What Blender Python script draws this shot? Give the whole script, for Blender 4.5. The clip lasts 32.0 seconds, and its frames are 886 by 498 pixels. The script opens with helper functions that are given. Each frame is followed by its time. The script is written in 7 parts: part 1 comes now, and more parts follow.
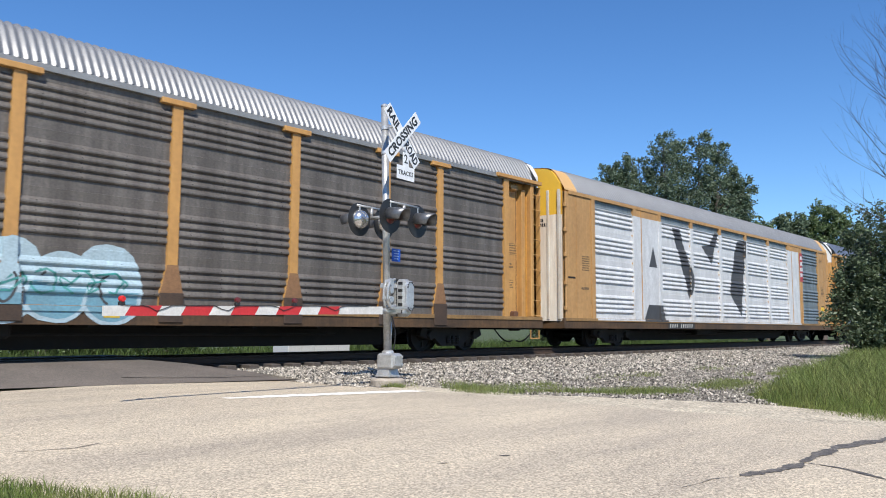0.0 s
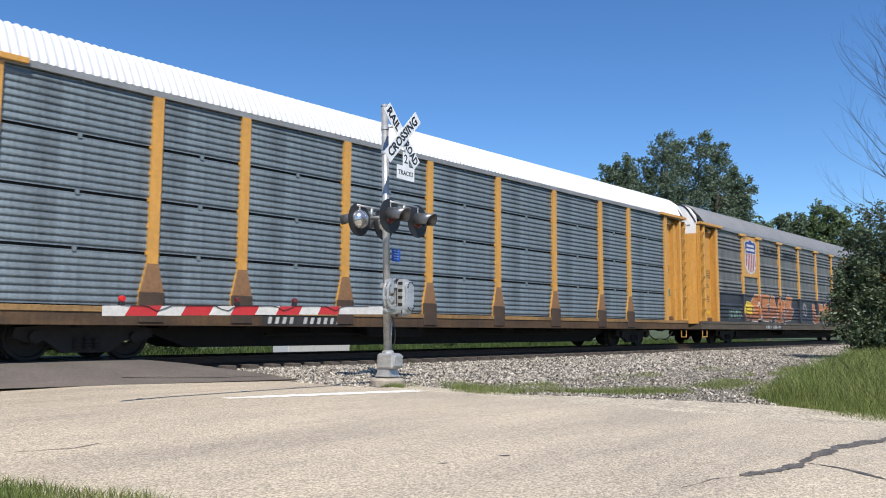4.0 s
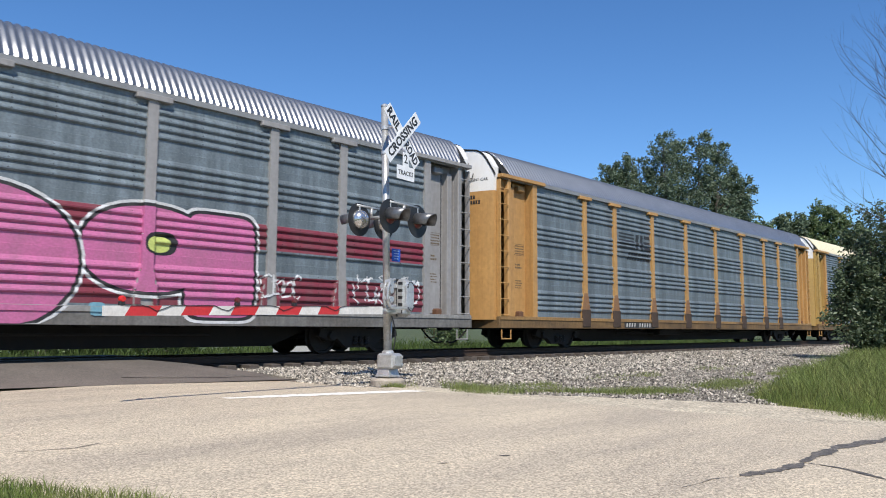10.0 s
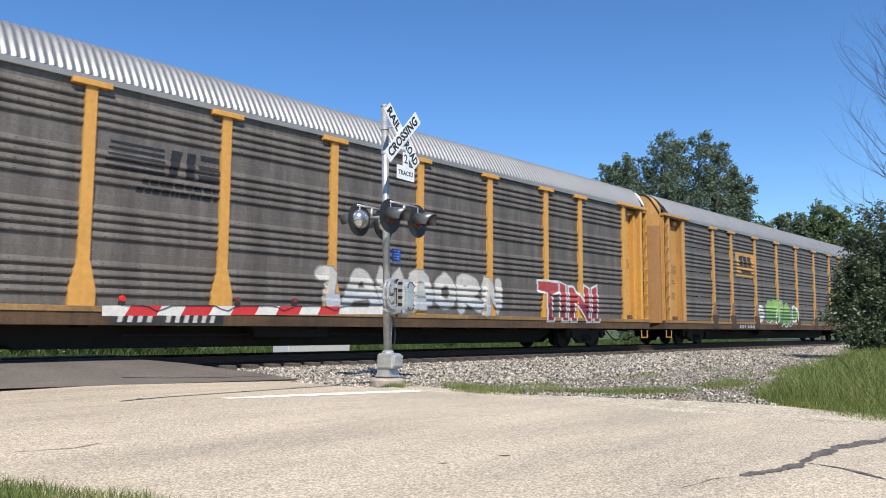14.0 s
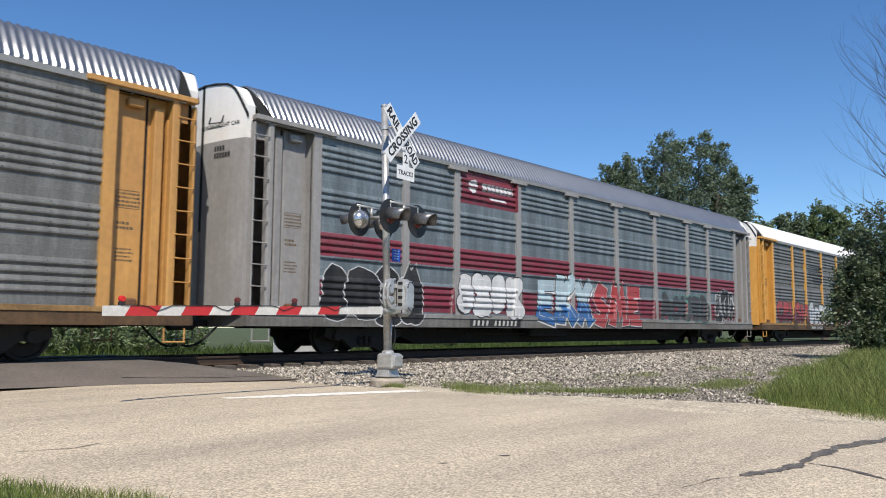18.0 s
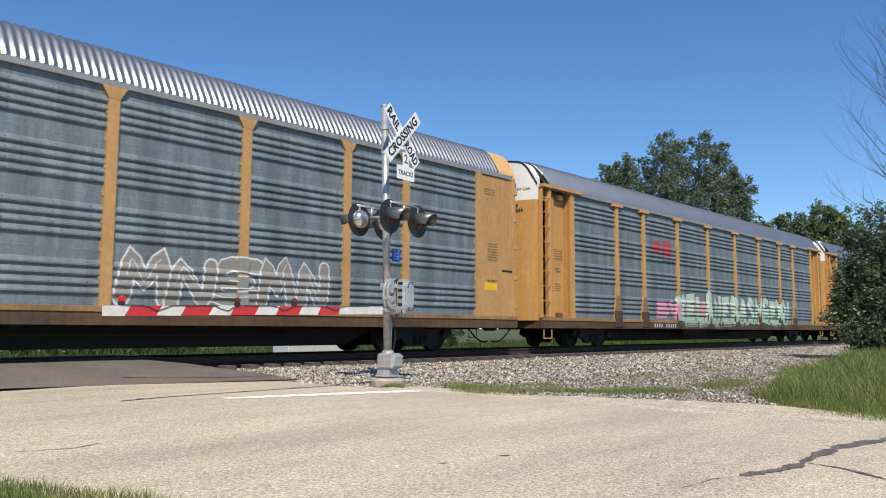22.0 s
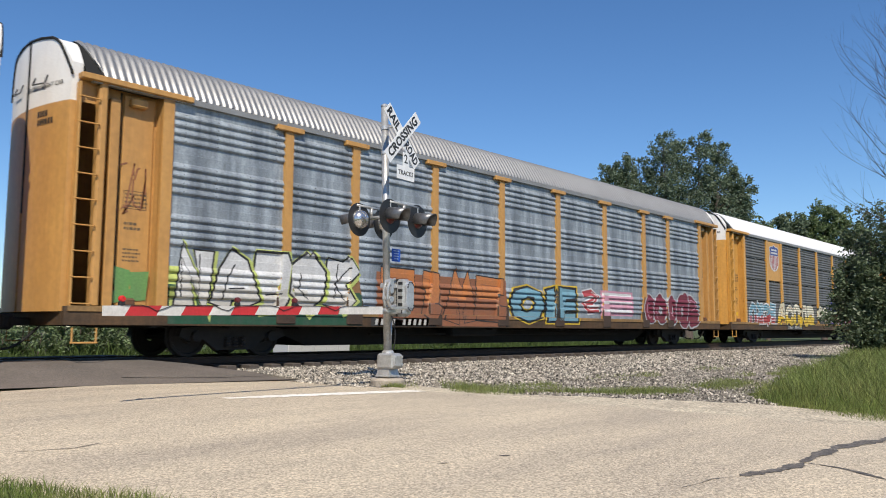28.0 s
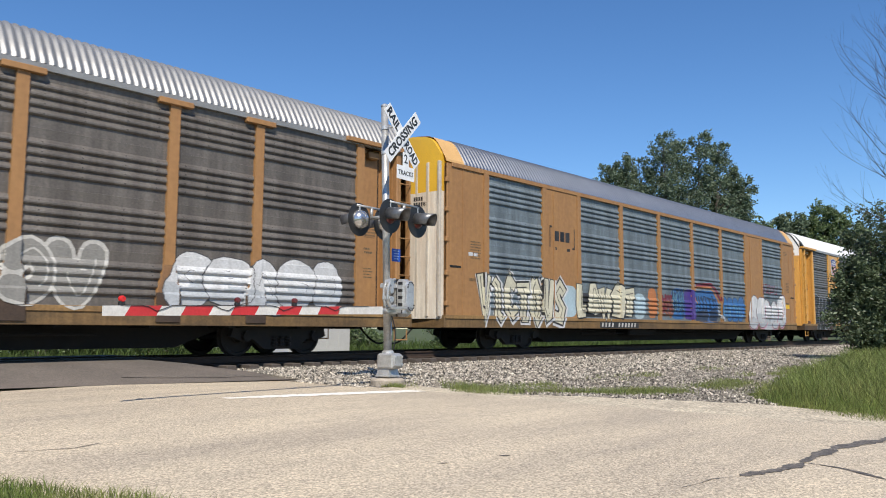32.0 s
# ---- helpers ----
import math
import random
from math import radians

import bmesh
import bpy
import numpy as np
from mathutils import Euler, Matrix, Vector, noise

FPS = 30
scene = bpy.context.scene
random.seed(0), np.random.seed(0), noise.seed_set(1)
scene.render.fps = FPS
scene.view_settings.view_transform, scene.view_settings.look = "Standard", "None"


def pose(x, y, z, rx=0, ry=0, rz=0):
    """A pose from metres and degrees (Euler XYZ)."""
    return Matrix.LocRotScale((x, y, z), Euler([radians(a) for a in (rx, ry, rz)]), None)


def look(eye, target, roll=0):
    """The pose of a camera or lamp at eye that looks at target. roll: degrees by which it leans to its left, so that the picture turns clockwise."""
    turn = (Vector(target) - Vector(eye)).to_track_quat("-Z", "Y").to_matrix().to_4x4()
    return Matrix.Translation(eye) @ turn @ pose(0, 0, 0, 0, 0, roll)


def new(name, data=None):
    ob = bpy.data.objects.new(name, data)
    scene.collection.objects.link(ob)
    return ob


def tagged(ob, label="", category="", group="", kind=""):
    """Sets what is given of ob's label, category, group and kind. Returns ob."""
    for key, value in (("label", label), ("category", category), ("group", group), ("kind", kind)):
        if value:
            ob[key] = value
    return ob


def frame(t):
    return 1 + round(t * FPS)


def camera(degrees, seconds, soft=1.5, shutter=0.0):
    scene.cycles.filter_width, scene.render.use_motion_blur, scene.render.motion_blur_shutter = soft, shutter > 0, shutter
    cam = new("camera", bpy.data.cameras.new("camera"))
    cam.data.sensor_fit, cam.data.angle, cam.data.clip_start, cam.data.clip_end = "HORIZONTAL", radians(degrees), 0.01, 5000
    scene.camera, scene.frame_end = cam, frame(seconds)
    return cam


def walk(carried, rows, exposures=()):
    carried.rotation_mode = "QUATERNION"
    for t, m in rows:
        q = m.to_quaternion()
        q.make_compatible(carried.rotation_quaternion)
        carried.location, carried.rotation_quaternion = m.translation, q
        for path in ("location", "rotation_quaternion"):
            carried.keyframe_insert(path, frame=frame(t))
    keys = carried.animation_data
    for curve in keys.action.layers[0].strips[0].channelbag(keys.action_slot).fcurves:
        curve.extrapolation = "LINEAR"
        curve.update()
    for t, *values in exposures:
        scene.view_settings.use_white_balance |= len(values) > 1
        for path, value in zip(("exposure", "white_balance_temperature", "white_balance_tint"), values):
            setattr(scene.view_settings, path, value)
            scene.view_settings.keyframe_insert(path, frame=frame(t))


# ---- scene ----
# The camera stands still beside the road; z = 0 is just above the rail head, the train runs along +x.
import itertools
cam = camera(58.67, 32.0, soft=1.0, shutter=0.06)
EYE = (0.0, 0.0, 0.54)
STAND = look(EYE, (7.387, 6.666, 1.544), 0.31)
walk(cam, [(0.0, STAND), (32.0, STAND)], [(0.0, 0.02, 6060, 10), (1.5, 0.03, 6020, 10), (3.0, -0.09, 6050, 10), (5.0, -0.03, 6180, 10), (6.0, -0.05, 6180, 10), (8.0, -0.08, 6120, 10), (10.0, -0.07, 6160, 10), (12.0, 0.03, 6280, 10), (14.0, 0.06, 6200, 10), (16.5, -0.14, 6360, 10), (18.0, -0.14, 6400, 10), (20.0, -0.12, 6320, 10), (22.0, -0.09, 6420, 10), (24.0, -0.11, 6450, 10), (26.0, -0.13, 6560, 10), (28.0, -0.17, 6540, 10), (30.0, -0.22, 6650, 10), (31.0, -0.15, 6580, 10), (32.0, -0.07, 6400, 10)])

# ---- light ----
SUN_DIR = Vector((0.59, 0.70, -1.03)).normalized()      # the way the sunlight travels
world = bpy.data.worlds.new("sky")
scene.world = world
world.use_nodes = True
wn = world.node_tree.nodes
sky = wn.new("ShaderNodeTexSky")
sky.sky_type, sky.sun_disc = "NISHITA", False
sky.sun_elevation = math.asin(-SUN_DIR.z)
sky.sun_rotation = math.atan2(-SUN_DIR.x, -SUN_DIR.y)
sky.air_density, sky.dust_density, sky.ozone_density = 1.0, 0.0, 6.0
deep = wn.new("ShaderNodeHueSaturation")
deep.inputs["Saturation"].default_value, deep.inputs["Hue"].default_value = 1.13, 0.503
world.node_tree.links.new(sky.outputs[0], deep.inputs["Color"])
world.node_tree.links.new(deep.outputs[0], wn["Background"].inputs[0])
wn["Background"].inputs[1].default_value = 0.142
sun = new("sun", bpy.data.lights.new("sun", "SUN"))
sun.data.energy, sun.data.angle, sun.data.color = 5.85, radians(0.5), (1.0, 0.925, 0.80)
sun.matrix_world = look((0, 0, 60), tuple(Vector((0, 0, 60)) + SUN_DIR))
scene.view_settings.exposure = 0.0


# ---- mesh helpers ----
class Shape:
    """Vertices and faces of one mesh, gathered piece by piece."""

    def __init__(self):
        self.v, self.f = [], []

    def add(self, verts, faces):
        n = len(self.v)
        self.v += [tuple(p) for p in verts]
        self.f += [tuple(n + i for i in f) for f in faces]
        return self

    def box(self, x0, x1, y0, y1, z0, z1, c=0.0):
        if c <= 0:
            v = [(x, y, z) for x in (x0, x1) for y in (y0, y1) for z in (z0, z1)]
            return self.add(v, [(0, 1, 3, 2), (4, 6, 7, 5), (0, 4, 5, 1), (2, 3, 7, 6), (0, 2, 6, 4), (1, 5, 7, 3)])
        ring = [(x0 + c, y0), (x1 - c, y0), (x1, y0 + c), (x1, y1 - c), (x1 - c, y1), (x0 + c, y1), (x0, y1 - c), (x0, y0 + c)]
        mx, my = (x0 + x1) / 2, (y0 + y1) / 2
        fx, fy = 1 - 2 * c / (x1 - x0), 1 - 2 * c / (y1 - y0)
        small = [(mx + (x - mx) * fx, my + (y - my) * fy) for x, y in ring]
        v = [(x, y, z0) for x, y in small] + [(x, y, z0 + c) for x, y in ring] + [(x, y, z1 - c) for x, y in ring] + [(x, y, z1) for x, y in small]
        f = [tuple(range(7, -1, -1)), tuple(range(24, 32))]
        f += [(8 * k + i, 8 * k + (i + 1) % 8, 8 * k + 8 + (i + 1) % 8, 8 * k + 8 + i) for k in range(3) for i in range(8)]
        return self.add(v, f)

    def sweep(self, profile, x0, x1, closed=False, caps=False):
        """A profile of (y, z) drawn out along x."""
        n = len(profile)
        v = [(x0, y, z) for y, z in profile] + [(x1, y, z) for y, z in profile]
        f = [(i, (i + 1) % n, n + (i + 1) % n, n + i) for i in range(n if closed else n - 1)]
        if caps:
            f += [tuple(range(n - 1, -1, -1)), tuple(range(n, 2 * n))]
        return self.add(v, f)

    def tube(self, a, b, r, n=10, r2=None, caps=True):
        a, b = Vector(a), Vector(b)
        d = (b - a).normalized()
        u = d.orthogonal().normalized()
        w = d.cross(u)
        r2 = r if r2 is None else r2
        v = [a + r * (math.cos(t) * u + math.sin(t) * w) for t in (2 * math.pi * i / n for i in range(n))]
        v += [b + r2 * (math.cos(t) * u + math.sin(t) * w) for t in (2 * math.pi * i / n for i in range(n))]
        f = [(i, (i + 1) % n, n + (i + 1) % n, n + i) for i in range(n)]
        if caps:
            f += [tuple(range(n - 1, -1, -1)), tuple(range(n, 2 * n))]
        return self.add(v, f)

    def lathe(self, a, d, rings, n=20):
        """Rings of (distance along d, radius) round the axis from a."""
        a, d = Vector(a), Vector(d).normalized()
        u = d.orthogonal().normalized()
        w = d.cross(u)
        v = [a + s * d + r * (math.cos(2 * math.pi * i / n) * u + math.sin(2 * math.pi * i / n) * w) for s, r in rings for i in range(n)]
        f = [(k * n + i, k * n + (i + 1) % n, (k + 1) * n + (i + 1) % n, (k + 1) * n + i) for k in range(len(rings) - 1) for i in range(n)]
        return self.add(v, f)

    def mesh(self, name, material, smooth=False):
        me = bpy.data.meshes.new(name)
        me.from_pydata(self.v, [], self.f)
        me.materials.append(material)
        if smooth:
            me.shade_smooth()
        bm = bmesh.new()
        bm.from_mesh(me)
        bmesh.ops.recalc_face_normals(bm, faces=bm.faces)
        bm.to_mesh(me)
        bm.free()
        return me


def part(name, shape, material, parent, label="", smooth=False, m=None):
    """Links a shape or a ready mesh as one object under a thing or a part."""
    me = shape if isinstance(shape, bpy.types.Mesh) else shape.mesh(name, material, smooth)
    ob = new(name, me)
    ob.parent = parent
    if m is not None:
        ob.matrix_basis = m
    return tagged(ob, label)


def thing(name, label, category, group="", kind="", m=None):
    ob = new(name)
    if m is not None:
        ob.matrix_basis = m
    return tagged(ob, label, category, group, kind)


# ---- materials ----
def material(name, colour, rough=0.6, metal=0.0, second=None, amount=0.35, scale=3.0, stretch=(1, 1, 1), fine=0.12, bump=0.0, bump_scale=40.0, island=0.0, coat=0.0, drip=0.0, speck=0.0, speck_scale=60.0):
    """A surface with large stains of a second colour and fine grain, at real size."""
    m = bpy.data.materials.new(name)
    m.use_nodes = True
    nt = m.node_tree
    n, link = nt.nodes, nt.links.new
    b = n["Principled BSDF"]
    tc = n.new("ShaderNodeTexCoord")
    mp = n.new("ShaderNodeMapping")
    mp.inputs["Scale"].default_value = stretch
    link(tc.outputs["Object"], mp.inputs["Vector"])
    big = n.new("ShaderNodeTexNoise")
    big.inputs["Scale"].default_value, big.inputs["Detail"].default_value, big.inputs["Roughness"].default_value = scale, 5.0, 0.62
    link(mp.outputs[0], big.inputs["Vector"])
    ramp = n.new("ShaderNodeMapRange")
    ramp.inputs["From Min"].default_value, ramp.inputs["From Max"].default_value = 0.36, 0.68
    ramp.inputs["To Max"].default_value = amount
    link(big.outputs[0], ramp.inputs[0])
    mix = n.new("ShaderNodeMix")
    mix.data_type = "RGBA"
    second = second or tuple(c * 0.55 for c in colour)
    mix.inputs["A"].default_value, mix.inputs["B"].default_value = (*colour, 1), (*second, 1)
    link(ramp.outputs[0], mix.inputs["Factor"])
    small = n.new("ShaderNodeTexNoise")
    small.inputs["Scale"].default_value, small.inputs["Detail"].default_value = bump_scale, 3.0
    link(tc.outputs["Object"], small.inputs["Vector"])
    val = n.new("ShaderNodeMapRange")
    val.inputs["To Min"].default_value, val.inputs["To Max"].default_value = 1 - fine, 1 + fine
    val.inputs["From Min"].default_value, val.inputs["From Max"].default_value = 0.34, 0.66
    link(small.outputs[0], val.inputs[0])
    hsv = n.new("ShaderNodeHueSaturation")
    link(mix.outputs["Result"], hsv.inputs["Color"])
    if island > 0:
        rnd = n.new("ShaderNodeNewGeometry")
        r2 = n.new("ShaderNodeMapRange")
        r2.inputs["To Min"].default_value, r2.inputs["To Max"].default_value = 1 - island, 1 + island
        link(rnd.outputs["Random Per Island"], r2.inputs[0])
        mul = n.new("ShaderNodeMath")
        mul.operation = "MULTIPLY"
        link(r2.outputs[0], mul.inputs[0])
        link(val.outputs[0], mul.inputs[1])
        link(mul.outputs[0], hsv.inputs["Value"])
    else:
        link(val.outputs[0], hsv.inputs["Value"])
    out = hsv.outputs[0]
    if drip > 0:                                # thin runs of dirt and bare streaks down the face
        run_map = n.new("ShaderNodeMapping")
        run_map.inputs["Scale"].default_value = (7.0, 7.0, 0.55)
        link(tc.outputs["Object"], run_map.inputs["Vector"])
        runs = n.new("ShaderNodeTexNoise")
        runs.inputs["Scale"].default_value, runs.inputs["Detail"].default_value, runs.inputs["Roughness"].default_value = 1.6, 6.0, 0.7
        link(run_map.outputs[0], runs.inputs["Vector"])
        amount_map = n.new("ShaderNodeMapRange")
        amount_map.inputs["From Min"].default_value, amount_map.inputs["From Max"].default_value = 0.32, 0.68
        amount_map.inputs["To Min"].default_value, amount_map.inputs["To Max"].default_value = 1 - drip, 1 + drip
        link(runs.outputs[0], amount_map.inputs[0])
        h2 = n.new("ShaderNodeHueSaturation")
        link(out, h2.inputs["Color"])
        link(amount_map.outputs[0], h2.inputs["Value"])
        out = h2.outputs[0]
    if speck > 0:                               # single grains of stone
        cells = n.new("ShaderNodeTexVoronoi")
        cells.inputs["Scale"].default_value = speck_scale
        link(tc.outputs["Object"], cells.inputs["Vector"])
        grey = n.new("ShaderNodeSeparateColor")
        link(cells.outputs["Color"], grey.inputs[0])
        g = n.new("ShaderNodeMapRange")
        g.inputs["To Min"].default_value, g.inputs["To Max"].default_value = 1 - speck, 1 + speck
        link(grey.outputs[0], g.inputs[0])
        h3 = n.new("ShaderNodeHueSaturation")
        link(out, h3.inputs["Color"])
        link(g.outputs[0], h3.inputs["Value"])
        out = h3.outputs[0]
    link(out, b.inputs["Base Color"])
    b.inputs["Roughness"].default_value, b.inputs["Metallic"].default_value = rough, metal
    b.inputs["Coat Weight"].default_value = coat
    if bump > 0:
        bp = n.new("ShaderNodeBump")
        bp.inputs["Strength"].default_value, bp.inputs["Distance"].default_value = 1.0, bump
        link(small.outputs[0], bp.inputs["Height"])
        link(bp.outputs[0], b.inputs["Normal"])
    return m


def leafy(m, share):
    """Lets part of the light through the leaves and blades of a material."""
    n, link = m.node_tree.nodes, m.node_tree.links.new
    b, out = n["Principled BSDF"], n["Material Output"]
    t, mix = n.new("ShaderNodeBsdfTranslucent"), n.new("ShaderNodeMixShader")
    link(b.inputs["Base Color"].links[0].from_socket, t.inputs["Color"])
    mix.inputs[0].default_value = share
    link(b.outputs[0], mix.inputs[1])
    link(t.outputs[0], mix.inputs[2])
    link(mix.outputs[0], out.inputs["Surface"])


M = {
    "asphalt": material("old_pale_asphalt", (0.56, 0.465, 0.335), 0.9, second=(0.39, 0.325, 0.245), amount=0.95, scale=0.7, stretch=(0.35, 1.4, 1), fine=0.16, bump=0.006, bump_scale=70, speck=0.42, speck_scale=80),
    "asphalt_dark": material("dark_asphalt", (0.150, 0.125, 0.105), 0.9, second=(0.100, 0.085, 0.072), amount=0.7, scale=0.9, fine=0.12, bump=0.004, bump_scale=80, speck=0.25, speck_scale=70),
    "line": material("road_line_paint", (0.90, 0.87, 0.80), 0.85, second=(0.62, 0.54, 0.42), amount=0.7, scale=7, fine=0.2, bump_scale=60, speck=0.3, speck_scale=70),
    # bed colour darkened to stand for shadows between the loose stones
    "gravel": material("shade_dark_gravel", (0.20, 0.172, 0.135), 0.95, second=(0.085, 0.072, 0.057), amount=0.8, scale=2.0, fine=0.2, bump=0.02, bump_scale=30, speck=0.55, speck_scale=32),
    "stone": material("ballast_stone", (0.42, 0.375, 0.31), 0.9, second=(0.085, 0.072, 0.058), amount=0.95, scale=9, fine=0.2, island=0.95),
    "earth": material("dry_earth_and_grass", (0.072, 0.088, 0.028), 1.0, second=(0.045, 0.062, 0.018), amount=0.8, scale=0.8, fine=0.3, bump=0.03, bump_scale=12),
    "field": material("field_grass_blades", (0.085, 0.13, 0.026), 0.8, second=(0.045, 0.07, 0.018), amount=0.7, scale=0.8, fine=0.2, island=0.4),
    "grass": material("grass_blades", (0.148, 0.205, 0.046), 0.7, second=(0.27, 0.25, 0.09), amount=0.65, scale=1.9, fine=0.2, island=0.6),
    # far leaves, their colour lightened for the haze of distance
    "leaf": material("hazed_tree_leaves", (0.150, 0.195, 0.122), 0.5, second=(0.095, 0.135, 0.078), amount=0.7, scale=0.5, fine=0.2, island=0.28),
    "leaf_dark": material("bush_leaves", (0.118, 0.154, 0.078), 0.5, second=(0.058, 0.082, 0.040), amount=0.7, scale=1.2, fine=0.2, island=0.4),
    "bark": material("grey_bark", (0.13, 0.10, 0.085), 0.9, second=(0.07, 0.055, 0.045), amount=0.7, scale=5, stretch=(4, 4, 0.7), bump=0.01, bump_scale=30),
    "rail": material("rusty_rail_steel", (0.07, 0.045, 0.032), 0.7, 0.4, second=(0.04, 0.028, 0.022), amount=0.7, scale=6),
    "tie": material("creosoted_tie_wood", (0.075, 0.06, 0.05), 0.95, second=(0.12, 0.10, 0.085), amount=0.6, scale=5, stretch=(6, 0.6, 1), bump=0.01, bump_scale=50),
    "black": material("grimy_black_steel", (0.006, 0.006, 0.006), 0.85, 0.0, second=(0.016, 0.013, 0.010), amount=0.6, scale=4),
    "truck": material("oily_cast_steel", (0.013, 0.012, 0.011), 0.75, 0.1, second=(0.03, 0.024, 0.018), amount=0.6, scale=6),
    "galv": material("galvanised_steel", (0.56, 0.57, 0.58), 0.42, 0.55, second=(0.40, 0.40, 0.40), amount=0.6, scale=7, fine=0.1),
    "alu": material("aluminium_paint", (0.52, 0.515, 0.50), 0.36, 0.5, second=(0.33, 0.315, 0.29), amount=0.75, scale=9, fine=0.1),
    "white": material("white_sign_face", (0.80, 0.80, 0.80), 0.45, second=(0.62, 0.62, 0.60), amount=0.4, scale=6, fine=0.05),
    "ink": material("black_paint", (0.014, 0.014, 0.015), 0.5, second=(0.04, 0.04, 0.04), amount=0.5, scale=8),
    "red": material("red_reflective_tape", (0.50, 0.028, 0.03), 0.4, second=(0.36, 0.03, 0.03), amount=0.5, scale=6, fine=0.08),
    "blue_sign": material("blue_sign_face", (0.012, 0.075, 0.42), 0.4, second=(0.01, 0.05, 0.3), amount=0.4, scale=10),
    "concrete": material("weathered_concrete", (0.42, 0.36, 0.29), 0.95, second=(0.25, 0.21, 0.17), amount=0.7, scale=5, bump=0.006, bump_scale=50),
}
# black gloss hood, its colour raised to grey for the sun's sheen
M["hood"] = material("sunlit_black_hood", (0.15, 0.152, 0.158), 0.33, 0.45, second=(0.08, 0.08, 0.082), amount=0.6, scale=8)
M["notice_ink"] = material("pale_notice_ink", (0.35, 0.45, 0.65), 0.5)
M["arm_white"] = material("white_reflective_tape", (0.66, 0.64, 0.60), 0.45, second=(0.45, 0.42, 0.38), amount=0.6, scale=5, fine=0.1)
M["cabinet"] = material("white_cabinet_paint", (0.50, 0.51, 0.53), 0.5, second=(0.46, 0.46, 0.47), amount=0.4, scale=3)
M["twig"] = material("grey_brown_twig", (0.05, 0.043, 0.045), 0.9, second=(0.03, 0.026, 0.026), amount=0.6, scale=6)
M["leaf_pale"] = material("pale_tree_leaves", (0.160, 0.215, 0.095), 0.5, second=(0.100, 0.145, 0.062), amount=0.7, scale=0.5, fine=0.2, island=0.4)
M["tar"] = material("dark_tar_seal", (0.085, 0.075, 0.066), 0.8, second=(0.20, 0.172, 0.14), amount=0.8, scale=11, fine=0.2, speck=0.4, speck_scale=70)
M["weed"] = material("dry_weed_blades", (0.18, 0.23, 0.065), 0.8, second=(0.26, 0.25, 0.10), amount=0.7, scale=2.5, fine=0.2, island=0.5)
M["dome"] = material("polished_lamp_back", (0.60, 0.60, 0.60), 0.22, 0.85, second=(0.42, 0.41, 0.40), amount=0.5, scale=9, fine=0.1)
# rubber panel colour holds the black shadow under the train
M["panel"] = material("shadow_black_rubber_panel", (0.020, 0.019, 0.018), 0.95, second=(0.035, 0.031, 0.028), amount=0.6, scale=3, fine=0.15, bump=0.003, bump_scale=60)
M["crack"] = material("fine_dusty_crack", (0.20, 0.175, 0.145), 0.9, second=(0.34, 0.29, 0.225), amount=0.9, scale=5, fine=0.2)
M["sand"] = material("pale_sandy_gravel", (0.57, 0.49, 0.36), 0.95, second=(0.36, 0.30, 0.225), amount=0.8, scale=2.5, fine=0.15, bump=0.012, bump_scale=40, speck=0.4, speck_scale=45)

for key in ("leaf", "leaf_pale", "leaf_dark", "grass", "field", "weed"):
    leafy(M[key], 0.25 if key == "leaf_dark" else 0.38)


# ---- ground ----
RAIL_Z = -0.06
ROAD_Z, ROAD_L, ROAD_R, TRACK_Y = -0.40, 2.0, 8.85, 15.31


def smooth_step(a, b, x):
    t = min(1.0, max(0.0, (x - a) / (b - a)))
    return t * t * (3 - 2 * t)


def ground_z(x, y):
    """The lie of the land: flat verge, the ballast bank under the track, lower fields behind."""
    z = -0.47 + 0.05 * noise.noise((x * 0.15, y * 0.15, 0))
    bank = smooth_step(9.5, 13.4, y) * (1 - smooth_step(16.6, 18.4, y))
    z += bank * 0.06 - 0.06 * smooth_step(17.0, 20.0, y)
    if -3.0 < x < (ROAD_R + 0.6 if y < 11.2 else 8.75) and y < 14.5 and (x > ROAD_L - 0.7 or y > 11.0):
        z = min(z, -0.47)
    return z + 0.012 * noise.noise((x * 1.3, y * 1.3, 3))


def build_ground():
    def steps(near0, near1, step, far):
        a = list(np.arange(near0, near1 + 1e-6, step))
        out, d = [], step
        while a[-1] + sum(out) < far:
            d *= 1.45
            out.append(d)
        hi = list(a[-1] + np.cumsum(out))
        lo = list(a[0] - np.cumsum(out))[::-1]
        return lo + a + hi
    xs, ys = steps(-6, 62, 0.7, 2500), steps(-8, 30, 0.45, 2500)
    s = Shape()
    s.v = [(x, y, ground_z(x, y)) for x in xs for y in ys]
    k = len(ys)
    s.f = [(i * k + j, (i + 1) * k + j, (i + 1) * k + j + 1, i * k + j + 1) for i in range(len(xs) - 1) for j in range(k - 1)]
    ob = new("ground", s.mesh("ground", M["earth"], True))
    tagged(ob, "rough green and brown verge and field beside the railway", "ground", kind="structure")


def road_z(x):
    return ROAD_Z + float(np.interp(x, [ROAD_L, 3.5, 5.4, 7.2, ROAD_R], [-0.015, 0, 0.02, 0.005, -0.012]))


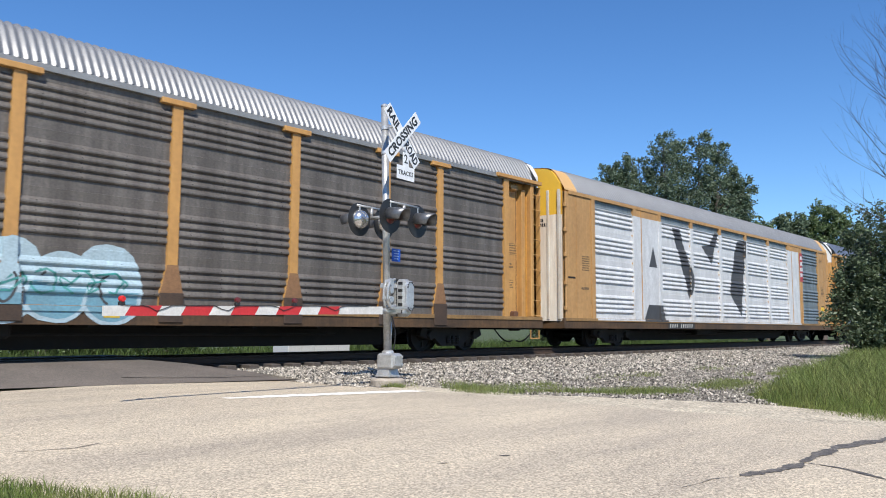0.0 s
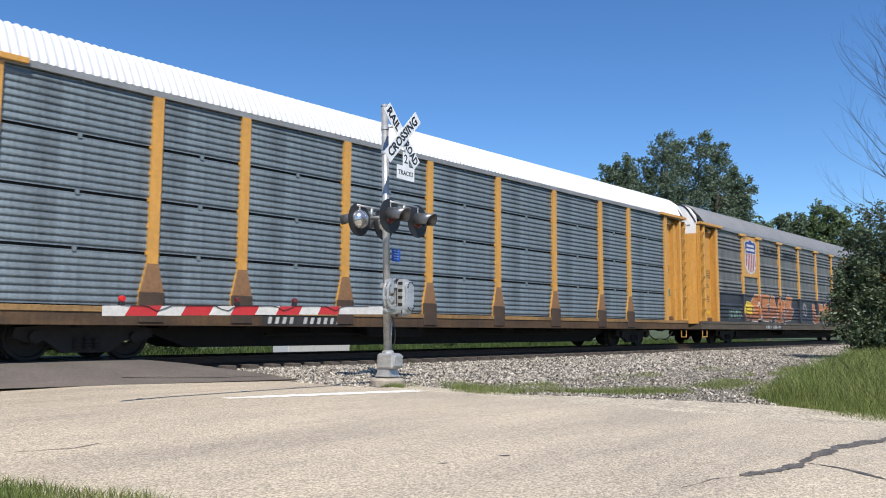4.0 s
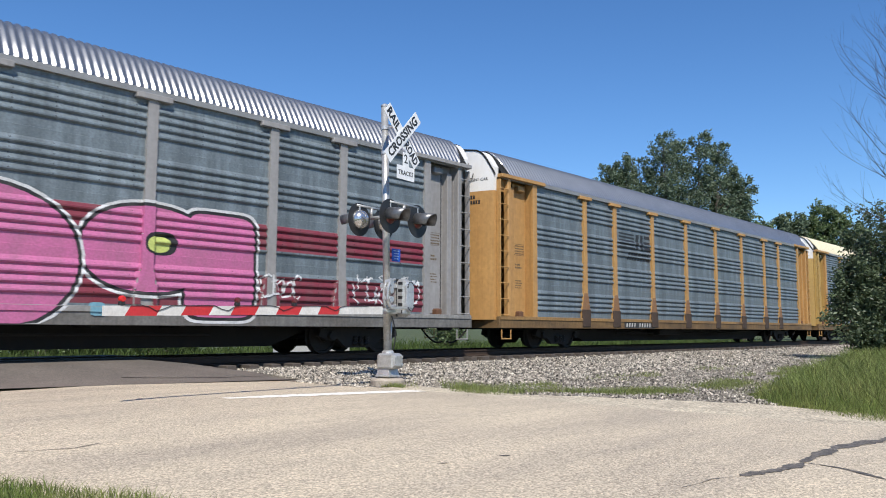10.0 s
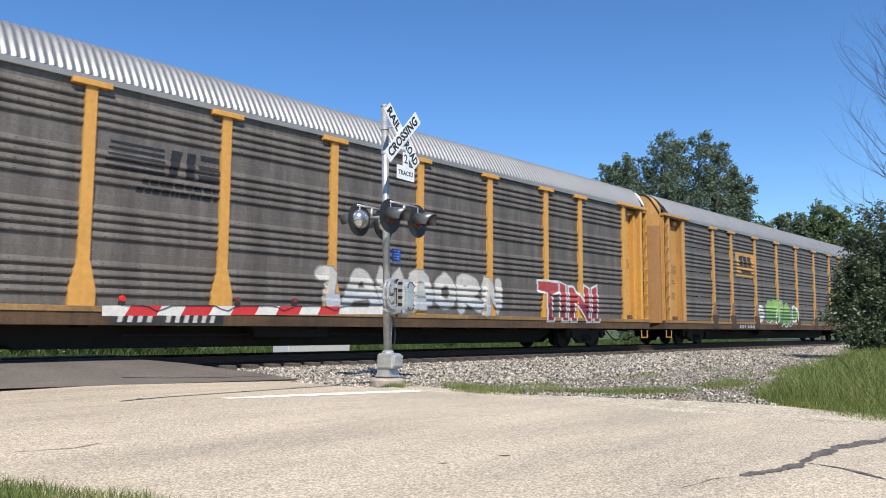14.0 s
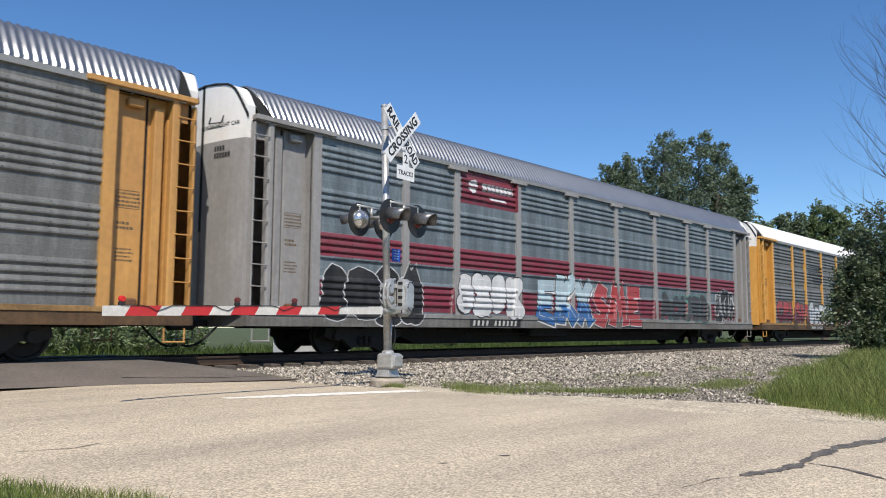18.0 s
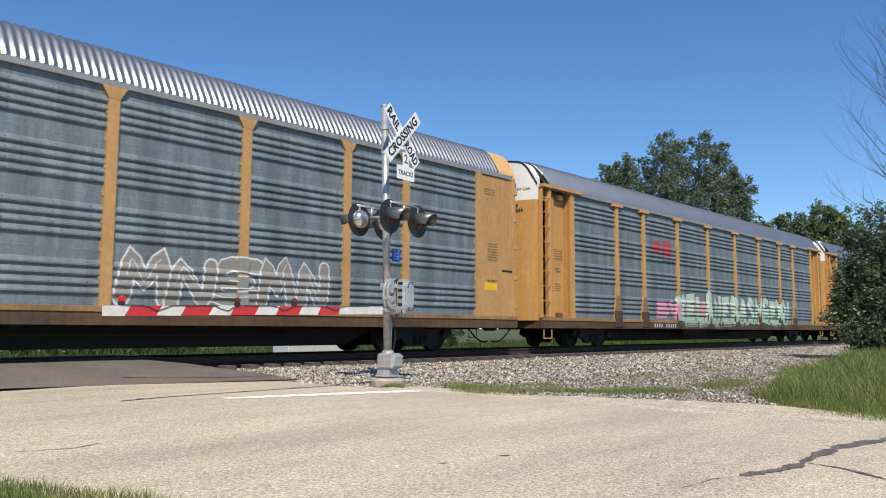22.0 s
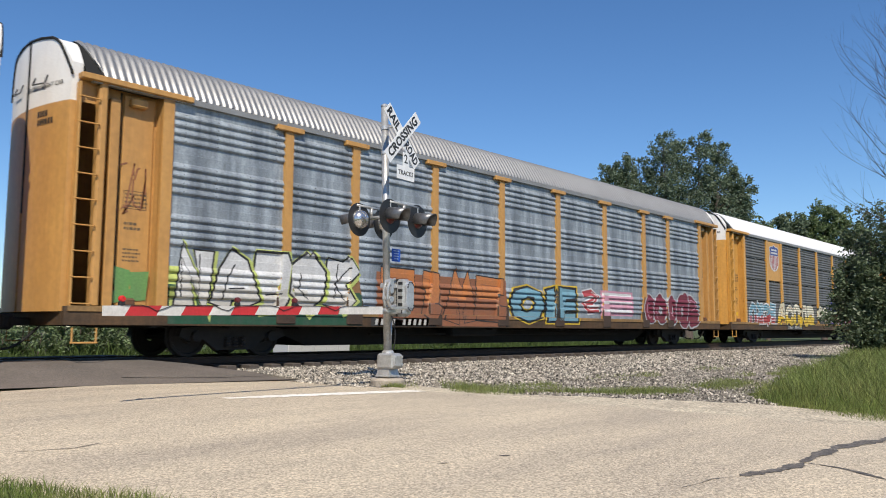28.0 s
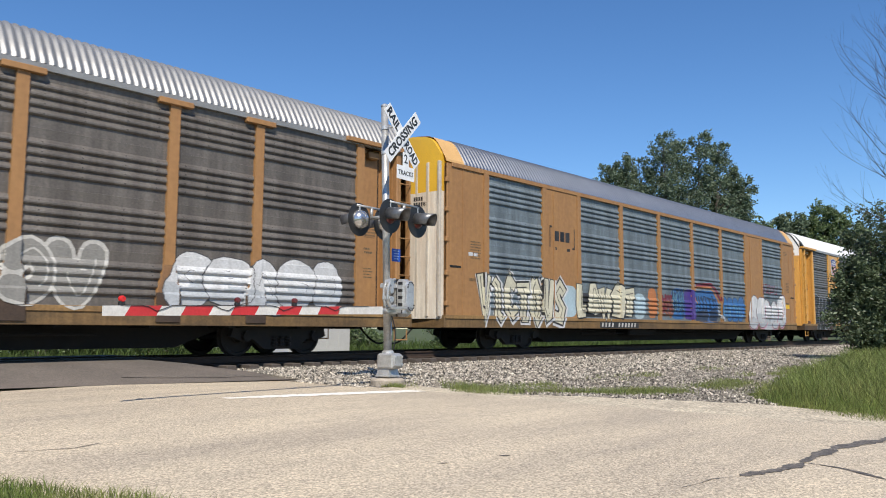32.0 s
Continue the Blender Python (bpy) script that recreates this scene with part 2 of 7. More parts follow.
def build_road():
    s = Shape()
    ys = [-60, -20, -8, -2, 4, 8, 10, 11.2, 12.4]
    xs = [ROAD_L - 0.25, ROAD_L, 3.5, 5.4, 7.2, ROAD_R, ROAD_R + 0.22]
    drop = [-0.06, -0.015, 0, 0.02, 0.005, -0.012, -0.06]
    s.v = [(x + (0.06 * noise.noise((y, x, 7)) if i in (0, 6) else 0), y, ROAD_Z + drop[i]) for i, x in enumerate(xs) for y in ys]
    k = len(ys)
    s.f = [(i * k + j, (i + 1) * k + j, (i + 1) * k + j + 1, i * k + j + 1) for i in range(len(xs) - 1) for j in range(k - 1)]
    road = new("road", s.mesh("road", M["asphalt"], True))
    tagged(road, "sun-bleached pale asphalt road with fine cracks", "road", kind="structure")
    # the dark ramp up to the rails
    s = Shape()
    xs = [-2.5, 0.5, 2.5, 4.5, 6.5, 7.4, 8.2, 9.0, 9.6]
    side = [0, 0, 0, 0, 0, 0.01, 0.10, 0.25, 0.36]
    n = 12
    for i, x in enumerate(xs):
        y0 = 12.83 - (x - 4.4) * 0.267
        for j in range(n + 1):
            t = j / n
            y = y0 + (14.42 - y0) * t
            s.v.append((x, y, ROAD_Z + 0.012 + (0.325 * smooth_step(0, 1, t * 0.95 + 0.05) - side[i] * t)))
    s.f = [(i * (n + 1) + j, (i + 1) * (n + 1) + j, (i + 1) * (n + 1) + j + 1, i * (n + 1) + j + 1) for i in range(len(xs) - 1) for j in range(n)]
    tagged(new("crossing_ramp", s.mesh("crossing_ramp", M["asphalt_dark"], True)), "dark newer asphalt ramp rising to the rails", "road", kind="structure")
    for name, y0, y1 in (("crossing_panel", 14.75, 15.87), ("crossing_panel", 16.2, 17.3)):
        s = Shape().box(-2.5, 8.2, y0, y1, -0.2, RAIL_Z - 0.02, 0.01)
        tagged(new(name, s.mesh(name, M["panel"])), "rubber panel between the crossing's rails, blackened for the train's shadow", "road", kind="structure")
    s = Shape()
    ys = [17.3, 18.5, 20.0, 22.0, 26.0, 40.0, 90.0]
    zs = [-0.09, -0.17, -0.30, -0.42, -0.47, -0.47, -0.47]
    s.v = [(x, y, z) for x in (-2.5, 1.0, 4.6) for y, z in zip(ys, zs)]
    s.f = [(i * 7 + j, i * 7 + 7 + j, i * 7 + 8 + j, i * 7 + j + 1) for i in range(2) for j in range(6)]
    tagged(new("far_road", s.mesh("far_road", M["asphalt_dark"], True)), "dark asphalt road falling away beyond the rails", "road", kind="structure")
    s = Shape()
    for k in range(21):
        t = k / 20
        x, y, z = 6.31 + 2.79 * t, 12.93 - 0.55 * math.sin(math.pi * min(t, 0.75) / 1.5) + 0.19 * max(0.0, t - 0.6) / 0.4, -0.301 - 0.026 * t - 0.024 * max(0.0, t - 0.5) * 2
        s.v += [(x, y - 0.022, z), (x, y + 0.022, z + 0.006)]
    s.f = [(2 * k, 2 * k + 2, 2 * k + 3, 2 * k + 1) for k in range(20)]
    tagged(new("ramp_seam", s.mesh("ramp_seam", M["tar"])), "dark open seam across the asphalt ramp", "road crack", kind="structure")
    # stop line
    s = Shape()
    n = 150
    for i in range(n + 1):
        t = i / n
        x = 5.85 + t * 3.0
        y = 9.10 - 0.63 * t
        w = 0.185 * (0.5 + 0.5 * smooth_step(0, 0.3, t)) + 0.04 * noise.noise((x * 5, 0, 0)) + 0.03 * noise.noise((x * 19, 0, 4))
        o = 0.03 * noise.noise((x * 9, 3, 1))
        s.v += [(x, y - max(w + o, 0.01), road_z(x) + 0.004), (x, y + max(w - o, 0.01), road_z(x) + 0.004)]
    s.f = [(2 * i, 2 * i + 2, 2 * i + 3, 2 * i + 1) for i in range(n)]
    tagged(new("stop_line", s.mesh("stop_line", M["line"])), "worn white stop line painted on the asphalt", "road marking", kind="structure")


def rail_profile(y):
    half = [(-0.076, -0.172), (-0.076, -0.160), (-0.012, -0.135), (-0.009, -0.045), (-0.036, -0.036), (-0.036, -0.004), (-0.030, 0.0)]
    return [(y + a, RAIL_Z + b) for a, b in half] + [(y - a, RAIL_Z + b) for a, b in half[::-1]]


def build_tracks():
    for c in (TRACK_Y,):
        tr = thing("railway_track", "rusty steel rails on dark wooden ties in ballast", "railway track")
        for side in (-1, 1):
            part("rail", Shape().sweep(rail_profile(c + side * 0.7525), -160, 420, True), M["rail"], tr)
        tie = Shape().box(-0.11, 0.11, -1.3, 1.3, -0.34, -0.172, 0.012).mesh("tie", M["tie"])
        for i in range(110):
            x = 8.6 + 0.55 * i
            part("tie", tie, None, tr, m=pose(x, c, RAIL_Z, 0, 0, 0))


build_ground()
build_road()
build_tracks()


# ---- lettering and painted shapes ----
def text_mesh(body, height, fat=0.0, extrude=0.0, spacing=1.0):
    """Letters as a mesh in the xy plane, centred, with capitals of that height."""
    cu = bpy.data.curves.new("letters", "FONT")
    cu.body, cu.size, cu.align_x, cu.align_y = body, height / 0.7, "CENTER", "CENTER"
    cu.offset, cu.extrude, cu.resolution_u, cu.space_character = fat, extrude, 2, spacing
    ob = bpy.data.objects.new("letters", cu)
    me = bpy.data.meshes.new_from_object(ob)
    bpy.data.objects.remove(ob)
    bpy.data.curves.remove(cu)
    return me


# ---- the crossing signal ----
def build_signal():
    red_lens = material("dim_red_glass", (0.11, 0.006, 0.008), 0.3, second=(0.06, 0.004, 0.005), amount=0.4, coat=0.6)
    lit = material("lit_red_lens", (0.55, 0.02, 0.02), 0.2)
    lit.node_tree.nodes["Principled BSDF"].inputs["Emission Color"].default_value = (1.0, 0.03, 0.03, 1)
    lit.node_tree.nodes["Principled BSDF"].inputs["Emission Strength"].default_value = 0.08
    sg = thing("crossing_signal", "silver railroad crossing mast with crossbuck, red lamps and lowered gate", "crossing signal", m=pose(9.39, 9.72, 0, 0, 0, 8.08))
    axis = lambda z: Vector((-0.038 * (z + 0.25), 0, z))
    part("mast", Shape().tube(axis(0.05), axis(4.36), 0.062, 18), M["alu"], sg, smooth=True)
    part("mast_cap", Shape().lathe(axis(4.355), (0, 0, 1), [(0, 0.068), (0.03, 0.066), (0.05, 0.03), (0.055, 0.0)], 14), M["alu"], sg)
    part("foundation", Shape().lathe((0, 0, -0.55), (0, 0, 1), [(0, 0.29), (0.22, 0.29), (0.25, 0.26), (0.272, 0.0)], 22), M["concrete"], sg, "stained round concrete footing")
    b = Shape().box(-0.15, 0.15, -0.15, 0.15, -0.275, -0.245, 0.006)
    b.add([(-0.14, -0.14, -0.245), (0.14, -0.14, -0.245), (0.14, 0.14, -0.245), (-0.14, 0.14, -0.245), (-0.11, -0.11, -0.12), (0.11, -0.11, -0.12), (0.11, 0.11, -0.12), (-0.11, 0.11, -0.12)], [(0, 1, 5, 4), (1, 2, 6, 5), (2, 3, 7, 6), (3, 0, 4, 7)])
    part("base_flange", b, M["alu"], sg)
    box = part("junction_box", Shape().box(-0.15, 0.15, -0.21, 0.13, -0.14, 0.12, 0.03).lathe((0, 0, 0.11), (0, 0, 1), [(0, 0.11), (0.04, 0.10), (0.06, 0.075)], 14), M["alu"], sg)
    part("cover", Shape().box(-0.12, 0.12, -0.232, -0.205, -0.10, 0.09, 0.012), M["alu"], box)
    for x, z in ((-0.09, -0.07), (0.09, -0.07), (-0.09, 0.06), (0.09, 0.06)):
        part("bolt", Shape().lathe((x, -0.23, z), (0, -1, 0), [(0, 0.018), (0.014, 0.018), (0.016, 0.0)], 6), M["galv"], box)
    part("conduit", Shape().tube((0.11, 0.04, 0.1), (0.10, 0.03, 0.75), 0.028, 10), M["galv"], sg, smooth=True)
    # sagging cable on the mast
    cable = Shape()
    pts = [Vector((0.02 + 0.075 * math.cos(2.2 * t - 1.5), -0.075 * abs(math.sin(2.2 * t + 0.6)) - 0.01, 0.75 - 0.62 * t)) for t in np.linspace(0, 1, 12)]
    for p, q in zip(pts, pts[1:]):
        cable.tube(p, q, 0.011, 6)
    part("cable", cable, M["ink"], sg)
    # crossbuck: two white blades in front of the mast
    cz = 3.80
    for name, word, lean, y in (("crossing_blade", "CROSSING", -45, -0.345), ("railroad_blade", "RAIL ROAD", 45, -0.330)):
        m = pose(-0.095, y, cz, 90, 0, 0) @ pose(0, 0, 0, 0, 0, -lean)
        blade = Shape().box(-0.61, 0.61, -0.115, 0.115, -0.003, 0.003, 0.0015)
        ob = part(name, blade, M["white"], sg, "white crossbuck blade with black letters", m=m)
        for body, x, wide in ([(word, 0.0, 1.06)] if word == "CROSSING" else [("RAIL", -0.36, 0.42), ("ROAD", 0.355, 0.44)]):
            me = text_mesh(body, 0.15, 0.008)
            xs = [v.co.x for v in me.vertices]
            for v in me.vertices:
                v.co.x *= wide / (max(xs) - min(xs))
            me.materials.append(M["ink"])
            part("lettering", me, None, ob, m=pose(x, 0, 0.0045))
    for z in (3.55, 3.98):
        part("bracket", Shape().tube(axis(z), axis(z) + Vector((0, -0.32, 0)), 0.016, 8).lathe(axis(z - 0.03), (0, 0, 1), [(0, 0.072), (0.06, 0.072)], 14), M["galv"], sg)
    plate = part("track_count_sign", Shape().box(-0.25, 0.25, -0.34, -0.334, 3.06, 3.30, 0.002).box(-0.085, 0.085, -0.34, -0.334, 3.30, 3.54, 0.002), M["white"], sg, "small white inverted T sign")
    for word, z, h, w in (("2", 3.42, 0.15, 1.0), ("TRACKS", 3.175, 0.078, 1.04)):
        me = text_mesh(word, h, 0.003, spacing=w)
        me.materials.append(M["ink"])
        part("lettering", me, None, plate, m=pose(0, -0.3415, z, 90, 0, 0))
    part("sign_stay", Shape().box(-0.01, 0.01, -0.333, -0.31, 3.1, 3.6), M["galv"], sg)
    # lamps on a cross arm, one pair each way
    for y, face in ((-0.38, -1), (0.32, 1)):
        part("lamp_arm", Shape().tube((-0.1, 0, 2.44), (-0.1, y, 2.44), 0.035, 10).tube((-0.50, y, 2.62), (0.32, y, 2.62), 0.022, 10).tube((-0.1, y, 2.44), (-0.1, y, 2.62), 0.03, 8), M["alu"], sg, smooth=True)
        for x in (-0.48, 0.29):
            x = x if face < 0 else x * 0.88
            lamp = part("lamp_disc", Shape().lathe((x, y, 2.38), (0, face, 0), [(0.0, 0.0), (0.0, 0.284), (0.008, 0.286), (0.012, 0.28), (0.012, 0.0)], 36), M["ink"], sg, "round black lamp background")
            part("housing", Shape().lathe((x, y, 2.38), (0, -face, 0), [(0, 0.17), (0.03, 0.168), (0.09, 0.14), (0.135, 0.09), (0.15, 0.0)], 24), M["dome"], lamp, "silver domed lamp housing", smooth=True)
            part("lens", Shape().lathe((x, y + face * 0.012, 2.38), (0, face, 0), [(0, 0.128), (0.012, 0.124), (0.03, 0.08), (0.036, 0.0)], 24), red_lens, lamp, "dark red glass lens", smooth=True)
            hood = Shape()
            n = 20
            for k in range(n + 1):
                a = math.pi * (-0.12 + 1.24 * k / n)
                reach = 0.40 - 0.12 * abs(k / n - 0.5) * 2
                for d, r in ((0.01, 0.150), (reach, 0.138)):
                    hood.v.append((x + r * math.cos(a), y + face * d, 2.38 + r * math.sin(a) - 0.035 * (d > 0.1)))
            hood.f = [(2 * k, 2 * k + 1, 2 * k + 3, 2 * k + 2) for k in range(n)]
            h = part("hood", hood, M["hood"], lamp, "black lamp hood", smooth=True)
            h.modifiers.new("thickness", "SOLIDIFY").thickness = 0.006
            part("hanger", Shape().tube((x, y, 2.5), (x, y, 2.63), 0.02, 8), M["alu"], lamp)
    # small blue notice
    sign = part("notice", Shape().box(-0.03, 0.21, -0.085, -0.078, 1.68, 1.90, 0.002), M["blue_sign"], sg, "small blue notice plate")
    bars = Shape()
    for k, w in enumerate((0.16, 0.13, 0.15, 0.11)):
        bars.box(0.09 - w / 2, 0.09 + w / 2, -0.0875, -0.086, 1.855 - 0.045 * k, 1.872 - 0.045 * k)
    part("writing", bars, M["notice_ink"], sign)
    # the gate mechanism
    mech = part("gate_mechanism", Shape().box(0.10, 0.34, -0.26, 0.20, 0.74, 1.38, 0.05), M["alu"], sg, "silver gate machine case")
    part("case_door", Shape().box(0.335, 0.365, -0.2, 0.15, 0.80, 1.32, 0.012), M["alu"], mech)
    fc = Shape().lathe((0.23, -0.255, 1.24), (0, -1, 0), [(0, 0.115), (0.035, 0.11), (0.045, 0.09), (0.045, 0.0)], 20).lathe((0.23, -0.255, 0.93), (0, -1, 0), [(0, 0.115), (0.035, 0.11), (0.045, 0.09), (0.045, 0.0)], 20).box(0.125, 0.335, -0.296, -0.255, 0.93, 1.24, 0.006)
    part("gear_cover", fc, M["galv"], mech, "raised oval cover with bolts")
    for k in range(12):
        a = 2 * math.pi * k / 12
        part("bolt", Shape().lathe((0.23 + 0.088 * math.cos(a), -0.298, 1.085 + (0.155 if math.sin(a) > 0 else -0.155) + 0.088 * math.sin(a)), (0, -1, 0), [(0, 0.014), (0.012, 0.014), (0.014, 0.0)], 6), M["ink"], mech)
    part("casing_seam", Shape().box(0.097, 0.343, -0.10, -0.085, 0.737, 1.383), M["ink"], mech)
    for z in (0.80, 0.92, 1.04, 1.16, 1.28):
        part("slot", Shape().box(0.094, 0.102, -0.22, -0.13, z, z + 0.05), M["ink"], mech)
    for z in (0.88, 0.97, 1.06, 1.15, 1.24):
        part("slot", Shape().lathe((0.15, -0.262, z), (0, -1, 0), [(0, 0.022), (0.006, 0.022), (0.006, 0.0)], 10), M["ink"], mech)
    part("mast_clamp", Shape().box(-0.12, 0.14, -0.10, 0.10, 0.78, 0.86, 0.01).box(-0.12, 0.14, -0.10, 0.10, 1.22, 1.30, 0.01), M["galv"], sg)
    part("pivot_plate", Shape().box(-0.30, 0.30, -0.30, -0.27, 0.86, 0.90, 0.005).box(-0.30, 0.12, -0.20, -0.16, 0.80, 0.86, 0.005), M["alu"], sg)
    sup = Shape()
    loop = [(-0.12, 0.92), (-0.28, 0.90), (-0.34, 1.02), (-0.33, 1.20), (-0.26, 1.33), (-0.14, 1.36)]
    for y in (-0.24, -0.16):
        for p, q in zip(loop, loop[1:]):
            sup.tube((p[0], y, p[1]), (q[0], y, q[1]), 0.022, 8)
    part("counterweight_arm", sup, M["alu"], sg)
    for z in (1.02, 1.17, 1.30):
        part("counterweight", Shape().lathe((-0.24, -0.26, z), (0, 1, 0), [(0, 0.0), (0, 0.055), (0.12, 0.055), (0.12, 0.0)], 12), M["galv"], sg)
    # the lowered arm: a tapered red and white board
    arm0, arm1 = Vector((-0.28, -0.20, 0.835)), Vector((-5.33, -0.02, 0.722))

    def along(s):
        return arm0 + (arm1 - arm0) * s
    length = (arm1 - arm0).length

    def board(s0, s1, lean):
        p, q = along(s0), along(s1)
        h0, h1 = 0.064, 0.058
        s = Shape()
        v = []
        for y in (-0.02, 0.02):
            v += [p + Vector((-lean, y, -h0)), p + Vector((lean, y, h0)), q + Vector((lean if s1 < 0.999 else 0, y, h1)), q + Vector((-lean if s1 < 0.999 else 0, y, -h1))]
        s.add(v, [(0, 1, 2, 3), (7, 6, 5, 4), (0, 4, 5, 1), (1, 5, 6, 2), (2, 6, 7, 3), (3, 7, 4, 0)])
        return s
    arm = part("gate_arm", Shape().tube(along(-0.02) + Vector((0, 0.04, 0)), along(0.1) + Vector((0, 0.04, 0)), 0.035, 8), M["galv"], sg, "lowered red and white striped gate arm")
    edges = [0.03, 0.232, 0.317, 0.394, 0.480, 0.555, 0.637, 0.706, 0.789, 0.858, 0.941, 1.0]
    for k in range(len(edges) - 1):
        part("stripe", board(edges[k], edges[k + 1], 0.038 if k else 0.0), M["red"] if k % 2 == 1 else M["arm_white"], arm)
    for s in (0.415, 0.62, 0.955):
        p = along(s) + Vector((0, 0, 0.07))
        lamp = part("arm_lamp", Shape().box(p.x - 0.035, p.x + 0.035, p.y - 0.03, p.y + 0.03, p.z - 0.01, p.z + 0.04, 0.008), M["ink"], arm)
        part("lens", Shape().lathe((p.x, p.y - 0.035, p.z + 0.07), (0, 1, 0), [(0, 0.0), (0.0, 0.03), (0.015, 0.038), (0.05, 0.038), (0.065, 0.03), (0.065, 0.0)], 16), lit if s > 0.9 else red_lens, lamp, "round red arm lamp lens")
    wire = Shape()
    for k in range(40):
        t0, t1 = 0.1 + 0.85 * k / 40, 0.1 + 0.85 * (k + 1) / 40
        sag = lambda t: along(t) + Vector((0, -0.026, 0.066 - 0.075 * max(0.0, math.sin(t * 31)) ** 4))
        wire.tube(sag(t0), sag(t1), 0.005, 5)
    part("arm_wire", wire, M["ink"], arm)


build_signal()


# ---- behind the tracks ----
def build_cabinet():
    cab = thing("signal_case", "low white metal signal equipment case", "equipment case", m=pose(18.25, 22.4, 0))
    part("body", Shape().box(-1.40, 1.40, 0, 0.9, -0.45, 0.72, 0.02), M["cabinet"], cab)
    for k in range(5):
        part("case_door", Shape().box(-1.38 + 0.56 * k, -1.38 + 0.53 + 0.56 * k, -0.02, 0.0, -0.38, 0.68, 0.006), M["cabinet"], cab)
    part("lid", Shape().box(-1.46, 1.46, -0.08, 0.98, 0.72, 0.78, 0.015), M["cabinet"], cab)


build_cabinet()


# ---- plants ----
def limb(s, p, d, length, r, rnd, depth, tips, droop=0.0):
    """A crooked tapering limb with side limbs; the tips collect where leaves grow."""
    n = 3
    for k in range(n):
        d = (d + Vector((rnd.uniform(-1, 1), rnd.uniform(-1, 1), rnd.uniform(-0.5, 1))) * 0.16 + Vector((0, 0, droop))).normalized()
        q = p + d * (length / n)
        r2 = r * 0.78
        s.tube(p, q, r, 6 if r > 0.05 else 4, r2, False)
        if depth > 0 and k > 0:
            for _ in range(2):
                side = (d + Vector((rnd.uniform(-1, 1), rnd.uniform(-1, 1), rnd.uniform(-0.2, 0.9))) * 0.85).normalized()
                limb(s, q, side, length * 0.62, r2 * 0.6, rnd, depth - 1, tips, droop)
        p, r = q, r2
    tips.append(p)


def leaf_cloud(s, centre, rx, rz, count, size, rnd):
    for _ in range(count):
        a, b, c = (max(-1.05, min(1.05, rnd.gauss(0, 0.5))) for _ in range(3))
        p = centre + Vector((a * rx, b * rx, c * rz))
        u = Vector((rnd.uniform(-1, 1), rnd.uniform(-1, 1), rnd.uniform(-0.9, 0.5))).normalized()
        w = u.cross(Vector((rnd.uniform(-1, 1), rnd.uniform(-1, 1), rnd.uniform(-1, 1)))).normalized()
        k = size * rnd.uniform(0.6, 1.3)
        s.add([p - u * k, p + w * k * 0.45, p + u * k, p - w * k * 0.45], [(0, 1, 2, 3)])


def build_tree(name, label, x, y, z0, spires, trunk_r, leaf, size, per, seed, category="tree", spread=1.0):
    """spires: (dx, dy, top height, low height, radius) of the upright masses of the crown."""
    rnd = random.Random(seed)
    tr = thing(name, label, category, m=pose(x, y, z0))
    wood, crown = Shape(), Shape()
    top = max(sp[2] for sp in spires)
    wood.tube((0, 0, -0.3), (0, 0, top * 0.45), trunk_r, 10, trunk_r * 0.55)
    for dx, dy, hi, lo, rad in spires:
        base, tip = Vector((0, 0, top * 0.3)), Vector((dx, dy, hi))
        mid = Vector((dx * 0.8, dy * 0.8, lo))
        wood.tube(base, mid, trunk_r * 0.45, 6, trunk_r * 0.25)
        wood.tube(mid, tip, trunk_r * 0.25, 5, 0.02)
        n = max(12, int((hi - lo) / rad * 10 * spread))
        for k in range(n):
            t = (k + 0.5) / n
            c = mid.lerp(tip, t)
            r = rad * (0.35 + 0.9 * math.sin(math.pi * min(1, 0.18 + 0.80 * (1 - t))))
            out = Vector((rnd.uniform(-1, 1), rnd.uniform(-1, 1), rnd.uniform(-0.2, 0.5))) * r * 1.05
            wood.tube(c - Vector((0, 0, r * 0.5)), c + out, trunk_r * 0.05, 4, 0.008, False)
            leaf_cloud(crown, c + out, r * rnd.uniform(0.22, 0.46), r * rnd.uniform(0.26, 0.56), per // 3, size, rnd)
    part("trunk", wood, M["bark"], tr)
    part("crown", crown, leaf, tr)
    return tr


RX, RY = 0.67, -0.742           # the way across the line of sight, for laying out crowns


def across(d, h, lo, r, back=0.0):
    return (RX * d + 0.742 * back, RY * d + 0.67 * back, h, lo, r)


build_tree("broadleaf_tree", "tall broad green poplar-like tree beyond the tracks", 65.2, 30.2, -0.4,
           [across(-7.1, 14.0, 10, 0.7), across(-6.3, 15.2, 8, 0.8), across(-5.3, 15.7, 8, 0.9), across(-3.8, 16.2, 8, 1.2, 1), across(-2.1, 17.5, 8, 1.2, -1), across(-0.3, 17.4, 8, 1.3, 1), across(1.4, 18.0, 8, 1.2), across(3.5, 17.2, 8, 1.0, 1),
            across(4.6, 14.9, 8, 0.9), across(5.3, 13.7, 9, 0.8), across(0, 14, 5, 2.4, 1), across(2.6, 13.4, 6, 1.8, -1), across(-3.2, 13, 6, 2.0, -1), across(4.2, 11.6, 6, 1.2)], 0.45, M["leaf"], 0.13, 250, 11)
build_tree("broadleaf_tree", "green broadleaf tree far beyond the tracks", 90, 26.4, -0.4,
           [across(-1.1, 13.0, 6, 1.0), across(0.6, 14.2, 6, 1.2), across(2.0, 13.9, 6, 1.2), across(3.6, 12.5, 5, 1.1), across(4.7, 10.3, 4, 1.0), across(0.8, 11, 3, 2.2)], 0.35, M["leaf_pale"], 0.17, 270, 12)
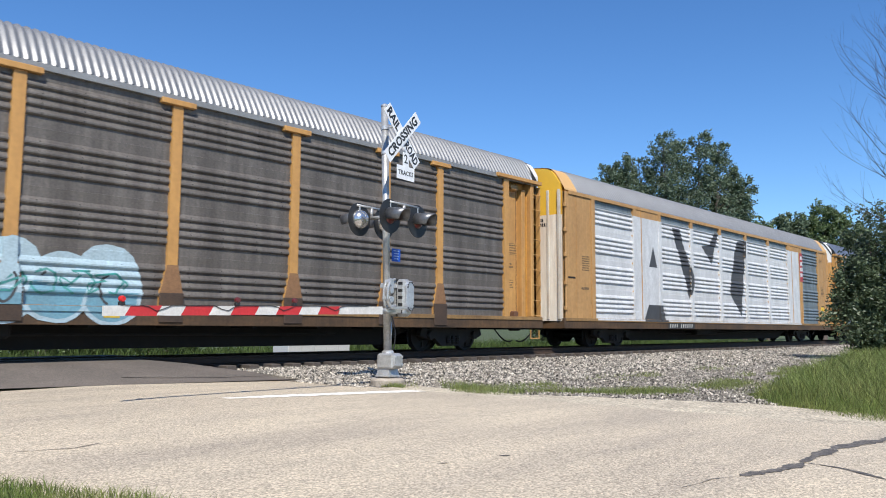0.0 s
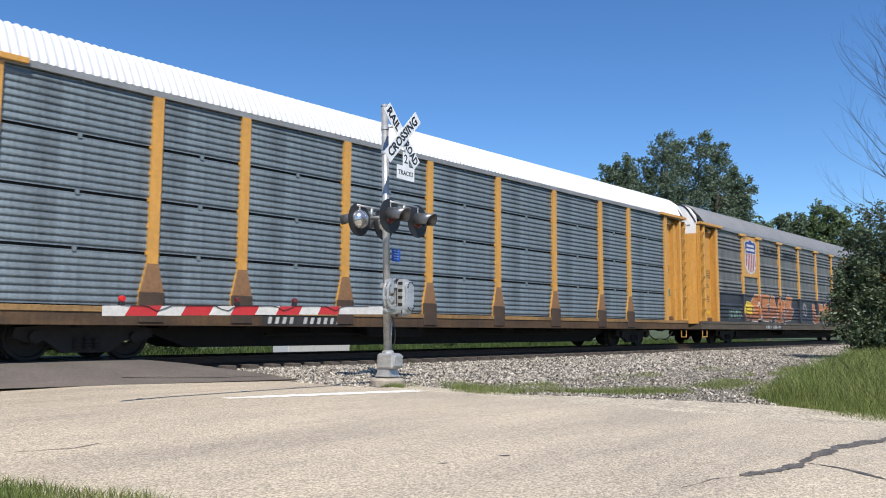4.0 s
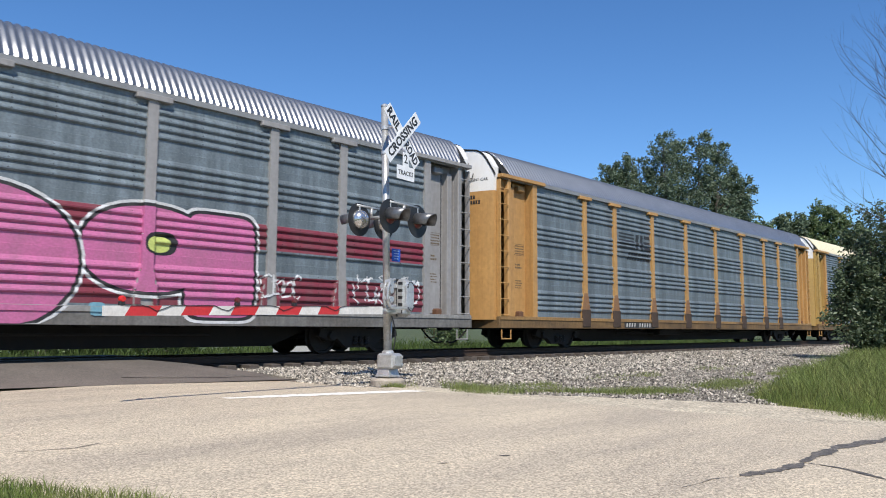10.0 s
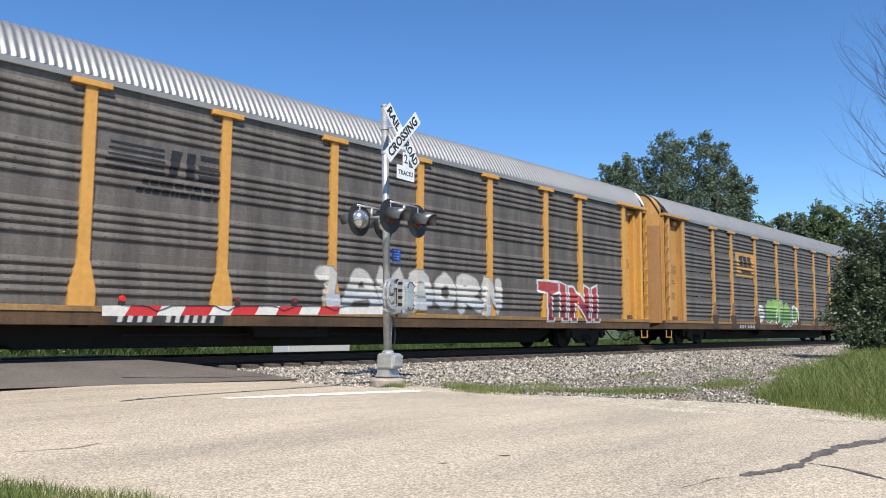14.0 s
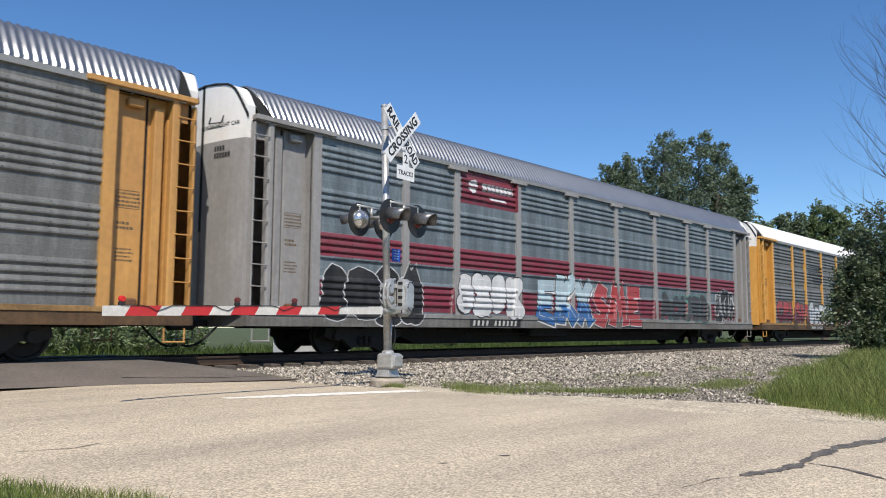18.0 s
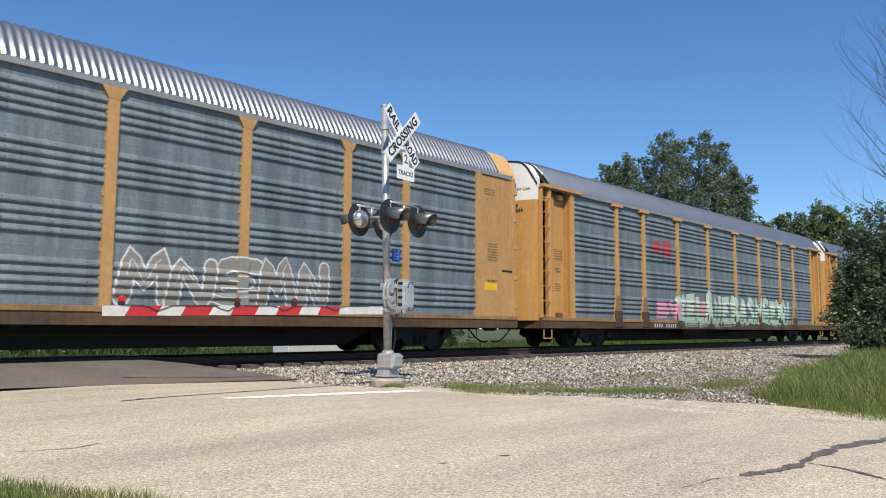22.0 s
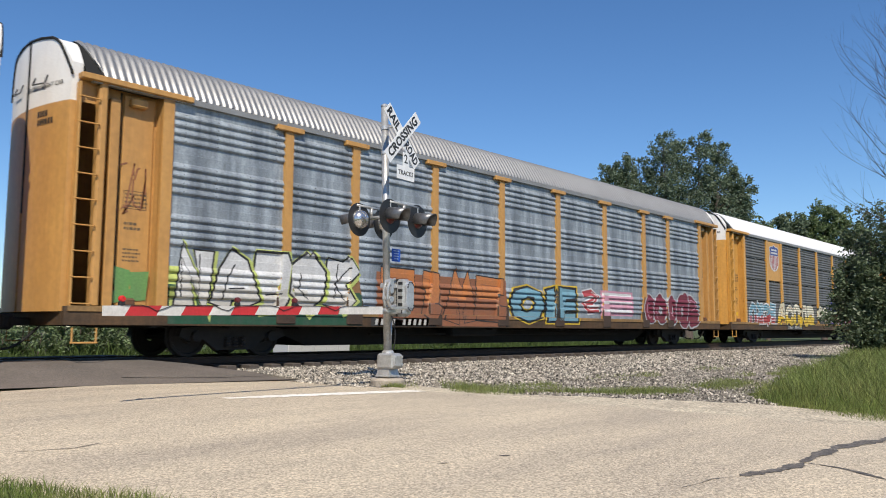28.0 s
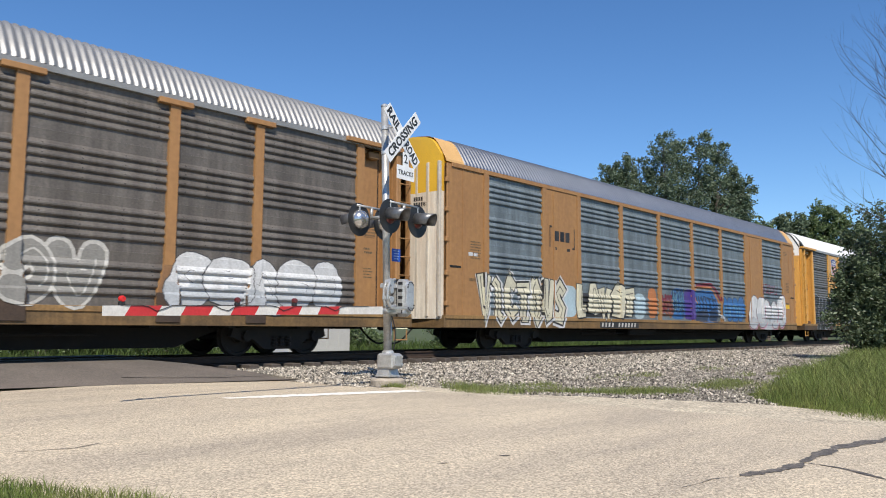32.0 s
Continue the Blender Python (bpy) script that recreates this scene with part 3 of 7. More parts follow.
build_tree("broadleaf_tree", "low green tree far beyond the tracks", 86.4, 31.0, -0.4,
           [across(-0.6, 12.0, 5, 1.1), across(1.5, 13.0, 5, 1.1), across(2.8, 12.4, 5, 1.1), across(4.1, 13.1, 5, 1.2), across(-2.4, 11.0, 4, 1.2), across(1.4, 10, 3, 2.0)], 0.3, M["leaf"], 0.17, 250, 13)
build_tree("broadleaf_tree", "small green tree behind the tall one", 73.2, 28.4, -0.4, [across(0, 11.6, 5, 1.6), across(2.2, 10.6, 4, 1.5), across(-2.2, 11, 4, 1.6)], 0.25, M["leaf_pale"], 0.2, 130, 14)
build_tree("bush", "dense dark green bush at the grassy verge", 29.12, 6.18, -0.45,
           [across(-1.45, 3.0, 0.2, 0.55), across(-0.9, 3.9, 0.2, 0.75), across(-0.3, 4.7, 0.3, 0.9), across(0.6, 5.0, 0.3, 1.0), across(1.6, 4.6, 0.3, 1.0), across(-1.25, 1.9, 0.1, 0.75), across(0.0, 2.5, 0.1, 1.3), across(1.6, 2.4, 0.1, 1.3)],
           0.09, M["leaf_dark"], 0.066, 360, 15, "bush", 1.3)


def build_bare_tree():
    rnd = random.Random(5)
    tr = thing("bare_tree", "leafless tree with thin grey twigs", "tree", m=pose(27.9, 4.35, -0.45))
    trunk = Shape()
    trunk.tube((0, 0, 0), (0.05, 0, 6.5), 0.11, 9, 0.07)
    trunk.tube((0.05, 0, 6.5), (-0.1, 0.15, 12.5), 0.07, 8, 0.02)
    part("trunk", trunk, M["bark"], tr)
    left = Vector((-RX, -RY, 0))
    for z, rise, reach in [(3.7, 0.2, 2.2), (4.1, 0.45, 2.5), (4.5, 0.35, 2.3), (5.0, 0.55, 2.4), (5.4, 0.75, 2.6), (5.9, 0.5, 2.4), (6.4, 0.8, 2.6), (6.9, 0.6, 2.3), (7.3, 0.95, 2.2), (7.8, 1.2, 2.2), (8.4, 1.5, 2.2), (9.0, 1.9, 2.1), (9.4, 2.4, 2.2), (9.9, 2.2, 1.8)]:
        twigs = Shape()
        d = (left + Vector((rnd.uniform(-0.3, 0.3), rnd.uniform(-0.3, 0.3), rise))).normalized()
        limb(twigs, Vector((0, 0, z)), d, reach * 1.06, 0.036, rnd, 2, [], 0.03)
        part("branch", twigs, M["twig"], tr)


build_bare_tree()


def grass_line(x):
    """Northern edge of the tall grass on the verge."""
    return 2.9 + (x - 9.2) * 0.75 if x < 12 else 5.0 + (x - 12) * 0.19


def blades(name, label, spots, mat, seed):
    """spots: (x, y, z, height, lean) of each blade; three-cornered bent blades."""
    rnd = random.Random(seed)
    s = Shape()
    for x, y, z, h, w in spots:
        a = rnd.uniform(0, 6.283)
        u = Vector((math.cos(a), math.sin(a), 0))
        d = Vector((rnd.uniform(-1, 1), rnd.uniform(-1, 1), 0)) * h * 0.5
        p = Vector((x, y, z - 0.02))
        mid = p + d * 0.35 + Vector((0, 0, h * 0.6))
        tip = p + d * 1.3 + Vector((0, 0, h))
        s.add([p - u * w, p + u * w, mid + u * w * 0.7, mid - u * w * 0.7, tip], [(0, 1, 2, 3), (3, 2, 4)])
    me = bpy.data.meshes.new(name)
    me.from_pydata(s.v, [], s.f)
    me.materials.append(mat)
    return tagged(new(name, me), label, "grass", kind="stuff")


def build_grass():
    rnd = random.Random(21)
    spots = []
    while len(spots) < 70000:
        x = 9.15 + 24.5 * rnd.random() ** 1.6
        y = rnd.uniform(-2.5, grass_line(x))
        edge = grass_line(x) - y
        if x < 9.35 + 0.62 * (y - 2.4) * (y > 2.4) + 0.25 * noise.noise((y * 1.6, 0, 5)) or rnd.random() > 0.25 + edge * 1.2:
            continue
        h = (0.10 + 0.40 * smooth_step(0, 1.3, edge) * smooth_step(9.0, 10.9, x)) * rnd.uniform(0.55, 1.25) * (1 + 0.4 * noise.noise((x * 0.7, y * 0.7, 2)))
        spots.append((x, y, ground_z(x, y), h, 0.0030 + 0.0005 * (x - 9)))
    blades("tall_grass", "tall green verge grass with seed heads", spots, M["grass"], 1)
    spots = []
    while len(spots) < 30000:                     # the camera's own verge
        x, y = rnd.uniform(0.3, 2.6), rnd.uniform(2.5, 7.0)
        lim = 2.14 - 0.30 * (y - 4.5) + 0.16 * noise.noise((y * 2.2, 0, 8))
        if x > lim:
            continue
        spots.append((x, y, max(ground_z(x, y), ROAD_Z - 0.02), rnd.uniform(0.03, 0.12), 0.0030))
    while len(spots) < 52000:                     # thinner, round the camera's stand
        x, y = rnd.uniform(-9, 1.9), rnd.uniform(-7, 11)
        if math.hypot(x, y) > 0.7:
            spots.append((x, y, ground_z(x, y), rnd.uniform(0.05, 0.13), 0.006))
    blades("short_grass", "short green grass at the road's edge", spots, M["grass"], 2)
    spots = []
    while len(spots) < 13500:                      # thin weeds along the gravel
        x = 9.1 + 12 * rnd.random() ** 1.4
        y = float(np.interp(x, [9.2, 10.1, 10.8, 11.9, 13.0, 21.0], [9.2, 7.7, 6.3, 5.6, 5.5, 6.8])) + rnd.gauss(0, 0.24) if rnd.random() < 0.75 else rnd.gauss(7.8, 0.28) + (x - 13) * 0.05
        if y > 9.6 or (y > 7 and x > 11.6 and noise.noise((x * 0.9, y * 0.9, 1)) < 0.05) or noise.noise((x * 0.8, y * 0.8, 4)) < -0.02 or (x > 12.2 and rnd.random() < 0.6) or y < grass_line(max(x, 9.7)) - 0.3:
            continue
        spots.append((x, y, ground_z(x, y) + 0.03, rnd.uniform(0.05, 0.16), 0.004))
    while len(spots) < 14800:
        x, y = rnd.gauss(9.75, 0.35), rnd.gauss(8.2, 0.6)
        if noise.noise((x * 2.2, y * 2.2, 6)) > 0.08 and x > 9.1:
            spots.append((x, y, ground_z(x, y) + 0.03, rnd.uniform(0.05, 0.22), 0.003))
    blades("weeds", "sparse green weeds in the gravel", spots, M["weed"], 3)
    spots = []
    while len(spots) < 26000:                     # beyond the tracks, seen under the cars
        x, y = rnd.uniform(4, 62), 18.2 + 12 * rnd.random() ** 1.3
        if x < 4.9 or (15.6 - (23.4 - y) * 0.3 < x < 19.6 and y < 23.6):
            continue
        spots.append((x, y, ground_z(x, y), rnd.uniform(0.12, 0.42) * min(1.0, 0.3 + (y - 18) * 0.14) * (1.3 + noise.noise((x * 0.35, y * 0.3, 9))), 0.02))
    blades("field_grass", "rough grass beyond the tracks", spots, M["field"], 4)


build_grass()
for k, (x, y, h) in enumerate([(6.0, 26.0, 1.3), (9.2, 25.2, 1.0), (13.4, 25.6, 1.2), (7.6, 26.8, 1.5), (10.9, 26.4, 1.4), (12.2, 27.0, 1.6), (15.2, 27.2, 1.5), (4.3, 27.0, 1.5), (22.5, 25.4, 1.2), (29.0, 26.0, 1.4), (38.0, 26.5, 1.5), (48.0, 26.5, 1.6)]):
    build_tree("bush", "low green bush in the rough grass", x, y, -0.45, [(0, 0, h, 0.1, 0.5), (0.6, 0.1, h * 0.8, 0.1, 0.5), (-0.6, 0, h * 0.85, 0.1, 0.5), (1.2, 0.2, h * 0.6, 0.1, 0.4)], 0.04, M["leaf_pale"], 0.07, 120, 30 + k, "bush")


# ---- gravel ----
def build_gravel():
    xs, ys = list(np.arange(8.75, 70, 0.45)), list(np.arange(2.0, 14.4, 0.3))
    s, idx = Shape(), {}
    for i, x in enumerate(xs):
        for j, y in enumerate(ys):
            lim = (grass_line(x) if x > 9.7 else 2.0) - 0.6
            if y < lim:
                continue
            z = ground_z(x, y) + 0.05
            if y < 12.3 and x < 9.5:
                z = max(z, ROAD_Z - 0.03)
            if 11.4 < y and x < 8.95:
                z = min(z, ROAD_Z + 0.0)
            idx[i, j] = len(s.v)
            s.v.append((x, y, z))
    for (i, j), a in idx.items():
        if (i + 1, j) in idx and (i + 1, j + 1) in idx and (i, j + 1) in idx:
            s.f.append((a, idx[i + 1, j], idx[i + 1, j + 1], idx[i, j + 1]))
    tagged(new("gravel_bed", s.mesh("gravel_bed", M["gravel"], True)), "limestone gravel between road and rails, darkened for shade among stones", "gravel", kind="structure")
    # loose stones, joined
    rnd = random.Random(8)
    base = [Vector(v).normalized() for v in ((1, 0, 0.2), (-1, 0.1, 0), (0.1, 1, 0), (0, -1, 0.15), (0.1, 0.1, 1), (0, 0, -1), (0.7, 0.7, 0.5), (-0.6, -0.7, 0.5))]
    faces = [(4, 0, 6), (4, 6, 2), (4, 2, 1), (4, 1, 7), (4, 7, 3), (4, 3, 0), (5, 6, 0), (5, 2, 6), (5, 1, 2), (5, 7, 1), (5, 3, 7), (5, 0, 3)]
    s = Shape()
    count = 0
    while count < 74000:
        x = 8.7 + 50 * rnd.random() ** 2.0
        y = rnd.uniform(3.2, 14.35)
        bed = smooth_step(9.0, 10.2, y + 0.35 * noise.noise((x * 0.6, y * 0.6, 0)) - 0.0 * x)
        if x > 11:
            bed = max(bed, smooth_step(7.2, 9.4, y + 0.5 * noise.noise((x * 0.6, y * 0.6, 0))))
        if rnd.random() > max(bed, 0.75 if y > grass_line(max(x, 9.7)) - 0.3 else 0) or (x < 9.6 and y > 11.3 and x < 8.95 + (y - 11.3) * 0.12) or math.hypot(x - 9.39, y - 9.72) < 0.36:
            continue
        if y < 8.9 and x < 9.75 + (0.5 if y < 6 else 0) and rnd.random() < (0.85 if y < 4.6 else 0.25):
            continue
        k = rnd.uniform(0.011, 0.031) * (1.0 if bed > 0.5 else 0.6) * (1 + x / 60)
        z = ground_z(x, y) + 0.05 + k * 0.35
        m = Euler((rnd.uniform(0, 6), rnd.uniform(0, 6), rnd.uniform(0, 6))).to_matrix()
        sx, sy, sz = rnd.uniform(0.7, 1.4), rnd.uniform(0.7, 1.3), rnd.uniform(0.5, 0.9)
        s.add([Vector((x, y, z)) + m @ Vector((v.x * sx * k, v.y * sy * k, v.z * sz * k)) for v in base], faces)
        count += 1
    me = bpy.data.meshes.new("ballast_stones")
    me.from_pydata(s.v, [], s.f)
    me.materials.append(M["stone"])
    tagged(new("ballast_stones", me), "loose grey and white crushed ballast stones", "gravel", kind="stuff")


build_gravel()


def build_shoulder():
    """The pale sandy edge between the asphalt and the verge."""
    s, ys = Shape(), list(np.arange(-6, 9.4, 0.15))
    for y in ys:
        w = 1.0 + 0.35 * noise.noise((y * 0.9, 0, 2)) + 0.12 * noise.noise((y * 4, 0, 3)) + (1.0 if y < 4.6 else 0.5 * max(0, 6.6 - y))
        for k in range(5):
            x = 8.80 + w * k / 4
            s.v.append((x, y, max(ground_z(x, y) + 0.062, ROAD_Z - 0.012) if k < 4 else ground_z(x, y) + 0.03))
    s.f = [(5 * i + k, 5 * i + k + 1, 5 * i + 6 + k, 5 * i + 5 + k) for i in range(len(ys) - 1) for k in range(4)]
    tagged(new("road_shoulder", s.mesh("road_shoulder", M["sand"], True)), "pale sandy gravel edge of the road", "road", kind="structure")


build_shoulder()


# ---- marks on the road ----
def ribbon(name, label, pts, width, mat, seed):
    rnd = random.Random(seed)
    s = Shape()
    P = [Vector((*p, 0)) for p in pts]
    fine = []
    for p, q in zip(P, P[1:]):
        n = max(2, int((q - p).length / 0.025))
        fine += [p.lerp(q, k / n) for k in range(n)]
    fine.append(P[-1])
    for k, p in enumerate(fine):
        d = (fine[min(k + 1, len(fine) - 1)] - fine[max(k - 1, 0)]).normalized()
        nrm = Vector((-d.y, d.x, 0))
        w = width * (0.55 + 0.7 * noise.noise((p.x * 5, p.y * 5, seed)) + 0.35 * noise.noise((p.x * 23, p.y * 23, seed)) + 0.12 * rnd.random()) * (0.3 if k in (0, len(fine) - 1) else 1)
        o = nrm * noise.noise((p.x * 3, p.y * 3, seed + 9)) * width * 0.5
        w = max(w, width * 0.12)
        a, b = p + o + nrm * w, p + o - nrm * w
        s.v += [(a.x, a.y, road_z(a.x) + 0.004), (b.x, b.y, road_z(b.x) + 0.004)]
    s.f = [(2 * k, 2 * k + 1, 2 * k + 3, 2 * k + 2) for k in range(len(fine) - 1)]
    me = bpy.data.meshes.new(name)
    me.from_pydata(s.v, [], s.f)
    me.materials.append(mat)
    return tagged(new(name, me), label, "road crack", kind="structure")


ribbon("tar_seam", "dark tar-filled crack in the asphalt", [(5.08, 2.02), (5.39, 1.93), (5.86, 1.90), (6.39, 1.95), (7.11, 1.94), (7.82, 1.82), (8.8, 1.6)], 0.080, M["tar"], 1)
ribbon("tar_seam", "dark tar-filled crack in the asphalt", [(5.9, 1.88), (5.86, 1.72), (5.81, 1.6), (5.58, 1.31), (5.3, 1.0)], 0.028, M["tar"], 2)
ribbon("road_crack", "fine crack across the asphalt", [(4.5, 2.15), (4.69, 2.12), (4.85, 2.12), (5.08, 2.03)], 0.008, M["crack"], 3)
ribbon("road_crack", "fine crack across the asphalt", [(2.2, 7.3), (3.0, 7.55), (3.8, 7.75)], 0.006, M["crack"], 4)
ribbon("road_crack", "fine crack across the asphalt", [(2.35, 6.5), (2.75, 6.35), (3.0, 6.45)], 0.014, M["crack"], 5)
for k, (x, y) in enumerate([(4.17, 3.75), (4.7, 3.62)]):
    ribbon("tar_spot", "small dark spot on the asphalt", [(x - 0.04, y + 0.02), (x + 0.03, y - 0.03)], 0.018, M["tar"], 10 + k)

# ---- the train: covered car carriers ----
SPEED, PITCH, CAR_Y = 28.4 / 1.7, 28.4, TRACK_Y
POSTS = [-11.83, -8.985, -7.04, -4.275, -1.435, 1.435, 4.275, 7.04, 8.985, 11.83]
FACE, SHEET = -1.53, -1.45          # outer plane of posts and sill; plane of the side sheets
SIDE_Z0, SIDE_Z1 = 0.90, 4.89
SILL_Z0, SILL_Z1 = 0.565, 0.89


def run(t):
    """How far the train has come at t seconds: an almost even pace that eases very slightly towards the end."""
    surge = float(np.interp(t, [13, 14, 15, 21, 22, 23, 28, 29, 30], [0, 0.12, 0, 0, 0.43, 0, 0, 0.50, 0]))
    return -0.025 + SPEED * (t - 19.5) - 0.0045 * max(0.0, t - 20.0) ** 2 + surge


def car_x(i, t):
    return 19.58 + run(t) - PITCH * i


def side_paint(name, colour, dirt, amount, rough=0.54, metal=0.2):
    return material(name, colour, rough, metal, second=dirt, amount=amount, scale=1.1, stretch=(2.2, 1.0, 0.45), fine=0.13, bump_scale=26, drip=0.20)


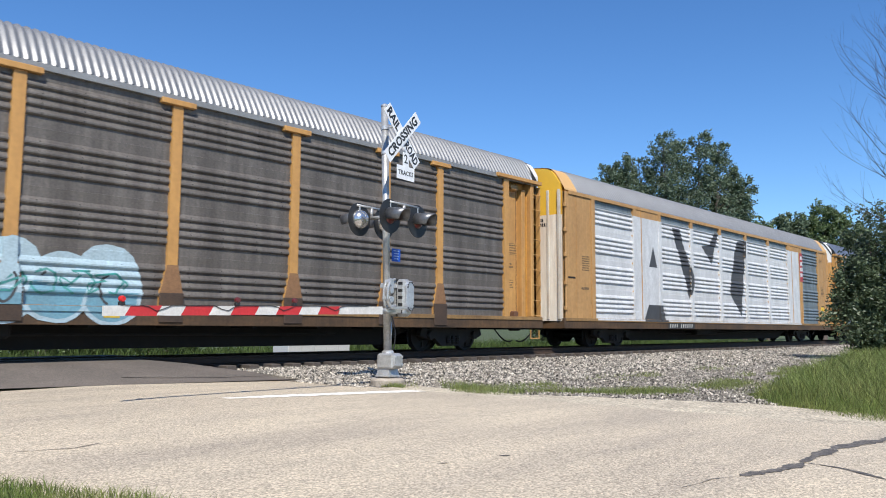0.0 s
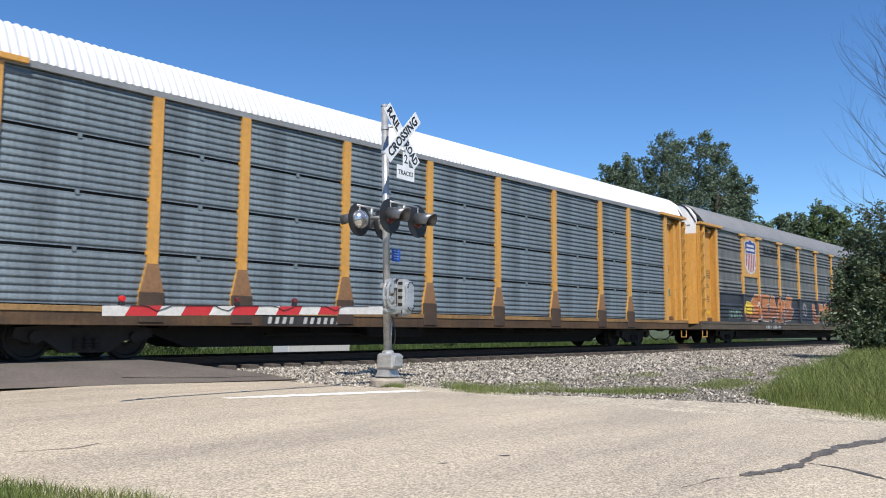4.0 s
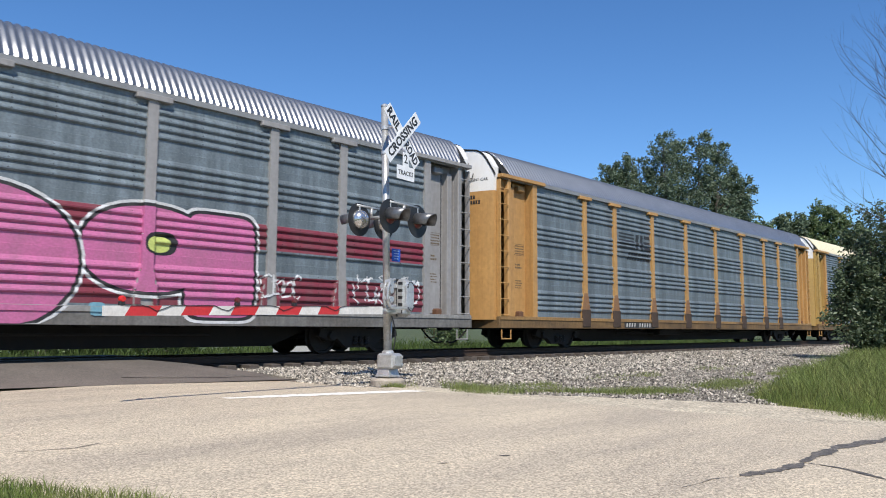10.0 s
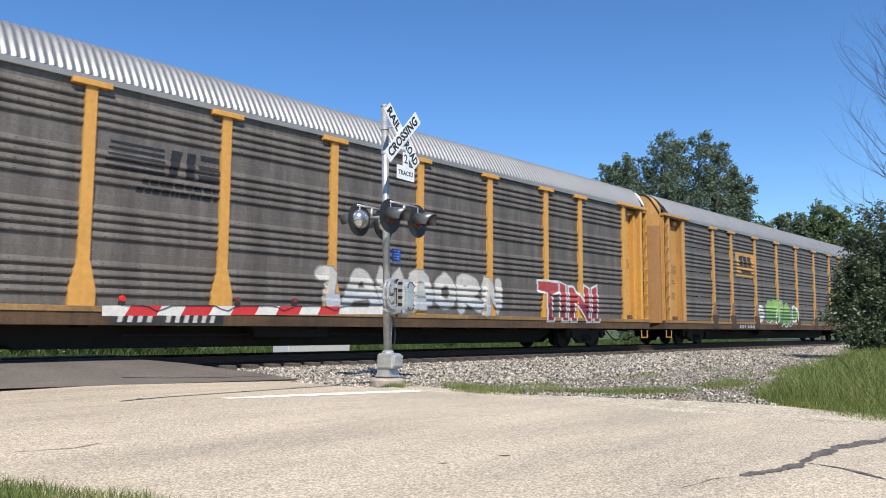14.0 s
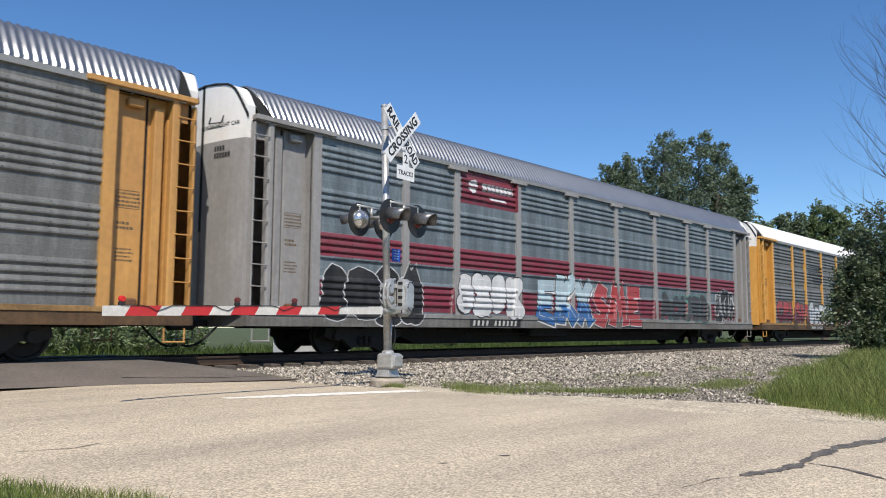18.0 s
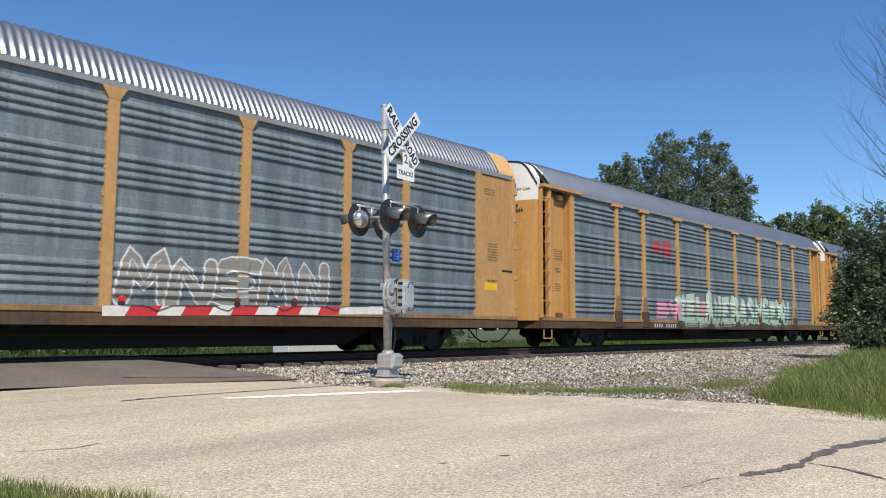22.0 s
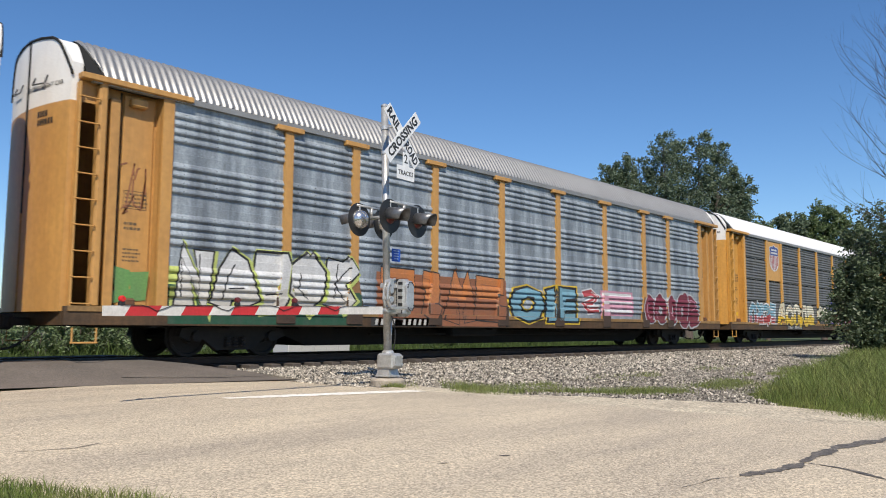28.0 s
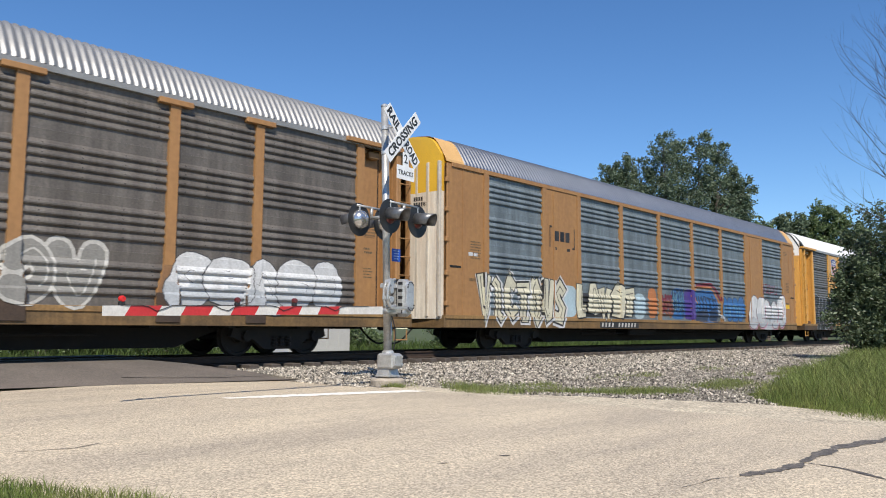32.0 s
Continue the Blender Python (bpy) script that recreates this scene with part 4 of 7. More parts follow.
YELLOW, YDIRT = (0.50, 0.268, 0.080), (0.30, 0.15, 0.055)
M.update({
    "frame_yellow": material("weathered_yellow_paint", YELLOW, 0.5, second=YDIRT, amount=0.45, scale=1.2, stretch=(1.5, 1.5, 0.6), fine=0.07, bump_scale=9, drip=0.09),
    "frame_gold": material("bright_yellow_paint", (0.58, 0.295, 0.062), 0.45, second=(0.40, 0.20, 0.055), amount=0.4, scale=1.2, stretch=(1.5, 1.5, 0.6), fine=0.07, bump_scale=9, drip=0.09),
    "frame_tan": material("faded_tan_yellow_paint", (0.33, 0.172, 0.064), 0.6, second=(0.27, 0.135, 0.055), amount=0.5, scale=1.2, stretch=(1.5, 1.5, 0.6), fine=0.08, bump_scale=9, drip=0.09),
    "frame_orange": material("orange_red_paint", (0.46, 0.085, 0.016), 0.5, second=(0.24, 0.045, 0.018), amount=0.45, scale=1.2, stretch=(1.5, 1.5, 0.6), fine=0.07, bump_scale=9, drip=0.09),
    "frame_grey": material("pale_grey_paint", (0.285, 0.275, 0.268), 0.5, second=(0.18, 0.165, 0.155), amount=0.5, scale=1.2, stretch=(1.5, 1.5, 0.6), fine=0.07, bump_scale=9, drip=0.09),
    "frame_amber": material("faded_amber_paint", (0.45, 0.252, 0.084), 0.55, second=(0.30, 0.155, 0.055), amount=0.5, scale=1.2, stretch=(1.5, 1.5, 0.6), fine=0.08, bump_scale=9, drip=0.09),
    "frame_sand": material("dusty_sand_paint", (0.44, 0.252, 0.095), 0.6, second=(0.32, 0.165, 0.058), amount=0.5, scale=1.2, stretch=(1.5, 1.5, 0.6), fine=0.08, bump_scale=9, drip=0.09),
    "dirty_cream": material("rust_stained_cream_paint", (0.56, 0.52, 0.45), 0.6, second=(0.34, 0.25, 0.17), amount=0.6, scale=2.2, stretch=(1, 1, 0.4), fine=0.08, bump_scale=14),
    "bay_pale": material("sun_paled_yellow_paint", (0.53, 0.345, 0.125), 0.5, second=(0.36, 0.20, 0.08), amount=0.5, scale=1.3, stretch=(1.5, 1.5, 0.6), fine=0.07, bump_scale=9),
    "bay_ochre": material("dull_ochre_paint", (0.43, 0.285, 0.09), 0.55, second=(0.28, 0.16, 0.055), amount=0.5, scale=1.3, stretch=(1.5, 1.5, 0.6), fine=0.07, bump_scale=9),
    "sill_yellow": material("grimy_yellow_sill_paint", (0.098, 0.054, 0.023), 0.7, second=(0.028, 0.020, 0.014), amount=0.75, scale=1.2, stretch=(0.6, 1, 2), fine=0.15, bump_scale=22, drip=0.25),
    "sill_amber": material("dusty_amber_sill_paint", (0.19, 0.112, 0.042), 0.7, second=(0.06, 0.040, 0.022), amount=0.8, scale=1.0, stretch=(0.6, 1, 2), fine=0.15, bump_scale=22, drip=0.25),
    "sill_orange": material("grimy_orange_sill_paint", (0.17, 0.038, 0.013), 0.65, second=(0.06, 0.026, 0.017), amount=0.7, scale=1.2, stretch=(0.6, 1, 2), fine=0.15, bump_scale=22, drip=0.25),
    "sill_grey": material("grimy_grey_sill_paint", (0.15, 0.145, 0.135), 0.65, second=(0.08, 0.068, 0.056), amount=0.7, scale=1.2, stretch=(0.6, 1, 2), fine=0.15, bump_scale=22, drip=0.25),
    # dusty ledges, coloured lighter than the sills to show a sunlit edge
    "ledge_yellow": material("sunlit_dusty_yellow_deck_edge", (0.30, 0.175, 0.062), 0.65, second=(0.10, 0.058, 0.028), amount=0.8, scale=0.9, stretch=(0.5, 1, 2), fine=0.15, bump_scale=20, drip=0.2),
    "ledge_orange": material("sunlit_dusty_orange_deck_edge", (0.26, 0.055, 0.020), 0.65, second=(0.10, 0.034, 0.018), amount=0.7, scale=0.9, stretch=(0.5, 1, 2), fine=0.15, bump_scale=20, drip=0.2),
    "ledge_grey": material("sunlit_dusty_grey_deck_edge", (0.25, 0.243, 0.23), 0.65, second=(0.12, 0.108, 0.095), amount=0.7, scale=0.9, stretch=(0.5, 1, 2), fine=0.15, bump_scale=20, drip=0.2),
    "ledge_dark": material("sunlit_dusty_dark_deck_edge", (0.10, 0.08, 0.055), 0.65, second=(0.05, 0.042, 0.034), amount=0.7, scale=0.9, stretch=(0.5, 1, 2), fine=0.15, bump_scale=20, drip=0.2),
    "bracket": material("grimy_brown_bracket", (0.065, 0.040, 0.026), 0.8, second=(0.030, 0.022, 0.017), amount=0.7, scale=3, fine=0.15),
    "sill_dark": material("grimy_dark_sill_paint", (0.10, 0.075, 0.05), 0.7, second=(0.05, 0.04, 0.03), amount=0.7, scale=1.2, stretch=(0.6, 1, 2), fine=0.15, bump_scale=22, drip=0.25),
    "side_grey": side_paint("grey_galvanised_sheet", (0.186, 0.222, 0.242), (0.100, 0.118, 0.130), 0.8),
    "side_steel": side_paint("blue_grey_steel_sheet", (0.165, 0.215, 0.248), (0.092, 0.116, 0.134), 0.8),
    "side_blue": side_paint("streaked_blue_grey_sheet", (0.36, 0.40, 0.435), (0.150, 0.172, 0.198), 0.95),
    "side_brown": side_paint("dust_browned_grey_sheet", (0.160, 0.140, 0.122), (0.082, 0.070, 0.060), 0.75),
    "side_dark": side_paint("dark_grey_brown_sheet", (0.152, 0.150, 0.142), (0.088, 0.083, 0.076), 0.7),
    "side_olive": side_paint("dull_olive_grey_sheet", (0.178, 0.180, 0.174), (0.098, 0.095, 0.090), 0.75),
    "roof_silver": material("galvanised_roof_sheet", (0.42, 0.417, 0.415), 0.30, 0.85, second=(0.32, 0.317, 0.315), amount=0.5, scale=1.2, fine=0.08),
    "roof_dull": material("dull_grey_roof_sheet", (0.29, 0.287, 0.285), 0.45, 0.45, second=(0.22, 0.216, 0.212), amount=0.5, scale=1.2, fine=0.08),
    "roof_white": material("white_roof_paint", (0.66, 0.66, 0.67), 0.5, second=(0.54, 0.54, 0.54), amount=0.35, scale=1.2, fine=0.05),
    "roof_cream": material("cream_roof_paint", (0.64, 0.57, 0.40), 0.5, second=(0.54, 0.47, 0.32), amount=0.4, scale=1.2, fine=0.05),
    # frame_sand's paint lightened to show sun on the upward-facing end hood
    "hood_sunlit": material("sunlit_tan_paint", (0.60, 0.36, 0.14), 0.55, second=(0.46, 0.26, 0.10), amount=0.4, scale=1.5, fine=0.06),
    "end_cream": material("rust_streaked_cream_paint", (0.72, 0.67, 0.58), 0.55, second=(0.40, 0.26, 0.15), amount=0.5, scale=1.6, stretch=(1.5, 1.5, 0.25), fine=0.08, drip=0.12),
    "cap_white": material("white_end_paint", (0.76, 0.75, 0.73), 0.5, second=(0.55, 0.50, 0.45), amount=0.4, scale=2.0, stretch=(1, 1, 0.3), fine=0.06),
    "cap_yellow": material("yellow_end_paint", (0.70, 0.42, 0.03), 0.5, second=(0.5, 0.28, 0.05), amount=0.4, scale=2.0, stretch=(1, 1, 0.3), fine=0.06),
    "eave": material("grey_eave_steel", (0.30, 0.297, 0.29), 0.5, 0.3, second=(0.20, 0.19, 0.18), amount=0.6, scale=2.0, stretch=(0.6, 1, 1), fine=0.1),
    # black put in for shade in gaps, slots and the interior; also on seals
    "dark_gap": material("shade_and_seal_black", (0.008, 0.008, 0.008), 0.9, second=(0.02, 0.018, 0.015), amount=0.5),
    "label_yellow": material("yellow_stencil_panel", (0.75, 0.45, 0.02), 0.5),
    "bay_ink": material("worn_stencil_ink", (0.09, 0.065, 0.04), 0.7, second=(0.2, 0.13, 0.06), amount=0.6, scale=8),
    "foot": material("rusted_yellow_foot", (0.27, 0.145, 0.065), 0.7, second=(0.14, 0.07, 0.035), amount=0.7, scale=3, stretch=(1, 1, 0.5), fine=0.12),
    "rust": material("rust_stained_steel", (0.12, 0.058, 0.030), 0.85, second=(0.10, 0.045, 0.025), amount=0.7, scale=4),
})

SHEET_H = (SIDE_Z1 - SIDE_Z0) / 4
RIBS = {"plain": (4, 0.160, 0.150, 0.050), "seam": (4, 0.160, 0.150, 0.050), "perf": (7, 0.128, 0.112, 0.026)}   # ribs a sheet, their pitch, width and depth


def rib_profile(style):
    """Outward distance of the side sheet against height: four sheets, each with rolled ribs."""
    count, pitch, width, depth = RIBS[style]
    pts = []
    for k in range(4):
        z0 = SIDE_Z0 + k * SHEET_H
        mid = z0 + SHEET_H * 0.5
        pts.append((0.0, z0 + SEAM[style]))
        for r in range(count):
            c = mid + (r - (count - 1) / 2) * pitch
            for a, d in ((-0.46, 0), (-0.36, 0.66), (-0.22, 0.97), (-0.04, 0.98), (0.26, 0.52), (0.5, 0)):
                pts.append((d * depth, c + a * width))
        pts.append((0.0 if style != "plain" else 0.010, z0 + SHEET_H - max(SEAM[style], 0.004)))
    return pts


SEAM = {"plain": 0.0, "seam": 0.020, "perf": 0.026}
PROFILES = {s: rib_profile(s) for s in RIBS}
PROFILE_Z = {s: np.array([p[1] for p in PROFILES[s]]) for s in RIBS}
PROFILE_D = {s: np.array([p[0] for p in PROFILES[s]]) for s in RIBS}


def skin(style, x, z, flat=(), door=0.04, flare=True):
    """y of the outer surface of a car's near side at (x, z)."""
    if z < SILL_Z1 + 0.005:
        return FACE - (0.022 if z > 0.797 else 0.0)
    for p in POSTS:
        if abs(x - p) < (0.115 if z > 1.72 or not flare or abs(p) > 11 else 0.115 + 0.123 * min(1.0, (1.72 - z) / 0.54)):
            return FACE - (0.034 if z < 1.19 else 0.014)
    if abs(x) > 11.73:
        return FACE + door
    for x0, x1, z0, z1 in flat:
        if x0 < x < x1 and z0 < z < z1:
            return SHEET - (0.05 if z0 > 1 else 0.062)
    return SHEET - float(np.interp(z, PROFILE_Z[style], PROFILE_D[style]))


MESHES = {}


def cached(key, make):
    if key not in MESHES:
        MESHES[key] = make()
    return MESHES[key]


def side_sheet(width, style, mat):
    """One bay's ribbed sheet; seamed styles get one sheet at a time."""
    def make():
        s = Shape()
        pts = PROFILES[style] if style == "plain" else PROFILES[style][: len(PROFILES[style]) // 4]
        s.sweep([(SHEET - d, z) for d, z in pts], -width / 2, width / 2)
        if style != "plain":                    # the clip that holds it to the sheet above
            z = SIDE_Z0 + SHEET_H
            s.box(-0.035, 0.035, SHEET - 0.03, SHEET + 0.0, z - 0.06, z + 0.04)
        me = s.mesh("side_panel", mat)
        if style == "plain":                    # columns of small drain slots punched in the sheets
            bm = bmesh.new()
            bm.from_mesh(me)
            count, pitch, wide, deep = RIBS[style]
            for x in (-0.38, -0.12, 0.17, 0.40):
                for k in range(4):
                    mid = SIDE_Z0 + (k + 0.5) * SHEET_H
                    for q in range(7):
                        z = mid + (q - 3) * 0.085
                        y = SHEET - float(np.interp(z, PROFILE_Z[style], PROFILE_D[style])) - 0.004
                        f = bm.faces.new([bm.verts.new((x * width + a, y, z + b)) for a, b in ((-0.008, -0.012), (0.008, -0.012), (0.008, 0.012), (-0.008, 0.012))])
                        f.material_index = 1
            bm.to_mesh(me)
            bm.free()
            me.materials.append(M["dark_gap"])
        return me
    return cached(("sheet", round(width, 2), style, mat.name), make)


def side_shade(parent, turn):
    """A black sheet standing for the shade inside, behind the sheets, seen through seams and under the eaves."""
    part("inner_shade", cached("shade_sheet", lambda: Shape().box(-11.85, 11.85, SHEET + 0.03, SHEET + 0.07, 0.86, 4.99).mesh("inner_shade", M["dark_gap"])), None, parent, m=turn)


def post_mesh(cap, flare, mat, plate=0.115, lugs=False):
    def make():
        s = Shape()
        w = plate
        f = 0.235 if flare else w
        outline = [(-f, SILL_Z1), (f, SILL_Z1), (f, 1.18), (w, 1.72), (w, 4.88), (-w, 4.88), (-w, 1.72), (-f, 1.18)]
        n = len(outline)
        s.add([(x, FACE, z) for x, z in outline] + [(x, SHEET + 0.05, z) for x, z in outline],
              [tuple(range(n)), tuple(range(2 * n - 1, n - 1, -1))] + [(i, n + i, n + (i + 1) % n, (i + 1) % n) for i in range(n)])
        if cap == "tee":
            s.box(-0.36, 0.36, FACE - 0.05, SHEET, 4.79, 4.90, 0.01)
        elif cap == "gusset":
            s.add([(-0.24, FACE - 0.004, 4.88), (0.24, FACE - 0.004, 4.88), (w, FACE - 0.004, 4.66), (-w, FACE - 0.004, 4.66), (-0.24, SHEET, 4.88), (0.24, SHEET, 4.88), (w, SHEET, 4.66), (-w, SHEET, 4.66)],
                  [(0, 1, 2, 3), (0, 4, 5, 1), (1, 5, 6, 2), (3, 2, 6, 7), (0, 3, 7, 4)])
        for k in range(1, 8 if lugs and plate < 0.12 else 1):          # bolt lugs that hold the sheets
            z = SIDE_Z0 + 0.5 * k
            for e in (-1, 1):
                s.box(e * w - 0.022, e * w + 0.022, SHEET - 0.045, SHEET, z - 0.03, z + 0.03)
        return s.mesh("post", mat)
    return cached(("post", cap, flare, plate, lugs, mat.name), make)


def foot_mesh(mat):
    """The rusted flared foot of a post, a plate laid on it."""
    ring = [(-0.232, 1.185), (0.232, 1.185), (0.112, 1.71), (-0.112, 1.71)]
    s = Shape().add([(x, FACE - 0.005, z) for x, z in ring] + [(x, FACE + 0.003, z) for x, z in ring], [(0, 1, 2, 3), (0, 4, 5, 1), (1, 5, 6, 2), (2, 6, 7, 3), (3, 7, 4, 0)])
    return s.mesh("post_foot", mat)


ROOF_SIDE = [(-1.50, 4.985), (-1.485, 5.05), (-1.33, 5.31), (-1.20, 5.51), (-1.12, 5.61), (-1.02, 5.69), (-0.88, 5.75), (-0.45, 5.81), (0.0, 5.84)]
ROOF_LINE = ROOF_SIDE + [(-y, z) for y, z in ROOF_SIDE[-2::-1]]


def roof_mesh(mat, length):
    def make():
        n = len(ROOF_LINE)
        pitch, s = 0.152, Shape()
        count = int(length / pitch)
        xs = [(-length / 2 + pitch * (k + a), d) for k in range(count) for a, d in ((q / 6, 0.5 - 0.5 * math.cos(q * math.pi / 3)) for q in range(6))]
        for x, d in xs:
            for y, z in ROOF_LINE:
                r = math.hypot(y, (z - 4.3))
                o = 0.042 * d / max(r, 0.1)
                most = 13.08 + 0.33 * min(1.0, (z - 4.98) / 0.75)
                s.v.append((max(-most, min(most, x)), y * (1 + o), z + (z - 4.3) * o))
        s.f = [(i * n + j, (i + 1) * n + j, (i + 1) * n + j + 1, i * n + j + 1) for i in range(len(xs) - 1) for j in range(n - 1)]
        return s.mesh("roof", mat, True)
    return cached(("roof", mat.name, length), make)


def end_bulge(y):
    """How far the folding end doors swell outward at y."""
    return 0.25 * (1 - (y / 1.5) ** 2)


def on_end(me, e, off, z, swell):
    """Lays a flat mesh on the swollen end doors, off metres to the reader's right of the middle."""
    for v in me.vertices:
        y = e * (v.co.x + off)
        v.co = (e * (13.588 + swell * end_bulge(y)), y, z + v.co.y)
    return me


def end_plate(x0, x1, y0, y1, z0, z1, swell=1.0):
    """A slab of the end wall between two heights, its top cut to the roof's line."""
    ys = sorted({y0, y1, *[y for y, z in ROOF_LINE if y0 < y < y1], *[y for y in (-1.2, -0.7, -0.25, 0.25, 0.7, 1.2) if y0 < y < y1]})
    line_y, line_z = [p[0] for p in ROOF_LINE], [p[1] for p in ROOF_LINE]
    top = [(y, min(z1, float(np.interp(y, line_y, line_z)) - 0.03)) for y in ys]
    ring = [(y, z0) for y in reversed(ys)] + top
    s, n = Shape(), len(ring)
    bulge = lambda y: swell * end_bulge(y)
    sg = 1 if x1 > 0 else -1
    s.v = [(x1 + sg * bulge(y), y, z) for y, z in ring] + [(x0, y, z) for y, z in ring]
    # strips keep the bulge round
    m = len(top)
    s.f = [(m - 1 - k, m - 2 - k, m + k + 1, m + k) for k in range(m - 1)] + [tuple(range(2 * n - 1, n - 1, -1))] + [(i, n + i, n + (i + 1) % n, (i + 1) % n) for i in range(n)]
    return s


def ladder(parent, x, frame_mat, flip):
    lad = part("ladder", cached(("rails", frame_mat.name), lambda: Shape().box(-0.195, -0.155, -1.52, -1.38, 0.80, 4.85, 0.006).box(0.155, 0.195, -1.52, -1.38, 0.80, 4.85, 0.006).mesh("ladder", frame_mat)),
               None, parent, m=pose(x, 0, 0, 0, 0, 180 if flip else 0) if flip else pose(x, 0, 0))
    rung = cached(("rung", frame_mat.name), lambda: Shape().tube((-0.20, -1.49, 0), (-0.15, -1.56, -0.02), 0.013, 6).tube((-0.15, -1.56, -0.02), (0.15, -1.56, -0.02), 0.013, 6).tube((0.15, -1.56, -0.02), (0.20, -1.49, 0), 0.013, 6).mesh("rung", frame_mat))
    for k in range(9):
        part("rung", rung, None, lad, m=pose(0, 0, 0.955 + 0.455 * k))


WHEELS = {}


def truck(car, x, axle_list):
    tk = part("truck", cached("bolster", lambda: Shape().box(-0.25, 0.25, -1.05, 1.05, 0.30, 0.56, 0.03).mesh("bolster", M["truck"])), None, car, "grimy cast steel wheel truck", m=pose(x, 0, RAIL_Z))

    def frame_mesh():
        s = Shape()
        ring = [(-1.25, 0.42), (-1.2, 0.58), (-0.75, 0.62), (-0.35, 0.78), (0.35, 0.78), (0.75, 0.62), (1.2, 0.58), (1.25, 0.42), (1.0, 0.32), (0.72, 0.36), (0.42, 0.14), (-0.42, 0.14), (-0.72, 0.36), (-1.0, 0.32)]
        n = len(ring)
        s.add([(a, -0.075, z) for a, z in ring] + [(a, 0.075, z) for a, z in ring], [tuple(range(n)), tuple(range(2 * n - 1, n - 1, -1))] + [(i, n + i, n + (i + 1) % n, (i + 1) % n) for i in range(n)])
        for a in (-0.18, 0.0, 0.18):
            s.lathe((a, -0.10, 0.2), (0, 0, 1), [(0.06 * q / 2, 0.075 if q % 2 else 0.058) for q in range(8)], 8)
        for a in (-0.89, 0.89):
            s.lathe((a, -0.16, 0.42), (0, 1, 0), [(0, 0.0), (0, 0.11), (0.09, 0.12)], 10)
        return s.mesh("side_frame", M["truck"])
    fm = cached("truck_frame", frame_mesh)
    for e in (-1, 1):
        part("side_frame", fm, None, tk, m=pose(0, e * 1.02, 0, 0, 0, 0 if e < 0 else 180))

    def wheel_mesh():
        s = Shape()
        for e in (-1, 1):
            s.lathe((0, e * 0.80, 0), (0, -e, 0), [(0.0, 0.12), (0.0, 0.14), (0.03, 0.16), (0.035, 0.34), (0.0, 0.36), (0.0, 0.412), (0.10, 0.419), (0.115, 0.447), (0.135, 0.44), (0.135, 0.36), (0.09, 0.33), (0.08, 0.14), (0.12, 0.12)], 28)
        s.tube((0, -1.0, 0), (0, 1.0, 0), 0.08, 12)
        for e in (-1, 1):                      # wear marks that show the turning
            s.box(0.17, 0.31, e * 0.815 - 0.02, e * 0.815 + 0.02, -0.02, 0.02)
        return s.mesh("wheelset", M["truck"])
    wm = cached("wheelset", wheel_mesh)
    for a in (-0.89, 0.89):
        ws = part("wheelset", wm, None, tk, m=pose(a, 0, 0.419))
        axle_list.append((ws, x, a))


def coupler_mesh():
    s = Shape()
    s.box(12.9, 13.95, -0.08, 0.08, 0.55, 0.70, 0.02)
    s.box(13.85, 14.22, -0.16, 0.05, 0.48, 0.78, 0.05)
    s.box(14.05, 14.2, 0.03, 0.14, 0.50, 0.76, 0.03)
    for k in range(9):                          # the sagging air hose
        t0, t1 = k / 9, (k + 1) / 9
        f = lambda t: (13.5 + 0.7 * t, 0.28 - 0.2 * t, 0.56 - 0.42 * math.sin(math.pi * t * 0.62))
        s.tube(f(t0), f(t1), 0.024, 6)
    return s.mesh("coupler", M["black"])


def build_car(i, spec):
    frame_mat, sheet_mat, roof_mat, sill_mat = M[spec["frame"]], M[spec["side"]], M[spec["roof"]], M[spec["sill"]]
    style, smooth_end = spec.get("style", "plain"), spec.get("smooth", False)
    car = thing("autorack_car", spec["label"], "railcar", "cars of the train", m=pose(car_x(i, 0), CAR_Y, 0))
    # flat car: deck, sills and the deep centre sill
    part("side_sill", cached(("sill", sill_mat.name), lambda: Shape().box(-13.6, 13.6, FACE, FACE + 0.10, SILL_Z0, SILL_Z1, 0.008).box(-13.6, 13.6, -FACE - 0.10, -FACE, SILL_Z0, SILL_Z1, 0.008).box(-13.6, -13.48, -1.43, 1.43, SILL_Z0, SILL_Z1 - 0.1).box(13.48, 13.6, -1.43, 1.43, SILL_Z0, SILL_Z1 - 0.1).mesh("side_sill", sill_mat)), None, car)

    ledge_mat = M[{"sill_orange": "ledge_orange", "sill_grey": "ledge_grey", "sill_dark": "ledge_dark"}.get(spec["sill"], "ledge_yellow")]
    for side in (0, 180):
        part("deck_edge", cached(("ledge", ledge_mat.name), lambda: Shape().box(-13.55, 13.55, FACE - 0.022, FACE + 0.04, 0.80, SILL_Z1 + 0.012, 0.006).mesh("deck_edge", ledge_mat)), None, car, "dusty edge of the deck, coloured lighter as if sunlit", m=pose(0, 0, 0, 0, 0, side))

    def under():
        s = Shape().box(-13.45, 13.45, -1.42, 1.42, 0.76, 0.82)
        ring = [(-12.8, 0.70), (-12.8, 0.55), (-8.6, 0.46), (-7.7, 0.13), (7.7, 0.13), (8.6, 0.46), (12.8, 0.55), (12.8, 0.70)]
        n = len(ring)
        s.add([(x, -0.62, z) for x, z in ring] + [(x, 0.62, z) for x, z in ring], [tuple(range(n)), tuple(range(2 * n - 1, n - 1, -1))] + [(k, n + k, n + (k + 1) % n, (k + 1) % n) for k in range(n)])
        for k in range(-7, 8):
            s.box(k * 1.7 - 0.06, k * 1.7 + 0.06, -1.42, 1.42, 0.52, 0.76)
